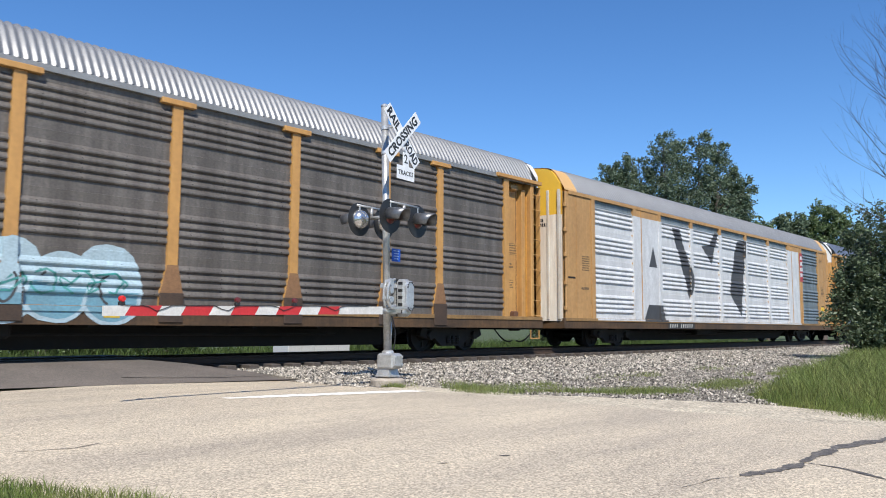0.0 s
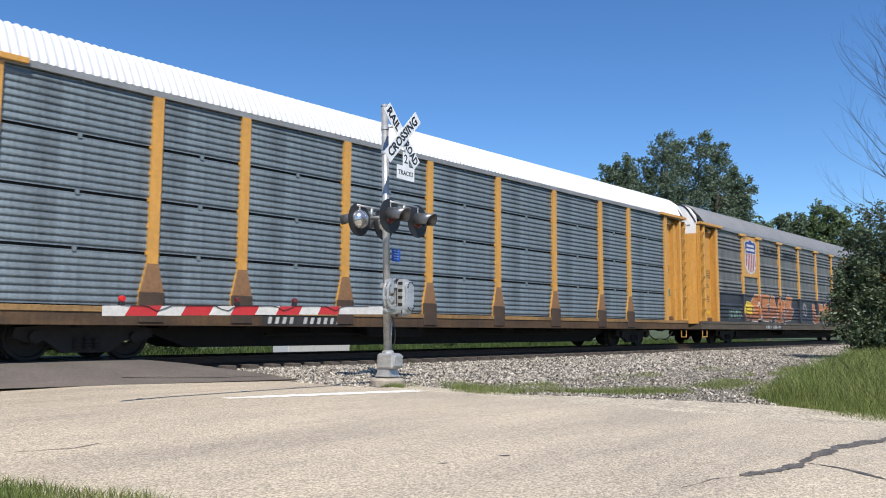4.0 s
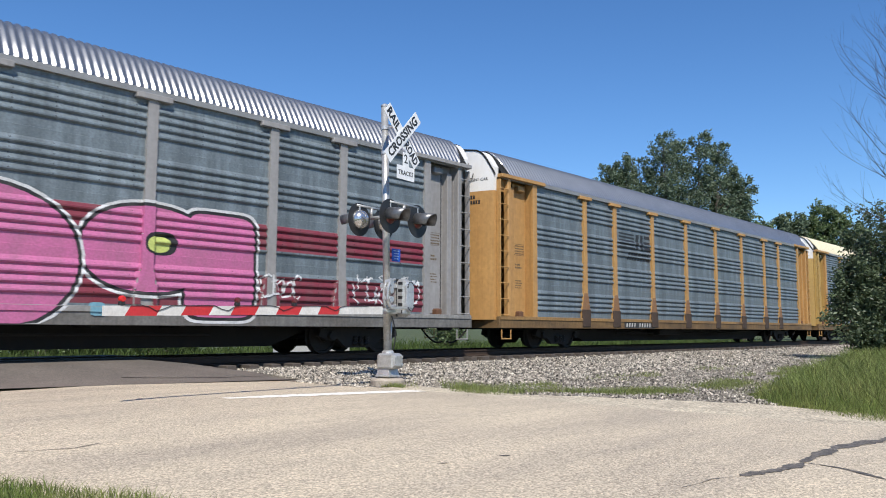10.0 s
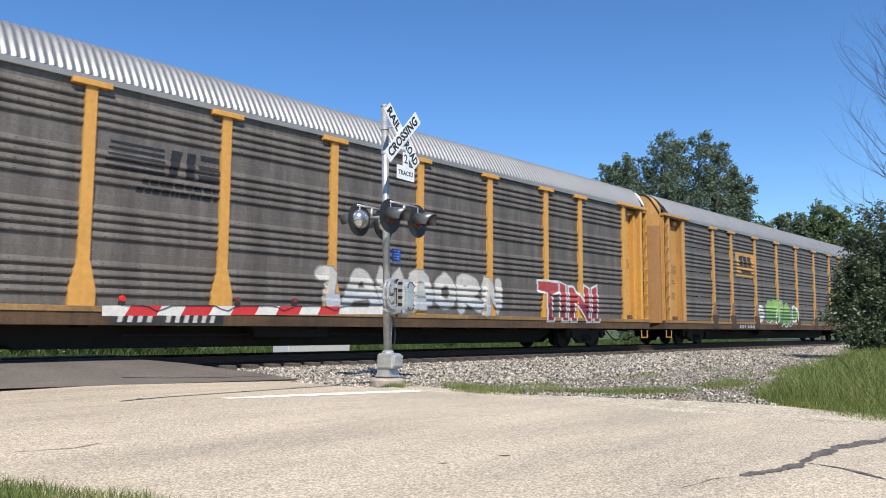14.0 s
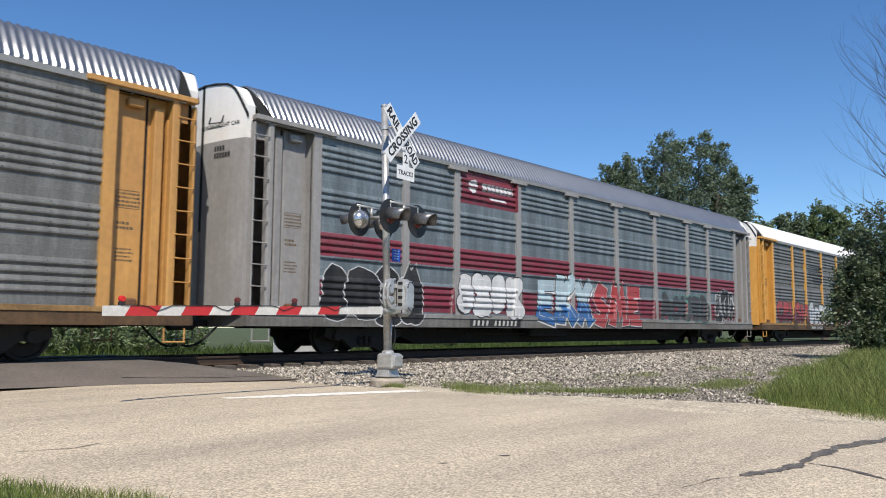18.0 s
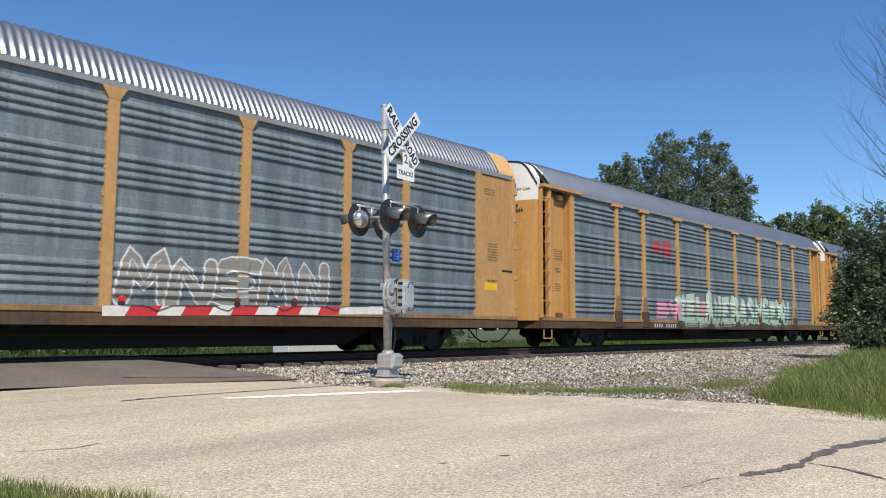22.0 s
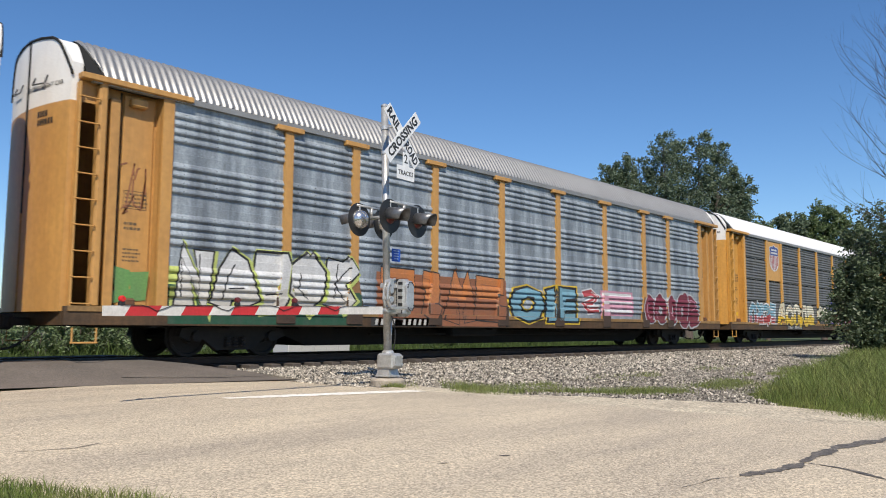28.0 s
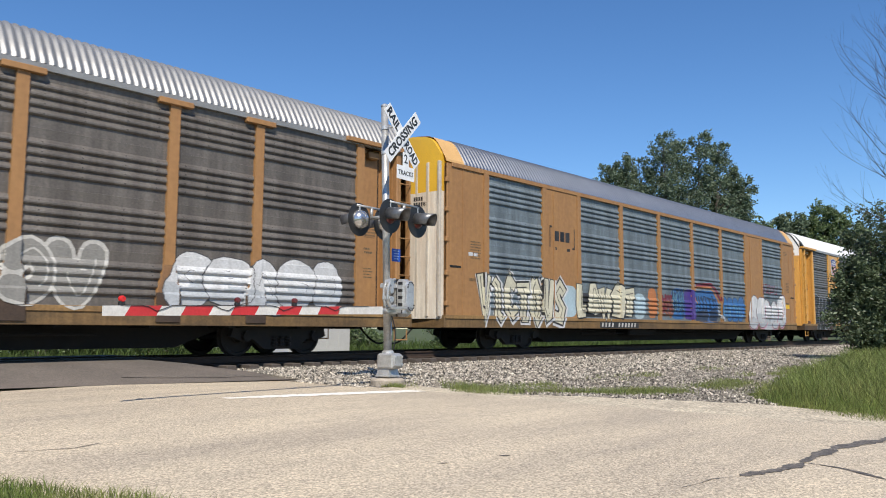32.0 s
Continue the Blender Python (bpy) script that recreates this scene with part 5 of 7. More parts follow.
        s.tube((-6, -0.9, 0.40), (6, -0.9, 0.40), 0.03, 6)
        s.box(-3.2, -1.2, -1.15, -0.6, 0.33, 0.62, 0.05)
        return s.mesh("underframe", M["black"])
    part("underframe", cached("under", under), None, car, "black shaded underframe")
    cm = cached("coupler", coupler_mesh)
    for e in (0, 180):
        part("coupler", cm, None, car, m=pose(0, 0, 0, 0, 0, e))
    axles = []
    for x in (-9.95, 9.95):
        truck(car, x, axles)
    WHEELS[i] = axles
    # roof and eaves
    part("roof", roof_mesh(roof_mat, 26.82 if not smooth_end else 25.6), None, car)
    eave_mat = frame_mat if spec.get("eave") else M["eave"]
    part("eave_rail", cached(("eave", eave_mat.name), lambda: Shape().box(-13.3, 13.3, -1.532, -1.42, 4.875, 4.995, 0.006).box(-13.3, 13.3, 1.42, 1.532, 4.875, 4.995, 0.006).mesh("eave_rail", eave_mat)), None, car)
    # sides
    plates = spec.get("plates", ())
    for side in (0, 180):
        turn = pose(0, 0, 0, 0, 0, side)
        side_shade(car, turn)
        for k in range(9):
            a, b = POSTS[k] + 0.05, POSTS[k + 1] - 0.05
            if k in plates:
                mesh = cached(("plate", round(b - a, 2), frame_mat.name), lambda: Shape().box(-(b - a) / 2, (b - a) / 2, SHEET - 0.06, SHEET + 0.05, 0.895, 4.93, 0.008).box(-(b - a) / 4 - 0.04, -(b - a) / 4, SHEET - 0.08, SHEET - 0.05, 0.91, 4.85).mesh("side_plate", frame_mat))
                part("side_plate", mesh, None, car, m=turn @ pose((a + b) / 2, 0, 0))
            else:
                for q in range(1 if style == "plain" else 4):
                    part("side_panel", side_sheet(b - a, style, sheet_mat), None, car, m=turn @ pose((a + b) / 2, 0, q * SHEET_H))
        for k, x in enumerate(POSTS):
            end = k in (0, 9)
            cap = None if end else spec.get("cap", "tee")
            part("post", post_mesh(cap, spec.get("flare", True) and not smooth_end and not end, frame_mat, 0.11 if end else 0.105, smooth_end or style == "perf"), None, car, m=turn @ pose(x, 0, 0))
            feet = spec.get("flare", True) and not smooth_end and spec["frame"] != "frame_grey" and spec.get("feet", True)
            if feet and not end:
                part("post_foot", cached("foot", lambda: foot_mesh(M["foot"])), None, car, "rust-browned foot of the post", m=turn @ pose(x, 0, 0))
            if feet and not end:
                part("post_bracket", cached("bracket", lambda: Shape().box(-0.245, 0.245, FACE - 0.030, FACE + 0.02, 0.62, 1.18, 0.012).mesh("post_bracket", M["bracket"])), None, car, m=turn @ pose(x, 0, 0))
    # ends
    cap_mat, low_mat, split = M[spec.get("cap_mat", "cap_white")], M[spec.get("end", spec["frame"])], spec.get("split", 4.52)
    swell = 0.4 if smooth_end else 1.0
    for e in (-1, 1):
        xi, xo = e * 13.0, e * 13.58
        for y0, y1 in ((-1.37, -0.05), (0.05, 1.37)):
            part("end_door", end_plate(xi, xo, y0, y1, 0.80, split, swell), low_mat, car)
            part("end_cap", end_plate(xi if smooth_end else e * 13.42, xo, y0, y1, split, 6, swell), cap_mat, car, "white top of the end door" if cap_mat is M["cap_white"] else "")
        # black strip laid proud to draw the shade in the slit between leaves
        part("door_gap_shade", end_plate(xi, e * 13.582, -0.052, 0.052, 0.80 if smooth_end else 2.6, 6, swell), M["dark_gap"], car)
        if not smooth_end:
            part("door_seam_shade", end_plate(xi, e * 13.40, -0.052, 0.052, 0.80, 2.6), M["dark_gap"], car)
            strip = Shape()
            line = [(y * 0.93, z - 0.012) for y, z in ROOF_LINE]
            for (y0, z0), (y1, z1) in zip(line, line[1:]):
                strip.tube((e * (13.585 + end_bulge(y0)), y0, z0), (e * (13.585 + end_bulge(y1)), y1, z1), 0.026, 6)
            part("weather_strip", strip, M["dark_gap"], car)
        if smooth_end:
            part("end_hood", end_hood(e), M["hood_sunlit"], car)
            ribs = Shape()
            for y in (-1.36, -0.95, -0.55, 0.35, 0.75, 1.15):
                ribs.box(min(xo, xo + e * 0.09), max(xo, xo + e * 0.09), y - 0.045, y + 0.045, 0.85, 5.0, 0.01)
            part("end_ribs", ribs, M["dirty_cream"], car)
        for side in (-1, 1):
            flip = side > 0
            m = pose(0, 0, 0, 0, 0, 180) if flip else pose(0, 0, 0)
            sx = e if not flip else -e
            if smooth_end:
                part("end_panel", cached(("endpanel", sx, frame_mat.name), lambda: Shape().box(min(sx * 11.9, sx * 13.5), max(sx * 11.9, sx * 13.5), FACE + 0.035, FACE + 0.12, 0.895, 4.95, 0.01).box(sx * 12.82 - 0.015, sx * 12.82 + 0.015, FACE + 0.025, FACE + 0.05, 0.9, 4.94).box(min(sx * 13.38, sx * 13.5), max(sx * 13.38, sx * 13.5), FACE, FACE + 0.1, 0.895, 4.95, 0.01).mesh("end_panel", frame_mat)), None, car, m=m)
                part("panel_seam", cached(("panelseam", sx), lambda: Shape().box(min(sx * 12.90, sx * 13.40), max(sx * 12.90, sx * 13.40), FACE + 0.030, FACE + 0.04, 2.16, 2.22).mesh("panel_seam", M["dark_gap"])), None, car, m=m)
                tagged(part("stencil", cached(("smooth_notice", sx), lambda: smooth_notice(sx)), None, car, m=m), kind="stuff")
                for z in (1.2, 2.0, 2.9, 3.7, 4.5):
                    part("hinge", cached(("hinge", sx, frame_mat.name), lambda: Shape().box(min(sx * 13.44, sx * 13.56), max(sx * 13.44, sx * 13.56), FACE - 0.03, FACE + 0.05, -0.06, 0.06, 0.01).mesh("hinge", frame_mat)), None, car, m=m @ pose(0, 0, z))
            else:
                corner_bay(car, sx, M[spec.get("bay", spec["frame"])], m)
                part("corner_rail", cached(("cr", sx, frame_mat.name), lambda: Shape().box(min(sx * 11.35, sx * 13.52), max(sx * 11.35, sx * 13.52), FACE - 0.07, FACE + 0.12, 4.90, 5.01, 0.012).mesh("corner_rail", frame_mat)), None, car, m=m)
                ladder(car, e * 13.33, M[spec.get("bay", spec["frame"])], flip)
                part("step", cached(("step", sx, frame_mat.name), lambda: Shape().tube((sx * 13.02, -1.50, 0.52), (sx * 13.02, -1.50, 0.26), 0.016, 6).tube((sx * 13.44, -1.50, 0.52), (sx * 13.44, -1.50, 0.26), 0.016, 6).tube((sx * 13.0, -1.50, 0.26), (sx * 13.46, -1.50, 0.26), 0.018, 6).mesh("step", frame_mat)), None, car, m=m)
    if not smooth_end and cap_mat is M["cap_white"]:      # grab irons on the white end caps
        def grab():
            s = Shape()
            for y in (-0.72, 0.28):
                for p, q in (((0, y, 0.16), (-0.05, y, 0)), ((-0.05, y, 0), (-0.05, y + 0.42, 0.03)), ((-0.05, y + 0.42, 0.03), (0, y + 0.42, 0.18))):
                    s.tube(p, q, 0.013, 6)
            for k, v in enumerate(s.v):
                s.v[k] = (v[0] - 13.585 - end_bulge(v[1]), v[1], v[2])
            return s.mesh("grab_iron", M["ink"])
        part("grab_iron", cached("grab", grab), None, car, m=pose(0, 0, 4.90))
    if spec["frame"] == "frame_gold" and not smooth_end:
        part("end_plate", cached("dark_plate", lambda: Shape().box(-13.83, -13.79, -0.86, -0.40, 3.05, 3.20, 0.006).mesh("end_plate", M["ink"])), None, car, "small black plate on the end door")
    for e in (-1, 1):                           # writing on the end doors
        if cap_mat is M["cap_white"] and not smooth_end:
            def words():
                me = text_mesh("EXCESS HEIGHT CAR", 0.085, 0.001)
                me.materials.append(M["ink"])
                return on_end(me, e, 0.62, 4.86, 1.0)
            tagged(part("lettering", cached(("excess", e), words), None, car), kind="stuff")

        def numbers():
            bars = Shape()
            for row, n in ((0, 4), (1, 6)):
                for k in range(n):
                    bars.add([(a, b, 0) for a, b in ((k * 0.085 - 0.2, -row * 0.15), (k * 0.085 - 0.14, -row * 0.15), (k * 0.085 - 0.14, 0.11 - row * 0.15), (k * 0.085 - 0.2, 0.11 - row * 0.15))], [(0, 1, 2, 3)])
            return on_end(bars.mesh("stencil", M["ink"]), e, 0.66, split - 0.22, swell)
        tagged(part("stencil", cached(("number_bars", e, split, swell), numbers), None, car), kind="stuff")
    if not smooth_end:                          # black sheet for the shade in the slot between the roof sheets and the end doors
        for e in (-1, 1):
            a, b = sorted((e * 13.0, e * 13.42))
            part("roof_slot_shade", Shape().sweep([(y * 0.997, z - 0.006) for y, z in ROOF_LINE], a, b), M["dark_gap"], car)
    return car


def end_hood(e):
    s = Shape()
    a, b = sorted((e * 12.75, e * 13.52))
    s.sweep([(y * 1.005, z + 0.012) for y, z in ROOF_LINE], a, b)
    return s


BAY = (("door_frame", 11.90, 13.04, 0.30, 0.36, 0.895, 4.92, 0.008), ("door_jamb", 11.85, 11.94, 0.06, 0.36, 0.895, 4.92, 0.008), ("door_stile", 12.72, 12.90, 0.12, 0.31, 0.895, 4.70, 0.012),
       ("door_panel", 12.00, 12.60, 0.25, 0.31, 0.92, 4.86, 0.015), ("corner_post", 13.02, 13.15, -0.005, 0.36, 0.895, 4.92, 0.02), ("ladder_wall", 13.15, 13.5, 0.16, 0.22, 0.895, 4.92, 0.008))
DOOR = 0.247                    # depth of the door panel behind the outer plane


def outline_box(x0, x1, z0, z1, y, w=0.010):
    """A thin painted frame."""
    s = Shape()
    for a, b, c, d in ((x0, x1, z0, z0 + w), (x0, x1, z1 - w, z1), (x0, x0 + w, z0 + w, z1 - w), (x1 - w, x1, z0 + w, z1 - w)):
        s.add([(a, y, c), (b, y, c), (b, y, d), (a, y, d)], [(0, 1, 2, 3)])
    return s


def notice_mesh(sx, boxed):
    """Small stencilled notices on the end bay, as bars."""
    rnd, y = random.Random(4 if boxed else 5), FACE + DOOR
    a, b = sorted((sx * 12.09, sx * 12.54))
    s = outline_box(a, b, 2.72, 3.06, y) if boxed else Shape()
    for z, x1, h in [(2.98 - 0.075 * k, 0.40, 0.035) for k in range(4)] + [(2.42, 0.2, 0.05), (2.33, 0.26, 0.05), (1.95, 0.3, 0.03), (1.88, 0.34, 0.03), (1.81, 0.26, 0.03), (1.74, 0.3, 0.03)]:
        x = a + 0.03
        while x < a + 0.03 + x1:
            w = rnd.uniform(0.02, 0.07)
            s.add([(x, y, z), (x + w, y, z), (x + w, y, z + h), (x, y, z + h)], [(0, 1, 2, 3)])
            x += w + 0.014
    return s.mesh("stencil", M["bay_ink"])


def smooth_notice(sx):
    rnd, y = random.Random(6), FACE + 0.031
    a = min(sx * 12.05, sx * 12.7)
    s = Shape()
    rows = [(2.90 - 0.075 * k, 0.2, 0.41, 0.035) for k in range(7)] + [(1.83, 0.15, 0.4, 0.08)]
    if sx > 0:
        rows += [(4.45 - 0.07 * k, 0.02, 0.5, 0.03) for k in range(3)]
    for z, dx, x1, h in rows:
        x = a + dx
        while x < a + dx + x1:
            w = rnd.uniform(0.02, 0.07)
            s.add([(x, y, z), (x + w, y, z), (x + w, y, z + h), (x, y, z + h)], [(0, 1, 2, 3)])
            x += w + 0.016
    return s.mesh("stencil", M["bay_ink"])


def corner_bay(car, sx, mat, m):
    """The bay beside each end: recessed door panel, corner post and the wall behind the ladder."""
    for name, a, b, y0, y1, z0, z1, c in BAY:
        x0, x1 = sorted((sx * a, sx * b))
        part(name, cached((name, sx, mat.name), lambda: Shape().box(x0, x1, FACE + y0, FACE + y1, z0, z1, c).mesh(name, mat)), None, car, m=m)
    # thin black strip drawing the shadowed gap between door panel and stile
    g0, g1 = sorted((sx * 12.62, sx * 12.66))
    part("door_seam_shade", cached(("bay_gap", sx), lambda: Shape().box(g0, g1, FACE + 0.288, FACE + 0.31, 0.80, 4.88).mesh("door_seam_shade", M["dark_gap"])), None, car, m=m)
    c0, c1 = sorted((sx * 12.0, sx * 12.72))
    part("door_cleat", cached(("cleat", sx, mat.name), lambda: Shape().box(c0, c1, FACE + 0.10, FACE + 0.30, 0.80, 0.90, 0.015).box(sx * 12.4 - 0.10, sx * 12.4 + 0.10, FACE + 0.08, FACE + 0.28, 0.88, 1.06, 0.03).mesh("door_cleat", M["rust"])), None, car, m=m)
    part("roller_box", cached(("roller", sx, mat.name), lambda: Shape().box(sx * 12.35 - 0.16, sx * 12.35 + 0.16, FACE + 0.10, FACE + 0.28, 4.62, 4.80, 0.03).mesh("roller_box", mat)), None, car, m=m)
    tagged(part("stencil", cached(("notice", sx), lambda: notice_mesh(sx, True)), None, car, m=m), kind="stuff")


def spec(frame, side, roof, label, **more):
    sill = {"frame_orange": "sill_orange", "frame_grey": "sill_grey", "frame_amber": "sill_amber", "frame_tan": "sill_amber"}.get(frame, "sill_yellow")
    return dict({"frame": frame, "side": side, "roof": roof, "sill": sill, "label": label}, **more)


SPECS = {
    -13: spec("frame_yellow", "side_grey", "roof_silver", "yellow-framed car carrier with plain grey ribbed sides"),
    -12: spec("frame_sand", "side_grey", "roof_dull", "tan car carrier with a huge white painted block", smooth=True, plates=(1, 7), cap=None, eave=True, end="end_cream", cap_mat="cap_yellow", split=4.2),
    -11: spec("frame_yellow", "side_brown", "roof_dull", "yellow-framed car carrier with browned sides and pale blue graffiti", end="frame_gold", cap_mat="cap_white"),
    -10: spec("frame_gold", "side_olive", "roof_dull", "yellow car carrier with shield emblem and orange graffiti on dark blue", sill="sill_dark", flare=False),
    -9: spec("frame_gold", "side_grey", "roof_white", "yellow car carrier with white roof and clean perforated grey sides", style="perf", cap=None),
    -8: spec("frame_gold", "side_brown", "roof_dull", "yellow car carrier with browned sides and silvery graffiti", bay="bay_pale", end="bay_pale"),
    -7: spec("frame_amber", "side_grey", "roof_cream", "tan-framed car carrier with cream roof and dark teal graffiti", style="perf", bay="bay_ochre", end="bay_ochre"),
    -6: spec("frame_amber", "side_grey", "roof_silver", "tan-framed car carrier with clean silver-grey ribbed sides"),
    -5: spec("frame_grey", "side_grey", "roof_silver", "grey car carrier with red stripes and huge pink graffiti"),
    -4: spec("frame_yellow", "side_brown", "roof_dull", "yellow-framed car carrier with browned seamed sides and green graffiti", style="seam", end="frame_tan", cap_mat="frame_yellow"),
    -3: spec("frame_gold", "side_brown", "roof_dull", "yellow car carrier with browned sides and a red tag", end="frame_gold", feet=False),
    -2: spec("frame_gold", "side_olive", "roof_white", "yellow car carrier with white roof and red and grey graffiti", style="seam", cap=None),
    -1: spec("frame_grey", "side_grey", "roof_silver", "grey car carrier with red stripes and many small graffiti"),
    0: spec("frame_yellow", "side_olive", "roof_silver", "yellow-framed car carrier with black and white graffiti along it"),
    1: spec("frame_yellow", "side_grey", "roof_silver", "yellow-framed car carrier with red emblem and pale green graffiti"),
    2: spec("frame_sand", "side_grey", "roof_silver", "tan car carrier with smooth end panels and white graffiti", smooth=True, cap="gusset", end="end_cream", cap_mat="cap_yellow", split=4.2),
    3: spec("frame_orange", "side_steel", "roof_silver", "orange-framed car carrier with white, pink and teal graffiti", flare=False),
    4: spec("frame_gold", "side_dark", "roof_white", "yellow car carrier with white roof and blue and green graffiti", style="perf", flare=False, cap=None),
    5: spec("frame_yellow", "side_blue", "roof_dull", "yellow-framed car carrier with streaked blue-grey sides, full-length graffiti"),
    6: spec("frame_gold", "side_dark", "roof_white", "yellow car carrier with white roof, emblem panel and graffiti", style="perf", cap=None),
    7: spec("frame_tan", "side_grey", "roof_silver", "tan car carrier with plated bays and cream and blue graffiti", smooth=True, plates=(1, 7), cap=None, eave=True, end="end_cream", cap_mat="cap_yellow", split=4.2),
    8: spec("frame_tan", "side_brown", "roof_dull", "tan-framed car carrier with browned sides and white bubble graffiti"),
}
CARS = {i: build_car(i, SPECS[i]) for i in SPECS}


def motions():
    for i, car in CARS.items():
        walk(car, [(t, pose(car_x(i, t), CAR_Y, 0)) for t in range(33)])
    # the wheels roll while their car passes the crossing, one row for each picture of the clip
    for i, axles in WHEELS.items():
        for ws, x, a in axles:
            ks = [k for k in range(0, 32 * FPS + 1) if -12 < car_x(i, k / FPS) + x < 75]
            turn = lambda k: pose(a, 0, 0.419) @ Matrix.Rotation(run(k / FPS) / 0.419, 4, "Y")
            rows = [(k / FPS, turn(k)) for k in ks]
            if not ks or ks[0] > 0:
                rows.insert(0, (0.0, turn(ks[0] if ks else 0)))
            if not ks or ks[-1] < 32 * FPS:
                rows.append((32.0, turn(ks[-1] if ks else 0)))
            walk(ws, rows)




# ---- paint on the cars: stripes, emblems as plain shapes, graffiti ----
def paint_material(name, colour, wear=0.55):
    dull = tuple(0.5 * c + 0.5 * d for c, d in zip(colour, (0.12, 0.11, 0.10)))
    return material(name, colour, 0.55, second=dull, amount=wear, scale=2.4, stretch=(1.5, 1, 0.6), fine=0.12, bump_scale=24)


P = {n: paint_material("spray_" + n, c) for n, c in {
    "white": (0.60, 0.60, 0.60), "silver": (0.42, 0.44, 0.46), "black": (0.013, 0.013, 0.014), "pink": (0.46, 0.125, 0.27), "rose": (0.55, 0.27, 0.35), "lime": (0.46, 0.52, 0.14),
    "green": (0.12, 0.27, 0.08), "mint": (0.30, 0.46, 0.34), "forest": (0.012, 0.07, 0.035), "teal": (0.05, 0.24, 0.22), "navy": (0.012, 0.03, 0.075), "blue": (0.03, 0.13, 0.34),
    "cyan": (0.15, 0.31, 0.39), "sky": (0.38, 0.49, 0.54), "red": (0.36, 0.05, 0.055), "maroon": (0.16, 0.012, 0.03), "stripe": (0.17, 0.024, 0.04), "orange": (0.46, 0.165, 0.05),
    "ink_grey": (0.05, 0.05, 0.055), "rust": (0.27, 0.10, 0.045), "cream": (0.60, 0.56, 0.42), "yellow": (0.62, 0.42, 0.03), "violet": (0.06, 0.03, 0.22), "deepblue": (0.020, 0.024, 0.036), "ghost": (0.24, 0.23, 0.21), "leaf": (0.25, 0.42, 0.12), "pale_mint": (0.46, 0.56, 0.47), "stencil": (0.50, 0.48, 0.44)}.items()}


def conform(bm, style, lift, flat=(), door=0.04, flare=True):
    """Lays a flat painting (x along the car, y up) on the ribbed side of a car, cut at the ribs and posts."""
    zs = [v.co.y for v in bm.verts]
    xs = [v.co.x for v in bm.verts]
    z0, z1, x0, x1 = min(zs), max(zs), min(xs), max(xs)
    cuts_z = [z for z in sorted(set(round(float(z), 4) for z in PROFILE_Z[style])) if z0 < z < z1] + [0.793, 0.801, 0.892, 0.902]
    cuts_x = [p + e for p in POSTS for e in ((-0.26, -0.2, -0.15, -0.117, -0.113, 0.113, 0.117, 0.15, 0.2, 0.26) if flare and z0 < 1.7 else (-0.117, -0.113, 0.113, 0.117)) if x0 < p + e < x1]
    for z in cuts_z:
        bmesh.ops.bisect_plane(bm, geom=bm.verts[:] + bm.edges[:] + bm.faces[:], plane_co=(0, z, 0), plane_no=(0, 1, 0))
    for x in cuts_x:
        bmesh.ops.bisect_plane(bm, geom=bm.verts[:] + bm.edges[:] + bm.faces[:], plane_co=(x, 0, 0), plane_no=(1, 0, 0))
    for v in bm.verts:
        x, z = v.co.x, v.co.y
        v.co = (x, skin(style, x, z, flat, door, flare) - lift - v.co.z, z)


def islands(bm):
    """The separate pieces of a painting, each as a bmesh of its own."""
    left, out = set(bm.faces), []
    while left:
        stack, piece = [left.pop()], []
        while stack:
            f = stack.pop()
            piece.append(f)
            for v in f.verts:
                for g in v.link_faces:
                    if g in left:
                        left.discard(g)
                        stack.append(g)
        b, seen = bmesh.new(), {}
        for f in piece:
            for v in f.verts:
                if v not in seen:
                    seen[v] = b.verts.new(v.co)
            b.faces.new([seen[v] for v in f.verts]).material_index = f.material_index
        out.append(b)
    return out


def lay(car, name, bm, mat, lift, label="", flat=(), kind=""):
    kind = "stuff" if name == "emblem" else kind
    style = SPECS[car].get("style", "plain")
    for k in SPECS[car].get("plates", ()):
        flat = (*flat, (POSTS[k], POSTS[k + 1], 0.79, 4.95))
    smooth = SPECS[car].get("smooth", False)
    conform(bm, style, lift, flat, 0.033 if smooth else DOOR, SPECS[car].get("flare", True) and not smooth)
    me = bpy.data.meshes.new(name)
    bm.to_mesh(me)
    bm.free()
    for m in (mat if isinstance(mat, (list, tuple)) else [mat]):
        me.materials.append(m)
    return tagged(part(name, me, None, CARS[car], label), kind=kind)


def polygons(rings):
    bm = bmesh.new()
    for ring in rings:
        bm.faces.new([bm.verts.new((x, z, 0)) for x, z in ring])
    return bm


def rect(x0, x1, z0, z1):
    return [(x0, z0), (x1, z0), (x1, z1), (x0, z1)]


def band(car, x0, x1, z0, z1, mat, name="painted_band", label="", lift=0.003):
    return lay(car, name, polygons([rect(x0, x1, z0, z1)]), mat, lift, label)


def stroke(pts, w):
    """The two-sided outline of a brush stroke through points."""
    a, b = [], []
    for k, p in enumerate(pts):
        q0, q1 = pts[max(k - 1, 0)], pts[min(k + 1, len(pts) - 1)]
        dx, dz = q1[0] - q0[0], q1[1] - q0[1]
        n = math.hypot(dx, dz) or 1
        a.append((p[0] - dz / n * w, p[1] + dx / n * w))
        b.append((p[0] + dz / n * w, p[1] - dx / n * w))
    return [[a[k], a[k + 1], b[k + 1], b[k]] for k in range(len(pts) - 1)]


def two_tone(bm, z, low):
    """Gives the part under z the second material."""
    bmesh.ops.bisect_plane(bm, geom=bm.verts[:] + bm.edges[:] + bm.faces[:], plane_co=(0, z, 0), plane_no=(0, 1, 0))
    for f in bm.faces:
        if f.calc_center_median().y < z:
            f.material_index = low


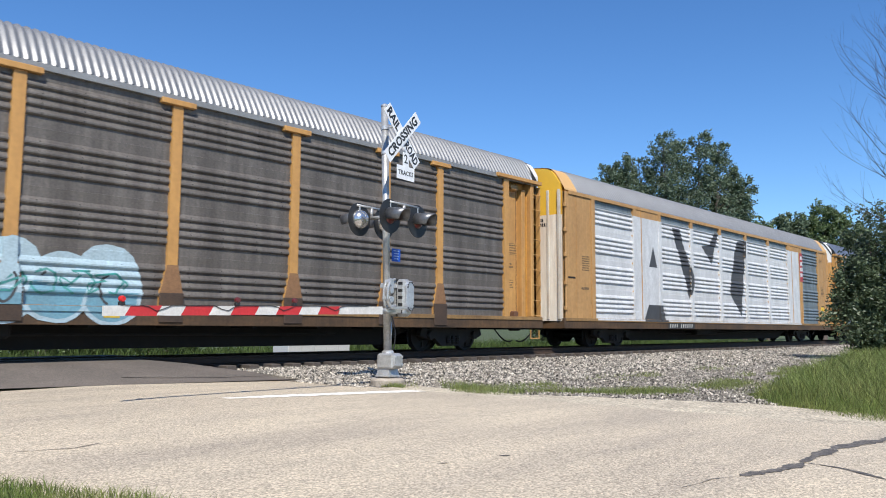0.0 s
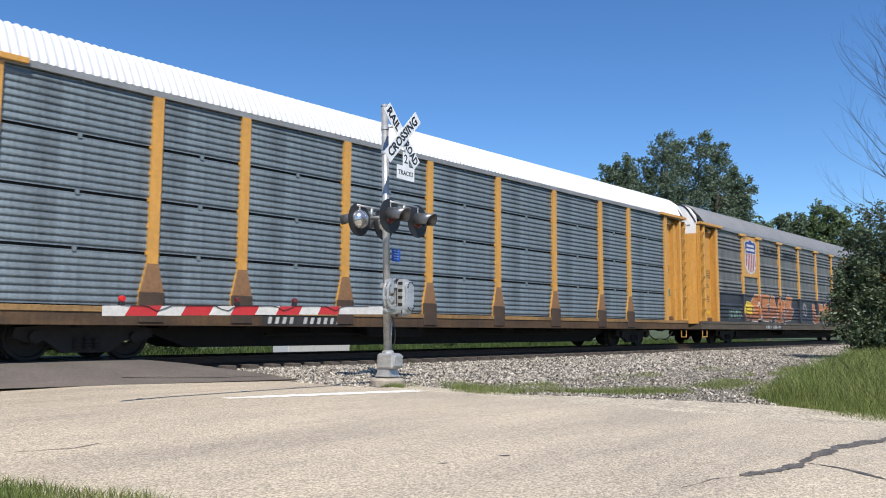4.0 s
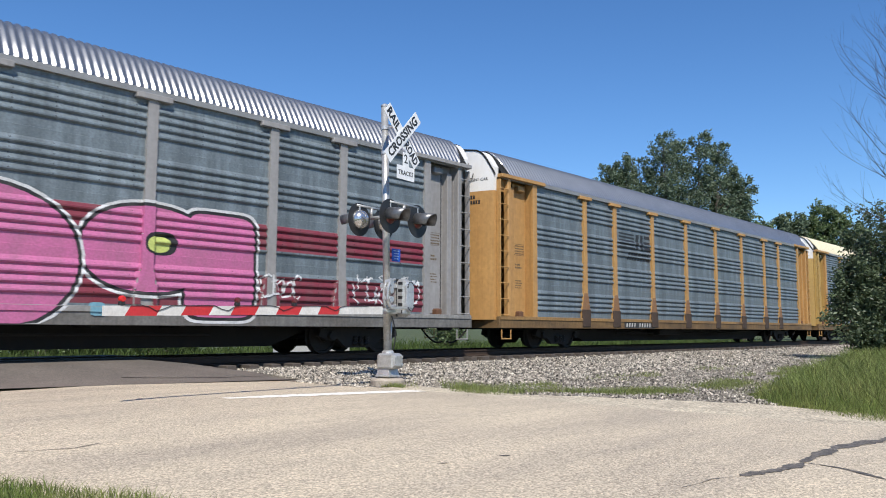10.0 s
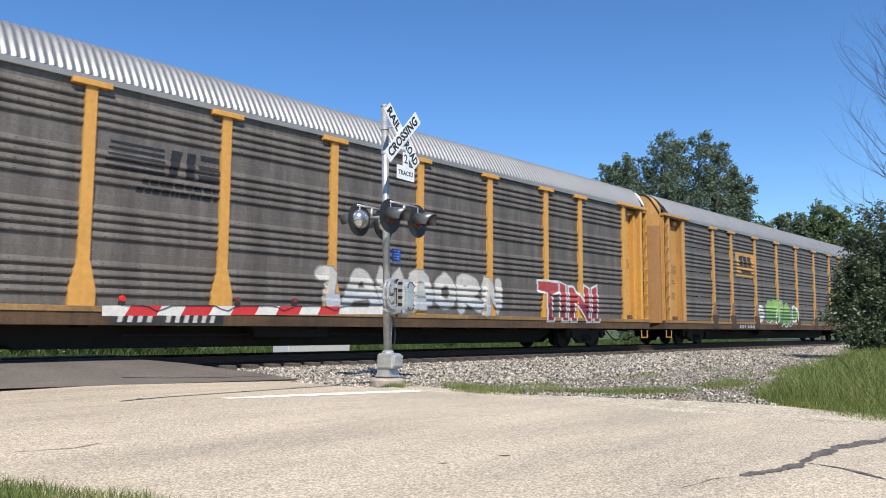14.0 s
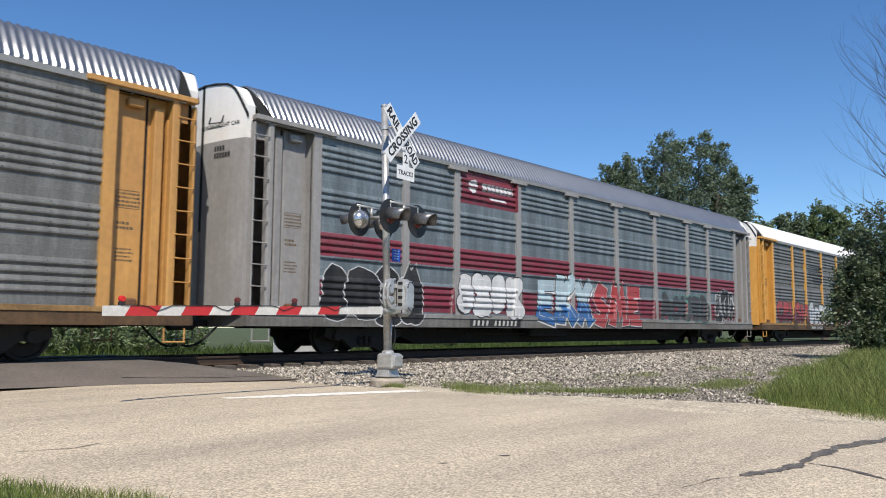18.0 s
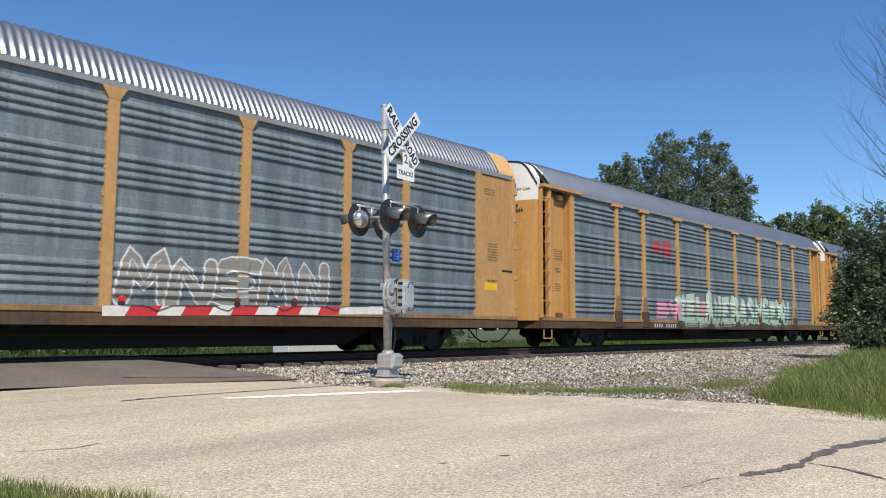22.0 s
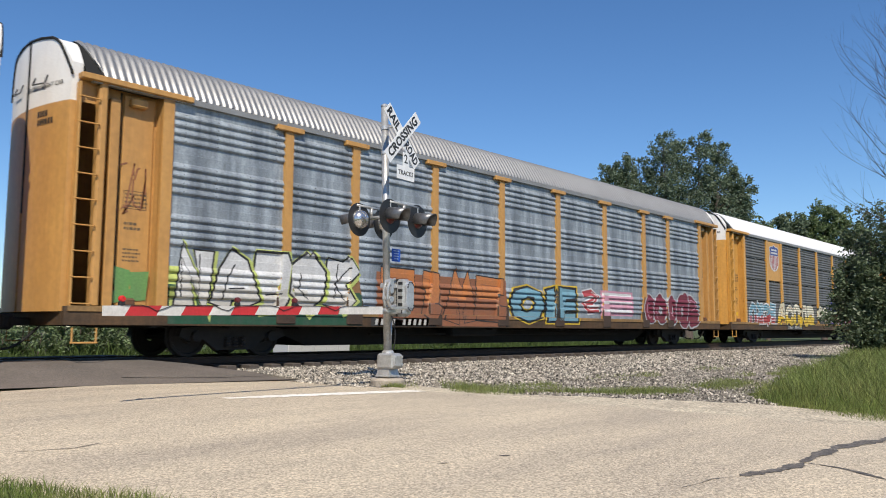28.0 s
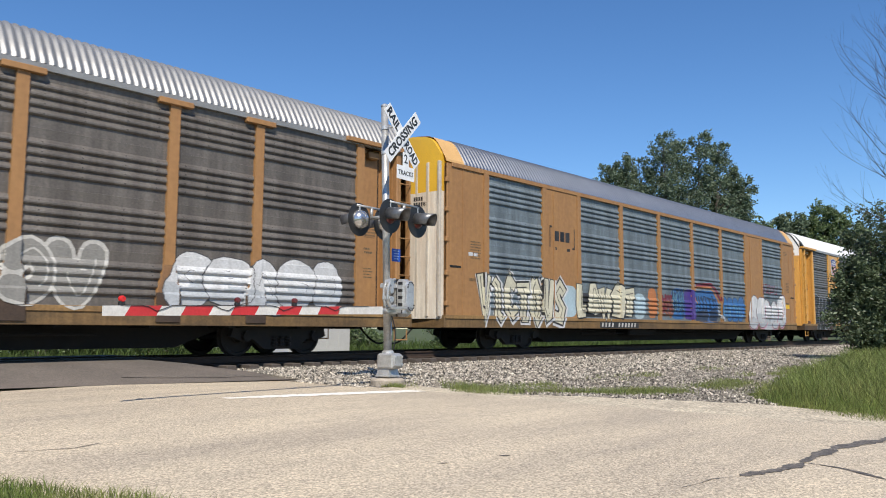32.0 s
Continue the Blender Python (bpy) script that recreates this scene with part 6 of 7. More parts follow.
def word(car, body, x0, x1, z0, z1, fill, edge, low=None, halo=None, fat=0.045, tight=1.12):
    """Fat sprayed letters with an outline, stretched to their place."""
    layers = [(fat + 0.065, edge, 0.004), (fat, fill, 0.008)]
    if halo:
        layers.insert(0, (fat + 0.11, halo, 0.002))
    size = None
    for off, col, lift in layers:
        me = text_mesh(body, 1.0, off, spacing=tight)
        bm = bmesh.new()
        bm.from_mesh(me)
        bpy.data.meshes.remove(me)
        if size is None:
            xs, ys = [v.co.x for v in bm.verts], [v.co.y for v in bm.verts]
            size = (min(xs), max(xs), min(ys), max(ys))
        rnd = random.Random(len(body))
        for v in bm.verts:
            u = (v.co.x - size[0]) / (size[1] - size[0])
            w = (v.co.y - size[2]) / (size[3] - size[2])
            w2 = w + 0.06 * math.sin(u * 19 + 1) * w
            v.co = (x0 + u * (x1 - x0), z0 + (w2 * 0.95) * (z1 - z0), 0)
        mats = [P[col]]
        if low and col == fill:
            mats.append(P[low])
            two_tone(bm, z0 + (z1 - z0) * 0.45, 1)
        for piece in islands(bm):
            lay(car, "graffiti", piece, mats, lift)
        bm.free()


def blob(cx, cz, rx, rz, rnd, lobes=30, square=0.5):
    """A closed swollen form; big ones get lobes, notches and a kicked-out foot like a sprayed letter."""
    ring = []
    ph = [rnd.uniform(0, 6.28) for _ in range(4)]
    big = square > 0.3
    notch = [(rnd.uniform(0, 6.28), rnd.uniform(0.12, 0.24), rnd.uniform(0.18, 0.42)) for _ in range(2 if big else 0)]
    kick = (rnd.choice((3.9, 5.5, 0.9, 2.2)), rnd.uniform(0.05, 0.28))
    for k in range(lobes):
        a = 2 * math.pi * k / lobes
        c, s = math.cos(a), math.sin(a)
        r = 1 / max(abs(c), abs(s)) * square + (1 - square)
        r *= 1 + 0.08 * math.sin(2 * a + ph[0]) + 0.07 * math.sin(3 * a + ph[1]) + 0.04 * math.sin(6 * a + ph[2])
        for at, wide, deep in notch:
            d = abs((a - at + math.pi) % (2 * math.pi) - math.pi)
            r *= 1 - deep * max(0.0, 1 - d / wide)
        if big:
            d = abs((a - kick[0] + math.pi) % (2 * math.pi) - math.pi)
            r *= 1 + kick[1] * max(0.0, 1 - d / 0.3)
        ring.append((cx + rx * r * c * 0.92, cz + rz * r * s * 0.86))
    return ring


def oval(cx, cz, rx, rz, power=2.0, n=36):
    """A closed round form, squarer with a higher power."""
    out = []
    for k in range(n):
        a = 2 * math.pi * (k + 0.5) / n
        c, d = math.cos(a), math.sin(a)
        out.append((cx + rx * math.copysign(abs(c) ** (2 / power), c), max(SILL_Z0 + 0.02, cz + rz * math.copysign(abs(d) ** (2 / power), d))))
    return out


def grow(ring, d):
    n, out = len(ring), []
    for k in range(n):
        (xa, za), (xb, zb) = ring[k - 1], ring[(k + 1) % n]
        dx, dz = xb - xa, zb - za
        m = math.hypot(dx, dz) or 1
        out.append((ring[k][0] + dz / m * d, ring[k][1] - dx / m * d))
    return out


FORMS = {                      # bent brush paths in a unit box, from which sprayed forms are made
    "s": [[(0.88, 0.86), (0.45, 0.97), (0.12, 0.74), (0.40, 0.52), (0.86, 0.34), (0.62, 0.06), (0.08, 0.10)]],
    "a": [[(0.04, 0.0), (0.22, 0.62), (0.42, 0.97), (0.62, 0.92), (0.82, 0.5), (0.97, 0.0)], [(0.25, 0.33), (0.8, 0.35)]],
    "u": [[(0.10, 1.0), (0.10, 0.30), (0.42, 0.03), (0.82, 0.16), (0.92, 0.98)]],
    "o": [[(0.50, 0.98), (0.14, 0.75), (0.12, 0.28), (0.50, 0.02), (0.88, 0.25), (0.88, 0.72), (0.52, 0.98)]],
    "k": [[(0.14, 1.0), (0.12, 0.0)], [(0.92, 0.97), (0.22, 0.48), (0.96, 0.0)]],
    "e": [[(0.94, 0.92), (0.14, 0.92), (0.10, 0.10), (0.96, 0.06)], [(0.18, 0.52), (0.74, 0.52)]],
    "n": [[(0.06, 0.0), (0.16, 0.96), (0.82, 0.06), (0.94, 1.0)]],
    "m": [[(0.03, 0.0), (0.20, 0.95), (0.50, 0.35), (0.78, 0.97), (0.97, 0.0)]],
    "r": [[(0.12, 0.0), (0.12, 0.95), (0.74, 0.92), (0.82, 0.66), (0.22, 0.46), (0.96, 0.0)]],
    "c": [[(0.92, 0.82), (0.50, 0.97), (0.13, 0.68), (0.14, 0.26), (0.50, 0.04), (0.94, 0.14)]],
    "i": [[(0.30, 0.96), (0.52, 0.92), (0.48, 0.08), (0.70, 0.0)]],
    "l": [[(0.20, 1.0), (0.12, 0.30), (0.30, 0.06), (0.96, 0.10)]],
    "x": [[(0.06, 0.97), (0.92, 0.03)], [(0.94, 0.98), (0.50, 0.55), (0.08, 0.0)]],
    "b": [[(0.14, 0.0), (0.14, 0.98), (0.72, 0.95), (0.78, 0.62), (0.20, 0.52), (0.92, 0.42), (0.88, 0.06), (0.16, 0.03)]],
    "d": [[(0.14, 0.0), (0.14, 0.97), (0.66, 0.94), (0.92, 0.52), (0.70, 0.06), (0.16, 0.03)]],
    "g": [[(0.90, 0.84), (0.48, 0.98), (0.10, 0.62), (0.20, 0.12), (0.66, 0.02), (0.92, 0.22), (0.90, 0.46), (0.54, 0.44)]],
    "h": [[(0.12, 1.0), (0.12, 0.0)], [(0.14, 0.50), (0.86, 0.52)], [(0.88, 1.0), (0.90, 0.0)]],
    "t": [[(0.02, 0.93), (0.98, 0.95)], [(0.50, 0.92), (0.46, 0.0)]],
    "v": [[(0.04, 1.0), (0.46, 0.02), (0.96, 1.0)]],
    "w": [[(0.02, 1.0), (0.24, 0.03), (0.50, 0.62), (0.74, 0.03), (0.98, 1.0)]],
    "y": [[(0.06, 1.0), (0.48, 0.48), (0.94, 1.0)], [(0.48, 0.48), (0.44, 0.0)]],
    "q": [[(0.50, 0.97), (0.12, 0.66), (0.22, 0.10), (0.66, 0.04), (0.90, 0.46), (0.72, 0.92), (0.50, 0.97)], [(0.56, 0.30), (0.96, 0.0)]],
    "z": [[(0.06, 0.92), (0.90, 0.95), (0.14, 0.08), (0.96, 0.05)]]}


def bend(pts, steps=4):
    """A smooth path through points."""
    out = []
    for k in range(len(pts) - 1):
        p0, p1, p2, p3 = pts[max(k - 1, 0)], pts[k], pts[k + 1], pts[min(k + 2, len(pts) - 1)]
        for q in range(steps):
            t = q / steps
            out.append(tuple(0.5 * (2 * b + (c - a) * t + (2 * a - 5 * b + 4 * c - d) * t * t + (3 * b - a - 3 * c + d) * t ** 3) for a, b, c, d in zip(p0, p1, p2, p3)))
    return out + [pts[-1]]


def brush(bm, pts, w, index, lift, round_end, rnd, flare=0.0):
    """One fat stroke with mitred bends and ends; it climbs a hair along its way so that it may cross itself."""
    left, right = [], []
    n = len(pts)
    for k, p in enumerate(pts):
        dirs = []
        for a, b in ((k - 1, k), (k, k + 1)):
            if 0 <= a and b < n:
                dx, dz = pts[b][0] - pts[a][0], pts[b][1] - pts[a][1]
                m = math.hypot(dx, dz) or 1e-6
                dirs.append((dx / m, dz / m))
        dx, dz = sum(d[0] for d in dirs) / len(dirs), sum(d[1] for d in dirs) / len(dirs)
        m = max(math.hypot(dx, dz), 0.62)
        ww = w * (1 + flare * abs(2 * k / (n - 1) - 1)) / m
        m = math.hypot(dx, dz) or 1
        nx, nz = -dz / m, dx / m
        x, z = p
        if k in (0, n - 1):
            e = (-1 if k == 0 else 1) * (0.25 if round_end else 0.6) * w
            x, z = x + dx * e, z + dz * e
        left.append((x + nx * ww, z + nz * ww))
        right.append((x - nx * ww, z - nz * ww))
    h = lambda k: lift + 0.00003 * k
    L = [bm.verts.new((x, z, h(k))) for k, (x, z) in enumerate(left)]
    R = [bm.verts.new((x, z, h(k))) for k, (x, z) in enumerate(right)]
    for k in range(n - 1):
        bm.faces.new((L[k], L[k + 1], R[k + 1], R[k])).material_index = index
    if round_end:
        for a, b, c, k in ((R[0], L[0], pts[0], 0), (L[-1], R[-1], pts[-1], n - 1)):
            p, q = Vector(a.co), Vector(b.co)
            mid, half = (p + q) / 2, (q - p) / 2
            out = Vector((half.y, -half.x, 0))
            if out.dot(mid - Vector((pts[1][0], pts[1][1], 0) if k == 0 else (pts[-2][0], pts[-2][1], 0))) < 0:
                out = -out
            arc = [bm.verts.new(mid + half * math.cos(t) + out * math.sin(t)) for t in (0.6, 1.1, 1.57, 2.04, 2.54)]
            bm.faces.new((b, *arc, a)).material_index = index


def bubbles(car, x0, x1, z0, z1, fill, edge, seed, low=None, halo=None, n=None, line=None, thick=0.05, form="", sharp=None, fat=None):
    """A row of sprayed forms with outline, shadow and inner lines: writing that cannot be read."""
    rnd = random.Random(seed)
    h = z1 - z0
    n = len(form) or n or max(2, round((x1 - x0) / (h * 0.72)))
    w = (x1 - x0) / n
    sharp = (seed % 3 == 0) if sharp is None else sharp
    fat = fat or (0.13 if sharp else 0.165)
    given = bool(form)
    form = form or "".join(rnd.choice("sauoenmrcgbd") for _ in range(n))
    mats = [P[halo or edge], P[edge], P[fill], P[low or fill], P[line or edge]]
    for k, key in enumerate(form):
        bm = bmesh.new()
        step = 0.0055 * (k % 2)
        cx, cz = x0 + w * (k + 0.5), z0 + h * rnd.uniform(-0.04, 0.05)
        wide, high, lean = w * rnd.uniform(1.02, 1.30), h * rnd.uniform(0.90, 1.04), rnd.uniform(-0.10, 0.16)
        turned = (rnd.random() < 0.5 and not given, rnd.random() < 0.5 and not given)
        r = fat * min(wide, high * 0.9)
        inset = r + thick * 0.5
        for s, path in enumerate(FORMS[key]):
            pts = [((1 - u if turned[0] else u) + rnd.uniform(-0.045, 0.045), (1 - v if turned[1] else v) + rnd.uniform(-0.045, 0.045)) for u, v in path]
            pts = [(cx - wide / 2 + inset + u * (wide - 2 * inset) + lean * (v - 0.5) * high * 0.6, cz + inset + v * (high - 2 * inset)) for u, v in pts]
            pts = pts if sharp else bend(pts)
            up = step + 0.0004 * s
            flare = rnd.uniform(0.0, 0.35) if not sharp else rnd.uniform(-0.1, 0.25)
            if halo:
                brush(bm, [(x + 0.03, z - 0.03) for x, z in pts], r + thick * 1.9, 0, up, not sharp, rnd, flare)
            brush(bm, pts, r + thick, 1, up + 0.0013, not sharp, rnd, flare)
            brush(bm, pts, r, 2, up + 0.0026, not sharp, rnd, flare)
            cut = sorted(rnd.sample(range(len(pts)), 2)) if len(pts) > 4 else (0, len(pts) - 1)
            if cut[1] - cut[0] >= 1:
                o = r * rnd.choice((-0.45, 0.4, 0.0))
                brush(bm, [(x + o, z + abs(o) * 0.5) for x, z in pts[cut[0]:cut[1] + 1]], thick * 0.32, 4, up + 0.0040, True, rnd)
        level = z0 + h * rnd.uniform(0.34, 0.5)
        bmesh.ops.bisect_plane(bm, geom=bm.verts[:] + bm.edges[:] + bm.faces[:], plane_co=(0, SILL_Z0 + 0.01, 0), plane_no=(0, 1, 0), clear_inner=True)
        ob = lay(car, "graffiti", bm, mats, 0.003)
        for f in ob.data.polygons:
            c = f.center
            if f.material_index == 2 and c.z + 0.16 * h * noise.noise((c.x * 2.5, 0, c.z * 2.5)) < level:
                f.material_index = 3


def scribble(car, x0, x1, z0, z1, col, seed, n=5, w=0.022, lift=0.004):
    """Thin sprayed or brushed loops."""
    rnd = random.Random(seed)
    quads = []
    for k in range(n):
        cx = x0 + (x1 - x0) * (k + 0.5) / n
        a0, pts = rnd.uniform(0, 6), []
        rx, rz = (x1 - x0) / n * rnd.uniform(0.4, 0.75), (z1 - z0) * rnd.uniform(0.3, 0.5)
        for q in range(14):
            a = a0 + q * rnd.uniform(0.3, 0.5)
            pts.append((cx + rx * math.cos(a), (z0 + z1) / 2 + rz * math.sin(a * rnd.choice((1, 1, 1.15)))))
        quads += stroke(pts, w)
    return lay(car, "graffiti", polygons(quads), P[col], lift, kind="stuff")


def lines_of_bars(car, x0, x1, z0, z1, rows, mat, seed, name="stencil", lift=0.005):
    """Small stencilled writing that cannot be read, or that is a number: plain bars."""
    rnd = random.Random(seed)
    rings, h = [], (z1 - z0) / rows
    for r in range(rows):
        x = x0 + rnd.uniform(0, 0.1) * (x1 - x0)
        while x < x1 - 0.02:
            w = min(x1 - x, h * rnd.uniform(0.5, 1.6))
            rings.append(rect(x, x + w * 0.8, z0 + h * (r + 0.15), z0 + h * (r + 0.8)))
            x += w
    return lay(car, name, polygons(rings), mat, lift, kind="stuff")


def letters(car, body, x0, x1, z0, z1, mat, fat=0.065, lift=0.004, flat=()):
    me = text_mesh(body, 1.0, fat)
    bm = bmesh.new()
    bm.from_mesh(me)
    bpy.data.meshes.remove(me)
    xs, ys = [v.co.x for v in bm.verts], [v.co.y for v in bm.verts]
    for v in bm.verts:
        v.co = (x0 + (v.co.x - min(xs)) / (max(xs) - min(xs)) * (x1 - x0), z0 + (v.co.y - min(ys)) / (max(ys) - min(ys)) * (z1 - z0), 0)
    return lay(car, "lettering", bm, mat, lift, "stencilled words " + body.lower() if len(body) > 3 else "", flat, "stuff")


def flat_panel(car, x0, x1, z0, z1):
    s = Shape().box(x0, x1, SHEET - 0.05, SHEET + 0.0, z0, z1, 0.006)
    part("emblem_panel", s, M["frame_gold"], CARS[car], "flat yellow emblem panel")
    return ((x0, x1, z0, z1),)


def shield_ring(cx, z0, z1, w):
    h = z1 - z0
    half = [(0, 0), (0.28, 0.06), (0.46, 0.22), (0.50, 0.45), (0.44, 0.66), (0.50, 0.86), (0.36, 0.93), (0.18, 0.92), (0, 1.0)]
    return [(cx + a * w, z0 + b * h) for a, b in half] + [(cx - a * w, z0 + b * h) for a, b in half[-2:0:-1]]


def shield(car, cx, z0, z1, w, flat_lift, flat):
    h = z1 - z0
    lay(car, "emblem", polygons([shield_ring(cx, z0 - 0.03 * h, z1 + 0.03 * h, w * 1.10)]), P["white"], flat_lift, "shield emblem in plain colours", flat)
    bm = polygons([shield_ring(cx, z0, z1, w)])
    two_tone(bm, z0 + 0.60 * h, 1)
    lay(car, "emblem", bm, [P["deepblue_bright"], P["white"]], flat_lift + 0.003, "", flat)
    reds = []
    for k in range(6):
        a = -0.44 + 0.16 * k
        c = abs(a + 0.04)
        low = 0.03 + 0.24 * (c / 0.46) ** 2.2
        reds.append(rect(cx + a * w, cx + (a + 0.085) * w, z0 + low * h, z0 + 0.585 * h))
    lay(car, "emblem", polygons(reds), P["red"], flat_lift + 0.006, "", flat, "stuff")
    lay(car, "emblem", polygons([rect(cx - 0.33 * w, cx + 0.33 * w, z0 + 0.78 * h, z0 + 0.85 * h), rect(cx - 0.38 * w, cx + 0.38 * w, z0 + 0.66 * h, z0 + 0.73 * h)]), P["white"], flat_lift + 0.006, "", flat, "stuff")


P["deepblue_bright"] = paint_material("emblem_blue", (0.018, 0.045, 0.22), 0.2)


def emblem_box(car, x0, x1, z0, z1):
    """A yellow box with dark plain forms where the owner's mark stands."""
    band(car, x0, x1, z0, z1, M["frame_yellow"], "emblem_panel")
    h, w = z1 - z0, x1 - x0
    f = []
    for k in range(3):
        a = x0 + w * (0.17 + 0.23 * k)
        f += [rect(a, a + 0.19 * w, z0 + 0.42 * h, z0 + 0.86 * h)]
    f.append(rect(x0 + 0.25 * w, x1 - 0.2 * w, z0 + 0.14 * h, z0 + 0.26 * h))
    lay(car, "emblem", polygons(f), P["black"], 0.006)


def bracket_mark(car, x0, x1, z0, z1, lift=0.004):
    w, h = x1 - x0, z1 - z0
    f = [rect(x0, x0 + 0.03 * w, z0 + 0.1 * h, z1), rect(x0, x0 + 0.10 * w, z1 - 0.08 * h, z1 - 0.0), rect(x1 - 0.03 * w, x1, z0 + 0.1 * h, z1), rect(x1 - 0.10 * w, x1, z0 + 0.1 * h, z0 + 0.18 * h)]
    for k in range(3):
        a = x0 + w * (0.2 + 0.21 * k)
        f += [rect(a, a + 0.17 * w, z0 + 0.38 * h, z0 + 0.80 * h)]
    f += [rect(x0 + 0.22 * w, x0 + 0.28 * w, z0, z0 + 0.12 * h), rect(x0 + 0.68 * w, x0 + 0.80 * w, z0, z0 + 0.12 * h)]
    lay(car, "emblem", polygons(f), P["black"], lift)


def horse_mark(car, x0, x1, z0, z1, col="black"):
    """Slanting bars and a heavy block: the owner's mark as plain shapes."""
    w, h = x1 - x0, z1 - z0
    f = []
    for k in range(5):
        z = z0 + h * (0.38 + 0.12 * k)
        f.append([(x0 + 0.06 * k * w * 0.2, z), (x0 + w * 0.5, z - 0.02 * h), (x0 + w * 0.5, z + 0.045 * h), (x0 + 0.06 * k * w * 0.2, z + 0.05 * h)])
    f += [[(x0 + 0.53 * w, z0 + 0.36 * h), (x0 + 0.60 * w, z0 + 0.36 * h), (x0 + 0.66 * w, z0 + 0.92 * h), (x0 + 0.56 * w, z0 + 0.92 * h)], [(x0 + 0.68 * w, z0 + 0.36 * h), (x0 + 0.76 * w, z0 + 0.36 * h), (x0 + 0.78 * w, z0 + 0.92 * h), (x0 + 0.70 * w, z0 + 0.92 * h)],
          rect(x0 + 0.80 * w, x1, z0 + 0.36 * h, z0 + 0.50 * h), rect(x0 + 0.80 * w, x1, z0 + 0.60 * h, z0 + 0.70 * h), rect(x0 + 0.82 * w, x1, z0 + 0.80 * h, z0 + 0.92 * h)]
    lay(car, "emblem", polygons(f), M["ink"] if col == "black" else P[col], 0.006)
    lines_of_bars(car, x0 + 0.25 * w, x1, z0 - 0.06 * h, z0 + 0.28 * h, 2, M["ink"], 3)


def sign_box(car, x0, x1, z0, z1):
    band(car, x0, x1, z0, z1, P["stripe"], "emblem_panel", "dark red emblem panel")
    w, h = x1 - x0, z1 - z0
    rnd = random.Random(2)
    f = [blob(x0 + 0.2 * w, z0 + 0.55 * h, 0.085 * w, 0.24 * h, rnd, 14, 0.0), rect(x0 + 0.36 * w, x0 + 0.92 * w, z0 + 0.46 * h, z0 + 0.70 * h), rect(x0 + 0.5 * w, x0 + 0.80 * w, z0 + 0.22 * h, z0 + 0.30 * h)]
    lay(car, "emblem", polygons(f), P["white"], 0.006)
    lay(car, "emblem", polygons([rect(x0 + 0.36 * w + 0.075 * w * k, x0 + 0.36 * w + 0.075 * w * k + 0.012 * w, z0 + 0.44 * h, z0 + 0.72 * h) for k in range(1, 8)] + [rect(x0 + 0.12 * w, x0 + 0.28 * w, z0 + 0.50 * h, z0 + 0.55 * h)]), P["stripe"], 0.009)


# car by car
band(-12, -11.65, 8.6, 0.84, 4.62, P["white"], "painted_block", "large rolled white paint block", 0.003)
lay(-12, "graffiti", polygons([[(-5.95, 4.5), (-5.3, 4.5), (-4.05, 2.5), (-4.5, 1.75), (-4.9, 2.6)], [(-3.2, 4.0), (-2.3, 3.3), (-1.6, 4.6), (-1.9, 4.7), (-2.5, 4.1)], [(0.45, 4.5), (1.44, 4.6), (1.2, 3.0), (0.8, 1.15), (-0.45, 2.2), (0.0, 3.4)], [(-7.93, 2.85), (-7.3, 2.85), (-7.6, 3.62)], [(-8.4, 0.83), (-6.5, 0.83), (-6.9, 1.45), (-8.0, 1.45)]]), P["ink_grey"], 0.006)
band(-12, 8.75, 9.35, 3.1, 4.6, P["red"], "sign_plate", "red sign plate")
lines_of_bars(-12, 8.82, 9.28, 3.3, 4.5, 4, P["white"], 4, lift=0.006)
emblem_box(-11, -6.66, -4.3, 3.05, 4.07)
bubbles(-11, -11.7, -8.9, 0.60, 2.08, "white", "black", 1, low="white", line="black", halo="white", thick=0.055, form="bac", fat=0.16, sharp=False)
bubbles(-11, -8.95, -7.7, 0.95, 2.08, "white", "black", 101, low="silver", line="black", halo="silver", thick=0.045, form="nk", fat=0.13, sharp=True)
bubbles(-11, -3.65, 0.7, 0.60, 1.85, "sky", "sky", 2, low="cyan", line="ink_grey", thick=0.07, form="cooso", fat=0.28, sharp=False)
scribble(-11, -3.3, 0.5, 1.0, 1.6, "teal", 102, 7, 0.02, 0.012)
band(-11, -3.15, -2.8, 0.70, 0.79, P["yellow"], "painted_patch", "", 0.012)
band(-11, 0.15, 0.45, 0.70, 0.79, P["yellow"], "painted_patch", "", 0.012)
lay(-11, "sign_plate", polygons([rect(-12.56, -12.04, 3.38, 3.92)]), P["yellow"], 0.004, "yellow notice plate with black writing")
lines_of_bars(-11, -12.50, -12.10, 3.46, 3.86, 3, P["black"], 103, lift=0.007)
lay(-11, "graffiti", polygons([oval(-12.3, 2.06, 0.24, 0.17, 3.0)]), P["mint"], 0.004)
lay(-11, "label_plate", polygons([rect(-12.52, -12.06, 1.63, 1.80)]), M["label_yellow"], 0.004)
band(-10, -11.7, 11.7, 0.91, 2.18, P["deepblue"], "painted_band", "dark blue band of rolled paint")
shield(-10, -8.02, 3.15, 4.72, 1.30, 0.004, flat_panel(-10, -8.88, -7.15, 2.98, 4.86))
letters(-10, "BUILDING", -6.3, -4.45, 4.15, 4.52, M["ink"])
letters(-10, "AMERICA", -3.75, -1.75, 4.12, 4.50, M["ink"])
bubbles(-10, -8.0, -2.5, 0.90, 2.35, "orange", "white", 3, low="rust", halo="black", line="black", form="seans", sharp=True, thick=0.03, fat=0.17)
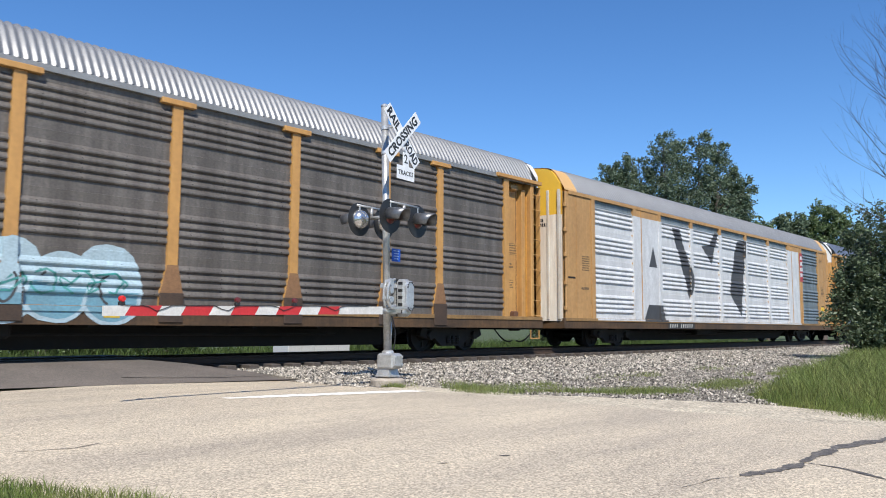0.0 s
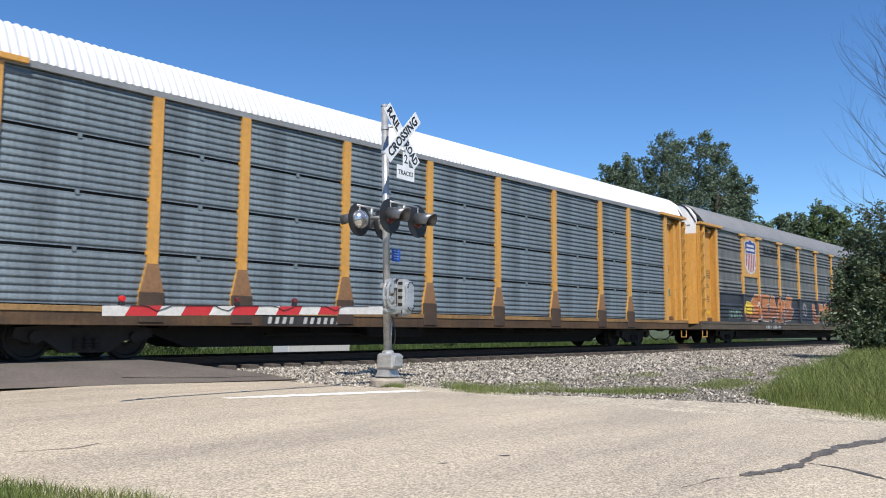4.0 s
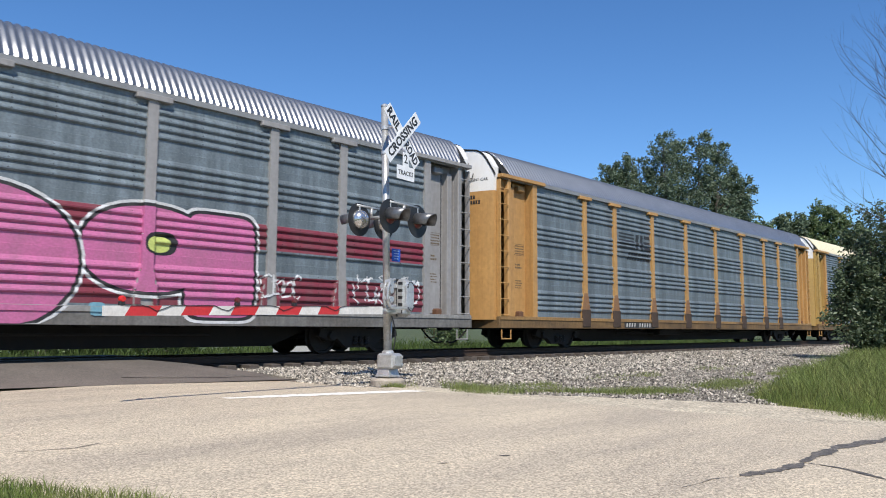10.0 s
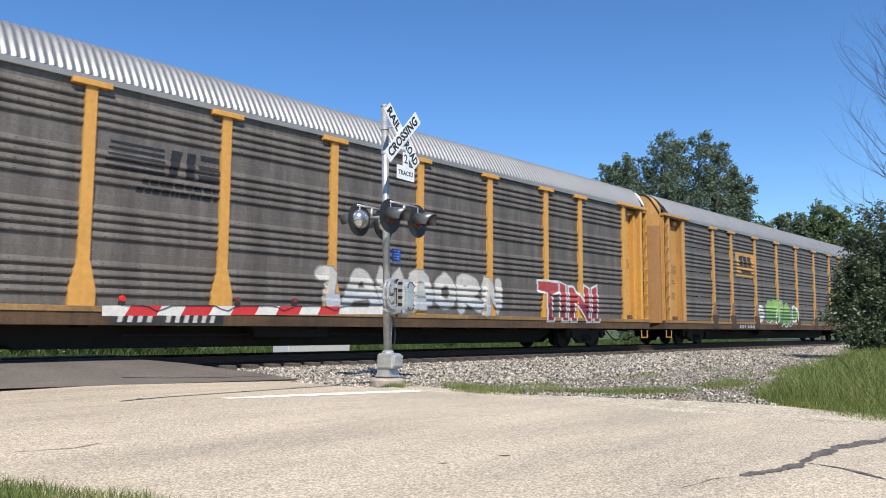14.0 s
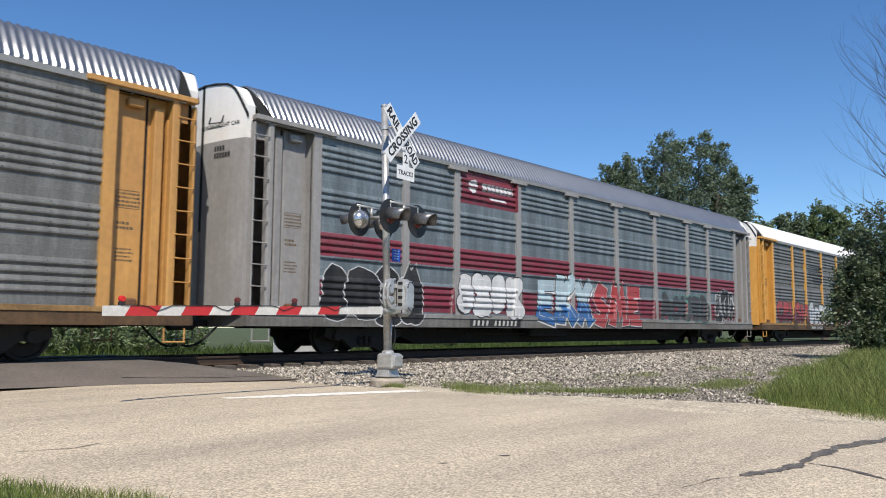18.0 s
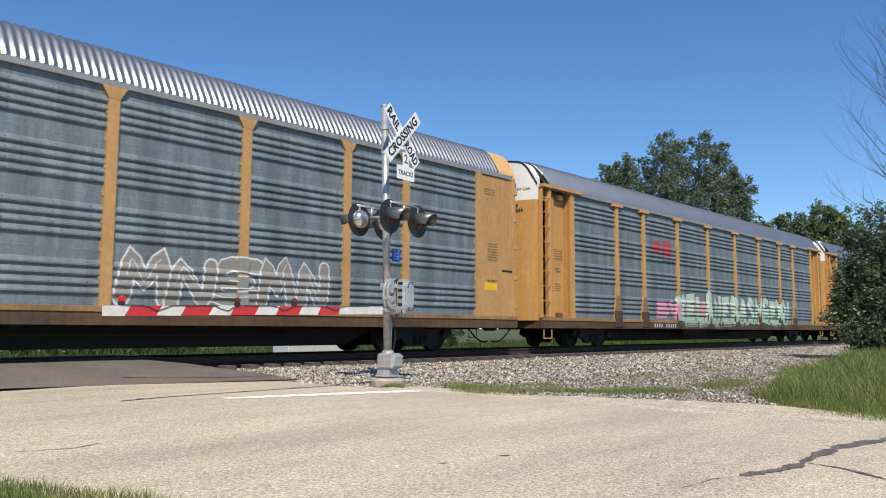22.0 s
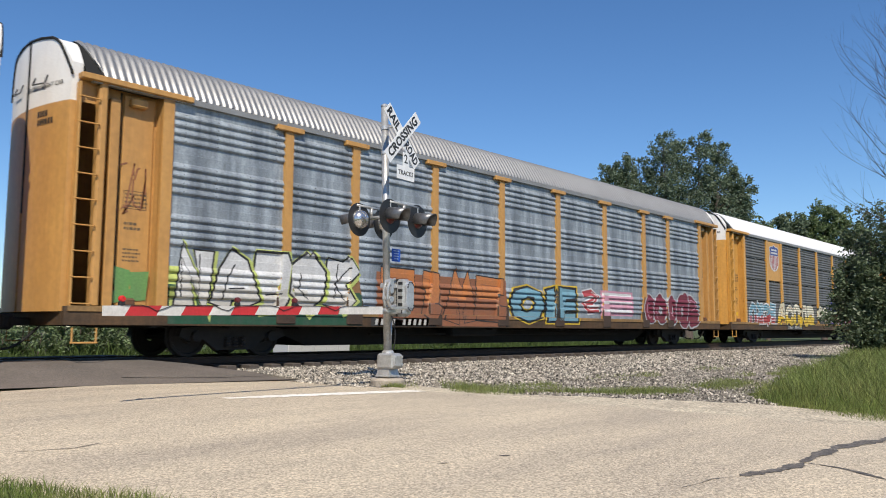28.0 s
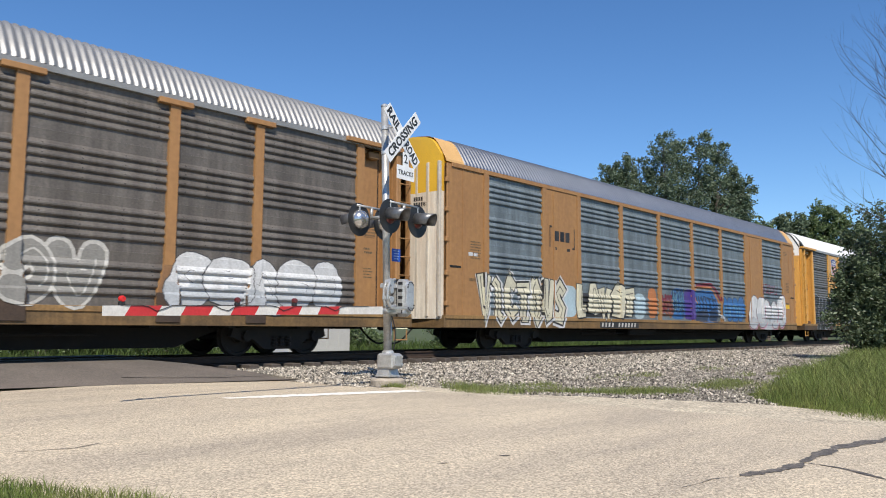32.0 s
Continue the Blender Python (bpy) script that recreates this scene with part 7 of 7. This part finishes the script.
bubbles(-10, 0.6, 7.7, 0.92, 2.1, "orange", "white", 4, low="rust", line="black", halo="black", form="lromake", sharp=True, thick=0.024, fat=0.19)
lay(-10, "graffiti", polygons([oval(-0.55, 1.62, 0.30, 0.36)]), P["ghost"], 0.006)
lay(-10, "graffiti", polygons([oval(-0.55, 1.62, 0.17, 0.21)]), P["deepblue"], 0.008)
bubbles(-10, -9.1, -7.95, 0.95, 1.95, "yellow", "black", 5, n=1, low="rust")
bubbles(-10, 8.4, 10.2, 0.95, 1.95, "yellow", "white", 6, n=1, low="rust", line="black")
scribble(-10, -10.6, -9.2, 1.0, 1.5, "mint", 7)
scribble(-10, 10.2, 11.5, 1.1, 1.5, "mint", 8)
bubbles(-8, -4.4, 1.45, 0.92, 1.95, "ghost", "white", 9, low="ink_grey", line="white", form="stykera", thick=0.022, sharp=True)
bubbles(-8, 1.5, 4.35, 0.92, 2.05, "mint", "silver", 10, line="forest", n=4)
scribble(-8, 1.5, 4.4, 0.9, 2.1, "white", 11, 7)
bubbles(-8, 9.2, 10.9, 0.75, 1.95, "maroon", "rose", 12, n=2)
bubbles(-8, -8.5, -6.4, 1.05, 2.0, "ghost", "ink_grey", 13, form="era", fat=0.25, sharp=False, thick=0.025, low="stencil")
horse_mark(-8, -6.65, -4.5, 3.2, 4.1)
bubbles(-7, -3.65, 2.9, 0.70, 2.0, "navy", "forest", 14, form="orveras", line="teal", halo="teal", fat=0.28, sharp=False, thick=0.03)
lay(-7, "graffiti", polygons([oval(-10.70, 1.60, 0.84, 0.72, 4.5)]), P["black"], 0.003)
lay(-7, "graffiti", polygons([oval(-10.80, 2.28, 0.40, 0.18, 2.5)]), P["black"], 0.0035)
bubbles(-7, -11.4, -10.0, 0.95, 2.25, "black", "white", 15, form="dbo", thick=0.02, fat=0.2, sharp=True)
scribble(-7, -11.4, -9.2, 0.9, 2.1, "white", 16, 4)
bubbles(-7, -9.8, -9.1, 1.3, 1.8, "black", "ghost", 17, n=1)
band(-7, -6.5, -4.45, 3.40, 3.66, P["red"], "sign_plate", "small red and black sign plate")
band(-7, -6.5, -4.45, 3.12, 3.38, P["black"], "sign_plate")
scribble(-7, 7.5, 11.2, 1.05, 1.75, "silver", 18, 7)
horse_mark(-6, -6.78, -4.42, 3.05, 4.05)


def grey_stripes(car):
    for k in range(9):
        a, b = POSTS[k] + 0.12, POSTS[k + 1] - 0.12
        for z0, z1 in ((2.16, 2.70), (0.95, 1.62)):
            band(car, a, b, z0, z1, P["stripe"], "painted_stripe", "", 0.002)


grey_stripes(-5)
sign_box(-5, -6.86, -4.34, 3.96, 4.88)


def fat_form(car, forms, lift, fill="pink", edge="black", halo="white"):
    """One huge sprayed letter of overlapping round forms: halo, outline and fill."""
    for d, col, up in ((0.12, halo, 0.0), (0.065, edge, 0.0012), (0.0, fill, 0.0026)):
        for k, (cx, cz, rx, rz, power) in enumerate(forms):
            lay(car, "graffiti", polygons([oval(cx, cz, rx + d, rz + d, power)]), P[col], lift + up + 0.0003 * k)


def eye_hole(car, cx, cz, rx, rz, lift, back=0.30, power=2.3):
    """The dark shaded inside of a letter with a pale green opening."""
    lay(car, "graffiti", polygons([oval(cx + back, cz + 0.02, rx * 1.12, rz * 1.16, power)]), P["black"], lift)
    lay(car, "graffiti", polygons([oval(cx, cz, rx, rz, power)]), P["lime"], lift + 0.0014)


fat_form(-5, [(5.85, 1.75, 0.78, 1.02, 6.0), (4.35, 1.98, 1.30, 0.80, 2.2)], 0.003)
fat_form(-5, [(1.38, 1.66, 1.66, 1.22, 2.1)], 0.007)
fat_form(-5, [(-1.80, 1.72, 1.92, 1.26, 2.1)], 0.011)
fat_form(-5, [(-5.75, 2.35, 0.95, 0.58, 6.0), (-5.10, 1.50, 1.72, 0.78, 3.4)], 0.015)
eye_hole(-5, -4.90, 1.26, 0.62, 0.24, 0.020, 0.24, 3.0)
lay(-5, "graffiti", polygons([oval(-5.66, 2.42, 0.36, 0.09, 5.0)]), P["black"], 0.020)
lay(-5, "graffiti", polygons([oval(-5.66, 2.41, 0.30, 0.06, 5.0)]), P["lime"], 0.022)
eye_hole(-5, -2.15, 1.48, 0.60, 0.42, 0.016)
eye_hole(-5, 1.00, 1.48, 0.46, 0.42, 0.012, 0.26)
lay(-5, "graffiti", polygons([oval(4.55, 2.10, 0.34, 0.22, 2.6)]), P["black"], 0.0085)
lay(-5, "graffiti", polygons([oval(4.50, 2.08, 0.24, 0.15, 2.6)]), P["lime"], 0.0100)
for cx, cz, r in ((-3.9, 0.98, 0.10), (-0.75, 1.02, 0.12), (0.35, 0.72, 0.10), (3.4, 0.85, 0.12)):
    lay(-5, "graffiti", polygons([oval(cx, cz, r * 1.3, r, 4.0, 12)]), P["cyan"], 0.020)
scribble(-5, -11.2, -10.2, 1.1, 1.6, "white", 19, 5)
band(-5, -9.6, -9.1, 1.85, 2.15, P["white"], "sticker")
scribble(-5, 9.4, 11.6, 1.05, 1.85, "white", 20, 6)
scribble(-5, 6.8, 7.9, 1.1, 1.7, "white", 21, 4)
emblem_box(-4, -6.45, -4.3, 2.97, 4.05)
bubbles(-4, -3.1, 0.25, 0.92, 2.05, "leaf", "black", 22, line="black", form="cuba", halo="white", low="green", fat=0.26, sharp=False, thick=0.03)
lay(-4, "graffiti", polygons([oval(-3.65, 1.32, 0.42, 0.42)]), P["white"], 0.004)
scribble(-4, -3.95, -3.35, 1.2, 1.5, "black", 88, 4, 0.014, 0.006)
lay(-4, "graffiti", polygons([oval(0.98, 1.38, 0.44, 0.46)]), P["white"], 0.004)
lay(-4, "graffiti", polygons([oval(0.98, 1.38, 0.32, 0.34)]), P["green"], 0.0055)
word(-3, "TINI", 6.6, 10.1, 0.75, 2.05, "red", "white", low="maroon", fat=0.06)
bubbles(-3, -2.0, 4.9, 0.95, 1.95, "stencil", "ghost", 24, low="silver", form="iamborn", line="white", fat=0.15, sharp=False, thick=0.03)
horse_mark(-3, -6.75, -4.4, 3.05, 4.0)
bubbles(-2, -11.4, -6.95, 0.92, 2.05, "red", "black", 25, form="crush", line="forest", low="maroon", sharp=True, thick=0.05, fat=0.13)
bubbles(-2, -6.6, -2.45, 0.85, 2.0, "silver", "black", 26, n=5)
bubbles(-2, -0.8, 5.8, 0.72, 1.95, "white", "silver", 27, n=7, line="blue", low="rose")
horse_mark(-2, -6.5, -4.35, 3.2, 4.1)
grey_stripes(-1)
sign_box(-1, -6.84, -4.34, 3.96, 4.88)
bubbles(-1, -11.6, -8.35, 0.70, 2.0, "black", "white", 28, thick=0.022, form="serm", sharp=False, fat=0.30, line="black")
bubbles(-1, -7.0, -4.15, 0.92, 2.0, "white", "black", 29, thick=0.022, form="sxok", sharp=False, fat=0.28, line="white", low="white")
bubbles(-1, -3.4, -0.2, 0.60, 2.3, "sky", "black", 30, low="blue", line="white", halo="white", form="ekx", sharp=True, thick=0.03, fat=0.15)
bubbles(-1, -0.2, 3.2, 0.62, 2.25, "red", "white", 31, halo="black", line="maroon", form="sme", sharp=True, thick=0.03, fat=0.17, low="red")
bubbles(-1, 4.7, 8.95, 0.85, 1.95, "ink_grey", "teal", 32, n=5, line="black", thick=0.02)
bubbles(-1, 9.7, 11.65, 0.9, 2.1, "black", "white", 33, thick=0.025, form="auo", sharp=False, fat=0.24)
scribble(-1, 9.6, 11.6, 1.1, 2.1, "white", 34, 4, lift=0.012)
bubbles(0, -4.6, 1.2, 0.66, 2.1, "black", "white", 35, form="easeork", thick=0.026, line="silver", sharp=False, fat=0.23)
bubbles(0, 1.3, 6.9, 0.70, 2.1, "black", "white", 36, form="asrouak", thick=0.022, line="silver", sharp=False, fat=0.22)
bubbles(0, -11.4, -9.9, 0.95, 1.95, "ghost", "silver", 37, form="oa", low="mint", thick=0.03, fat=0.27, sharp=False)
bubbles(0, -9.6, -8.1, 1.0, 1.8, "silver", "white", 38, form="co", thick=0.03, fat=0.26, sharp=False, line="ink_grey")
bubbles(0, -7.2, -5.4, 0.95, 2.3, "white", "black", 39, form="qo", thick=0.03, line="black", halo="white", sharp=False, fat=0.28, low="silver")
lines_of_bars(0, -6.65, -4.5, 3.2, 3.62, 1, P["ink_grey"], 5)
f = [blob(-6.0, 3.63, 0.38, 0.3, random.Random(1), 20, 0.2), [(-5.5, 3.33), (-4.78, 3.33), (-4.78, 3.93), (-5.5, 3.93)]]
lay(1, "emblem", polygons(f), P["red"], 0.004)
lines_of_bars(1, -5.6, -4.5, 3.08, 3.2, 1, P["black"], 6)
band(1, -4.55, -1.6, 0.92, 1.7, P["rose"], "painted_patch", "", 0.002)
bubbles(1, -4.45, 1.6, 0.66, 2.1, "pale_mint", "black", 40, form="xelanes", line="white", low="mint", halo="ghost", thick=0.026, sharp=True, fat=0.17)
bubbles(1, 1.75, 8.3, 0.70, 2.1, "pale_mint", "black", 41, form="asmgexn", line="white", low="mint", thick=0.026, sharp=True, fat=0.16)
bubbles(1, -6.1, -4.0, 1.0, 1.7, "rose", "rose", 42, n=2)
bubbles(2, -11.7, -7.15, 0.92, 1.88, "ghost", "white", 43, form="omest", thick=0.06, line="white", sharp=False, low="ghost", fat=0.13)
for ring in ([(-12.2, 0.95), (-11.75, 0.95), (-11.95, 1.5), (-12.2, 1.45)], [(-11.05, 1.0), (-10.7, 1.0), (-10.72, 1.45), (-10.95, 1.4)], [(-9.15, 1.0), (-8.8, 1.42), (-9.4, 1.42)], [(-8.3, 0.95), (-7.9, 0.95), (-7.9, 1.3), (-8.3, 1.3)]):
    lay(2, "graffiti", polygons([ring]), P["blue"], 0.0115)
band(2, -13.3, -12.6, 0.92, 1.45, P["blue"], "painted_patch")
scribble(2, -13.3, -12.6, 0.95, 1.4, "white", 44, 4, 0.02, 0.006)
bubbles(2, -6.75, -2.3, 0.92, 1.98, "pale_mint", "forest", 45, form="amvn", sharp=True, thick=0.04, low="sky", line="violet", fat=0.19)
scribble(2, -5.2, -2.4, 1.0, 1.5, "violet", 145, 7, 0.02, 0.013)
bubbles(2, 1.7, 6.6, 0.93, 1.95, "ghost", "white", 46, form="mnemn", sharp=False, thick=0.03, line="white", fat=0.12)
bracket_mark(2, -6.6, -4.5, 3.1, 4.05)
band(2, -13.0, -11.75, 1.74, 1.84, P["white"], "painted_patch")
band(2, -12.68, -12.05, 2.08, 2.28, M["label_yellow"], "label_plate", "small yellow label")
bubbles(3, -8.4, -4.5, 0.93, 2.1, "white", "black", 89, form="strange", thick=0.028, sharp=False, fat=0.24, line="black", halo="silver")
bubbles(3, -3.5, -0.45, 0.9, 2.0, "rose", "pink", 47, n=5, line="black")
scribble(3, -3.8, -0.5, 1.0, 2.1, "white", 48, 7, 0.02, 0.012)
scribble(3, -3.7, -0.4, 0.95, 2.05, "black", 49, 8, 0.028, 0.016)
bubbles(3, 2.8, 8.0, 0.88, 1.85, "white", "black", 49, n=5, low="teal", thick=0.08)
band(3, 2.7, 8.1, 0.60, 0.79, P["pink"], "painted_patch")
scribble(3, -11.6, -10.2, 1.0, 2.05, "black", 50, 4, 0.03)
band(3, 4.55, 6.85, 3.55, 3.74, P["orange"], "sign_plate", "long narrow orange and black sign")
band(3, 4.55, 6.85, 3.40, 3.53, P["black"], "sign_plate")
band(4, 7.0, 11.65, 0.92, 1.05, P["green"], "painted_patch", "", 0.002)
band(4, 7.1, 11.7, 0.92, 1.30, P["lime"], "painted_patch", "", 0.0025)
bubbles(4, 7.1, 11.8, 0.95, 2.15, "green", "white", 51, form="smkle", low="lime", line="white", halo="forest", thick=0.03, sharp=False, fat=0.24)
band(4, 0.9, 6.4, 0.92, 2.0, P["violet"], "painted_patch", "", 0.0025)
bubbles(4, 0.8, 6.9, 0.92, 2.2, "deepblue_bright", "violet", 52, form="zensit", line="yellow", halo="white", low="maroon", sharp=True, fat=0.19, thick=0.03)
bubbles(4, -1.6, 0.2, 0.95, 1.9, "cream", "black", 53, n=2)
bubbles(4, -11.3, -8.0, 0.8, 1.9, "cyan", "white", 54, n=4, low="red")
bubbles(4, -7.6, -2.2, 0.8, 1.95, "cream", "black", 55, n=5, low="yellow", line="rust")
shield(4, -8.02, 3.45, 4.7, 1.15, 0.004, flat_panel(4, -8.88, -7.15, 2.95, 4.86))
band(5, -11.7, -6.8, 0.60, 1.35, P["forest"], "painted_patch", "dark green fill under the letters")
band(5, -11.7, -11.1, 0.82, 1.7, P["lime"], "painted_patch")
bubbles(5, -11.6, -7.0, 0.90, 2.15, "white", "black", 91, form="nadok", halo="lime", low="stencil", fat=0.21, thick=0.05, sharp=True, line="black")
band(5, -6.3, -1.3, 0.60, 1.9, P["rust"], "painted_patch", "orange-brown fill behind the letters")
bubbles(5, -6.2, -1.4, 0.65, 2.05, "orange", "black", 92, form="time", low="rust", fat=0.19, thick=0.035, sharp=True, line="rust")
word(5, "OIE", -1.2, 2.6, 0.66, 1.95, "cyan", "black", halo="yellow", fat=0.08)
bubbles(5, 2.8, 3.9, 1.0, 1.95, "red", "white", 57, n=1)
band(5, 4.0, 6.2, 1.0, 1.85, P["rose"], "painted_patch")
for k in range(3):
    band(5, 4.1, 6.1, 1.12 + 0.28 * k, 1.22 + 0.28 * k, P["white"], "painted_patch", "", 0.006)
bubbles(5, 6.9, 11.5, 0.68, 1.9, "maroon", "silver", 58, n=5, line="rose")
scribble(5, -12.7, -12.1, 2.6, 3.6, "rust", 59, 2, 0.014)
bubbles(5, -12.7, -12.05, 1.0, 1.6, "green", "green", 60, n=2)
bubbles(6, -11.5, -8.3, 0.55, 2.45, "black", "silver", 61, form="kaluo", thick=0.02, line="white", sharp=False, fat=0.27)
bubbles(6, -8.55, -8.0, 1.5, 1.95, "black", "silver", 62, n=1)
PANEL = flat_panel(6, -8.88, -7.15, 2.95, 4.86)
shield(6, -8.02, 3.70, 4.72, 0.92, 0.004, PANEL)
letters(6, "BUILDING AMERICA", -8.74, -7.30, 3.35, 3.53, P["black"], lift=0.004, flat=PANEL)
band(6, -4.1, -1.55, 0.92, 2.05, P["cyan"], "painted_patch")
scribble(6, -4.1, -1.6, 1.0, 2.0, "white", 63, 7, 0.05, 0.007)
scribble(6, -4.0, -1.7, 1.0, 1.9, "blue", 93, 6, 0.04, 0.0085)
band(6, -1.3, 0.95, 1.0, 1.8, P["ghost"], "painted_patch")
scribble(6, -1.3, 0.95, 1.0, 1.8, "rose", 64, 6, 0.02, 0.007)
bubbles(6, 1.4, 4.9, 0.62, 2.0, "blue", "navy", 65, form="aseur", line="cyan", fat=0.20, low="navy", thick=0.07, sharp=True, halo="black")
bubbles(6, 8.15, 11.95, 0.62, 1.92, "forest", "mint", 66, form="seaso", line="mint", thick=0.014, sharp=False, fat=0.30)
scribble(6, -6.3, -5.4, 1.3, 1.9, "silver", 67, 3)
bubbles(7, 7.4, 11.9, 0.60, 2.08, "white", "black", 68, low="silver", form="seaso", thick=0.028, line="maroon", halo="rose", sharp=False, fat=0.30)
scribble(7, 9.0, 11.0, 2.25, 2.75, "maroon", 87, 5, 0.02)
scribble(7, -1.2, -0.4, 1.0, 2.05, "maroon", 69, 4, 0.06)
scribble(7, -1.2, -0.3, 1.0, 1.7, "rust", 169, 3, 0.05, 0.006)
lay(7, "graffiti", polygons([oval(0.15, 1.55, 0.58, 0.60, 4.0)]), P["blue"], 0.003)
scribble(7, -0.35, 0.65, 1.1, 2.15, "navy", 170, 6, 0.03, 0.006)
scribble(7, -0.35, 0.65, 1.2, 2.1, "cyan", 171, 5, 0.018, 0.008)
lay(7, "graffiti", polygons([oval(1.15, 1.55, 0.48, 0.60, 4.0)]), P["violet"], 0.003)
lay(7, "graffiti", polygons([oval(2.75, 1.50, 1.12, 0.66, 4.5)]), P["blue"], 0.0035)
for ring in (oval(2.3, 1.08, 0.62, 0.22, 3.0), oval(3.45, 1.12, 0.42, 0.28, 3.0)):
    lay(7, "graffiti", polygons([ring]), P["navy"], 0.005)
scribble(7, 1.8, 3.7, 1.2, 2.0, "navy", 172, 6, 0.035, 0.007)
lay(7, "graffiti", polygons(stroke([(1.75, 2.36), (3.2, 2.44), (3.75, 2.18), (4.25, 1.80)], 0.07)), P["maroon"], 0.0065)
lay(7, "graffiti", polygons(stroke([(1.85, 1.62), (1.62, 1.95), (1.66, 2.25), (3.16, 2.31), (3.62, 2.06), (4.08, 1.70)], 0.045)), P["orange"], 0.0085)
lay(7, "graffiti", polygons(stroke([(3.9, 1.5), (3.95, 1.3), (4.2, 1.08), (4.7, 0.97)], 0.06)), P["silver"], 0.0085)
bubbles(7, 4.3, 6.7, 0.95, 2.05, "blue", "navy", 71, form="ooro", sharp=False, line="cyan", thick=0.03, fat=0.30, low="blue")
scribble(7, 4.4, 6.6, 1.0, 1.7, "cyan", 173, 6, 0.018, 0.013)
lay(7, "graffiti", polygons([oval(-2.95, 1.38, 0.42, 0.46, 3.0)]), P["sky"], 0.002)
lay(7, "graffiti", polygons([oval(-1.98, 1.52, 0.34, 0.56, 3.0)]), P["orange"], 0.004)
lay(7, "graffiti", polygons([oval(-7.95, 1.42, 0.72, 0.50, 5.0)]), P["sky"], 0.002)
band(7, -6.85, -3.7, 0.95, 1.72, P["black"], "painted_patch", "", 0.002)
bubbles(7, -7.3, -3.3, 0.92, 2.08, "cream", "black", 90, form="lawst", line="black", thick=0.045, fat=0.21, sharp=True)
bubbles(7, -12.2, -7.9, 0.70, 2.1, "cream", "black", 72, form="victous", line="black", thick=0.05, halo="white", fat=0.17, sharp=True)
bracket_mark(7, -8.72, -7.3, 3.0, 3.75, 0.004)
lines_of_bars(7, -12.6, -12.2, 2.5, 2.65, 1, P["white"], 8)
bubbles(8, 7.1, 11.3, 0.92, 2.0, "white", "ink_grey", 73, form="seaso", line="ink_grey", thick=0.016, low="silver", sharp=False, fat=0.30)
bubbles(8, 3.4, 5.7, 0.9, 2.0, "ghost", "stencil", 74, n=3, line="stencil")
scribble(-8, -12.62, -12.2, 1.72, 1.95, "black", 80, 4, 0.012)
scribble(0, -12.65, -12.15, 3.6, 4.3, "black", 81, 3, 0.014)
scribble(0, -12.6, -12.2, 0.95, 1.3, "black", 82, 4, 0.012)
scribble(6, -12.65, -12.2, 1.0, 1.5, "red", 83, 4, 0.012)
scribble(-9, 12.2, 12.62, 1.7, 2.2, "teal", 84, 3, 0.012)
# stencils on the sills and end bays: numbers as bars
for i in CARS:
    a, b = {-11: (-7.95, -5.2), 7: (-5.73, -3.3)}.get(i, (-6.4, -4.35))
    band(i, a - 0.12, b + 0.12, 0.585, 0.795, P["black"], "number_panel", "", 0.003)
    lay(i, "stencil", polygons([[(x, 0.625), (x + 0.48 * (b - a) / 11, 0.625), (x + 0.48 * (b - a) / 11 + 0.03, 0.765), (x + 0.03, 0.765)] for x in (a + (b - a) * q / 11 for q in (0, 1, 2, 3, 5, 6, 7, 8, 9, 10))]), P["stencil"], 0.005, kind="stuff")
    if i in (-10, -9, -3, 4, 6):
        lay(i, "label_plate", polygons([rect(-12.62, -12.2, 1.2, 1.36)]), M["label_yellow"], 0.004)
    if SPECS[i].get("smooth"):
        lay(i, "label_plate", polygons([rect(12.1, 12.68, 1.62, 1.84)]), M["label_yellow"], 0.002)


motions()
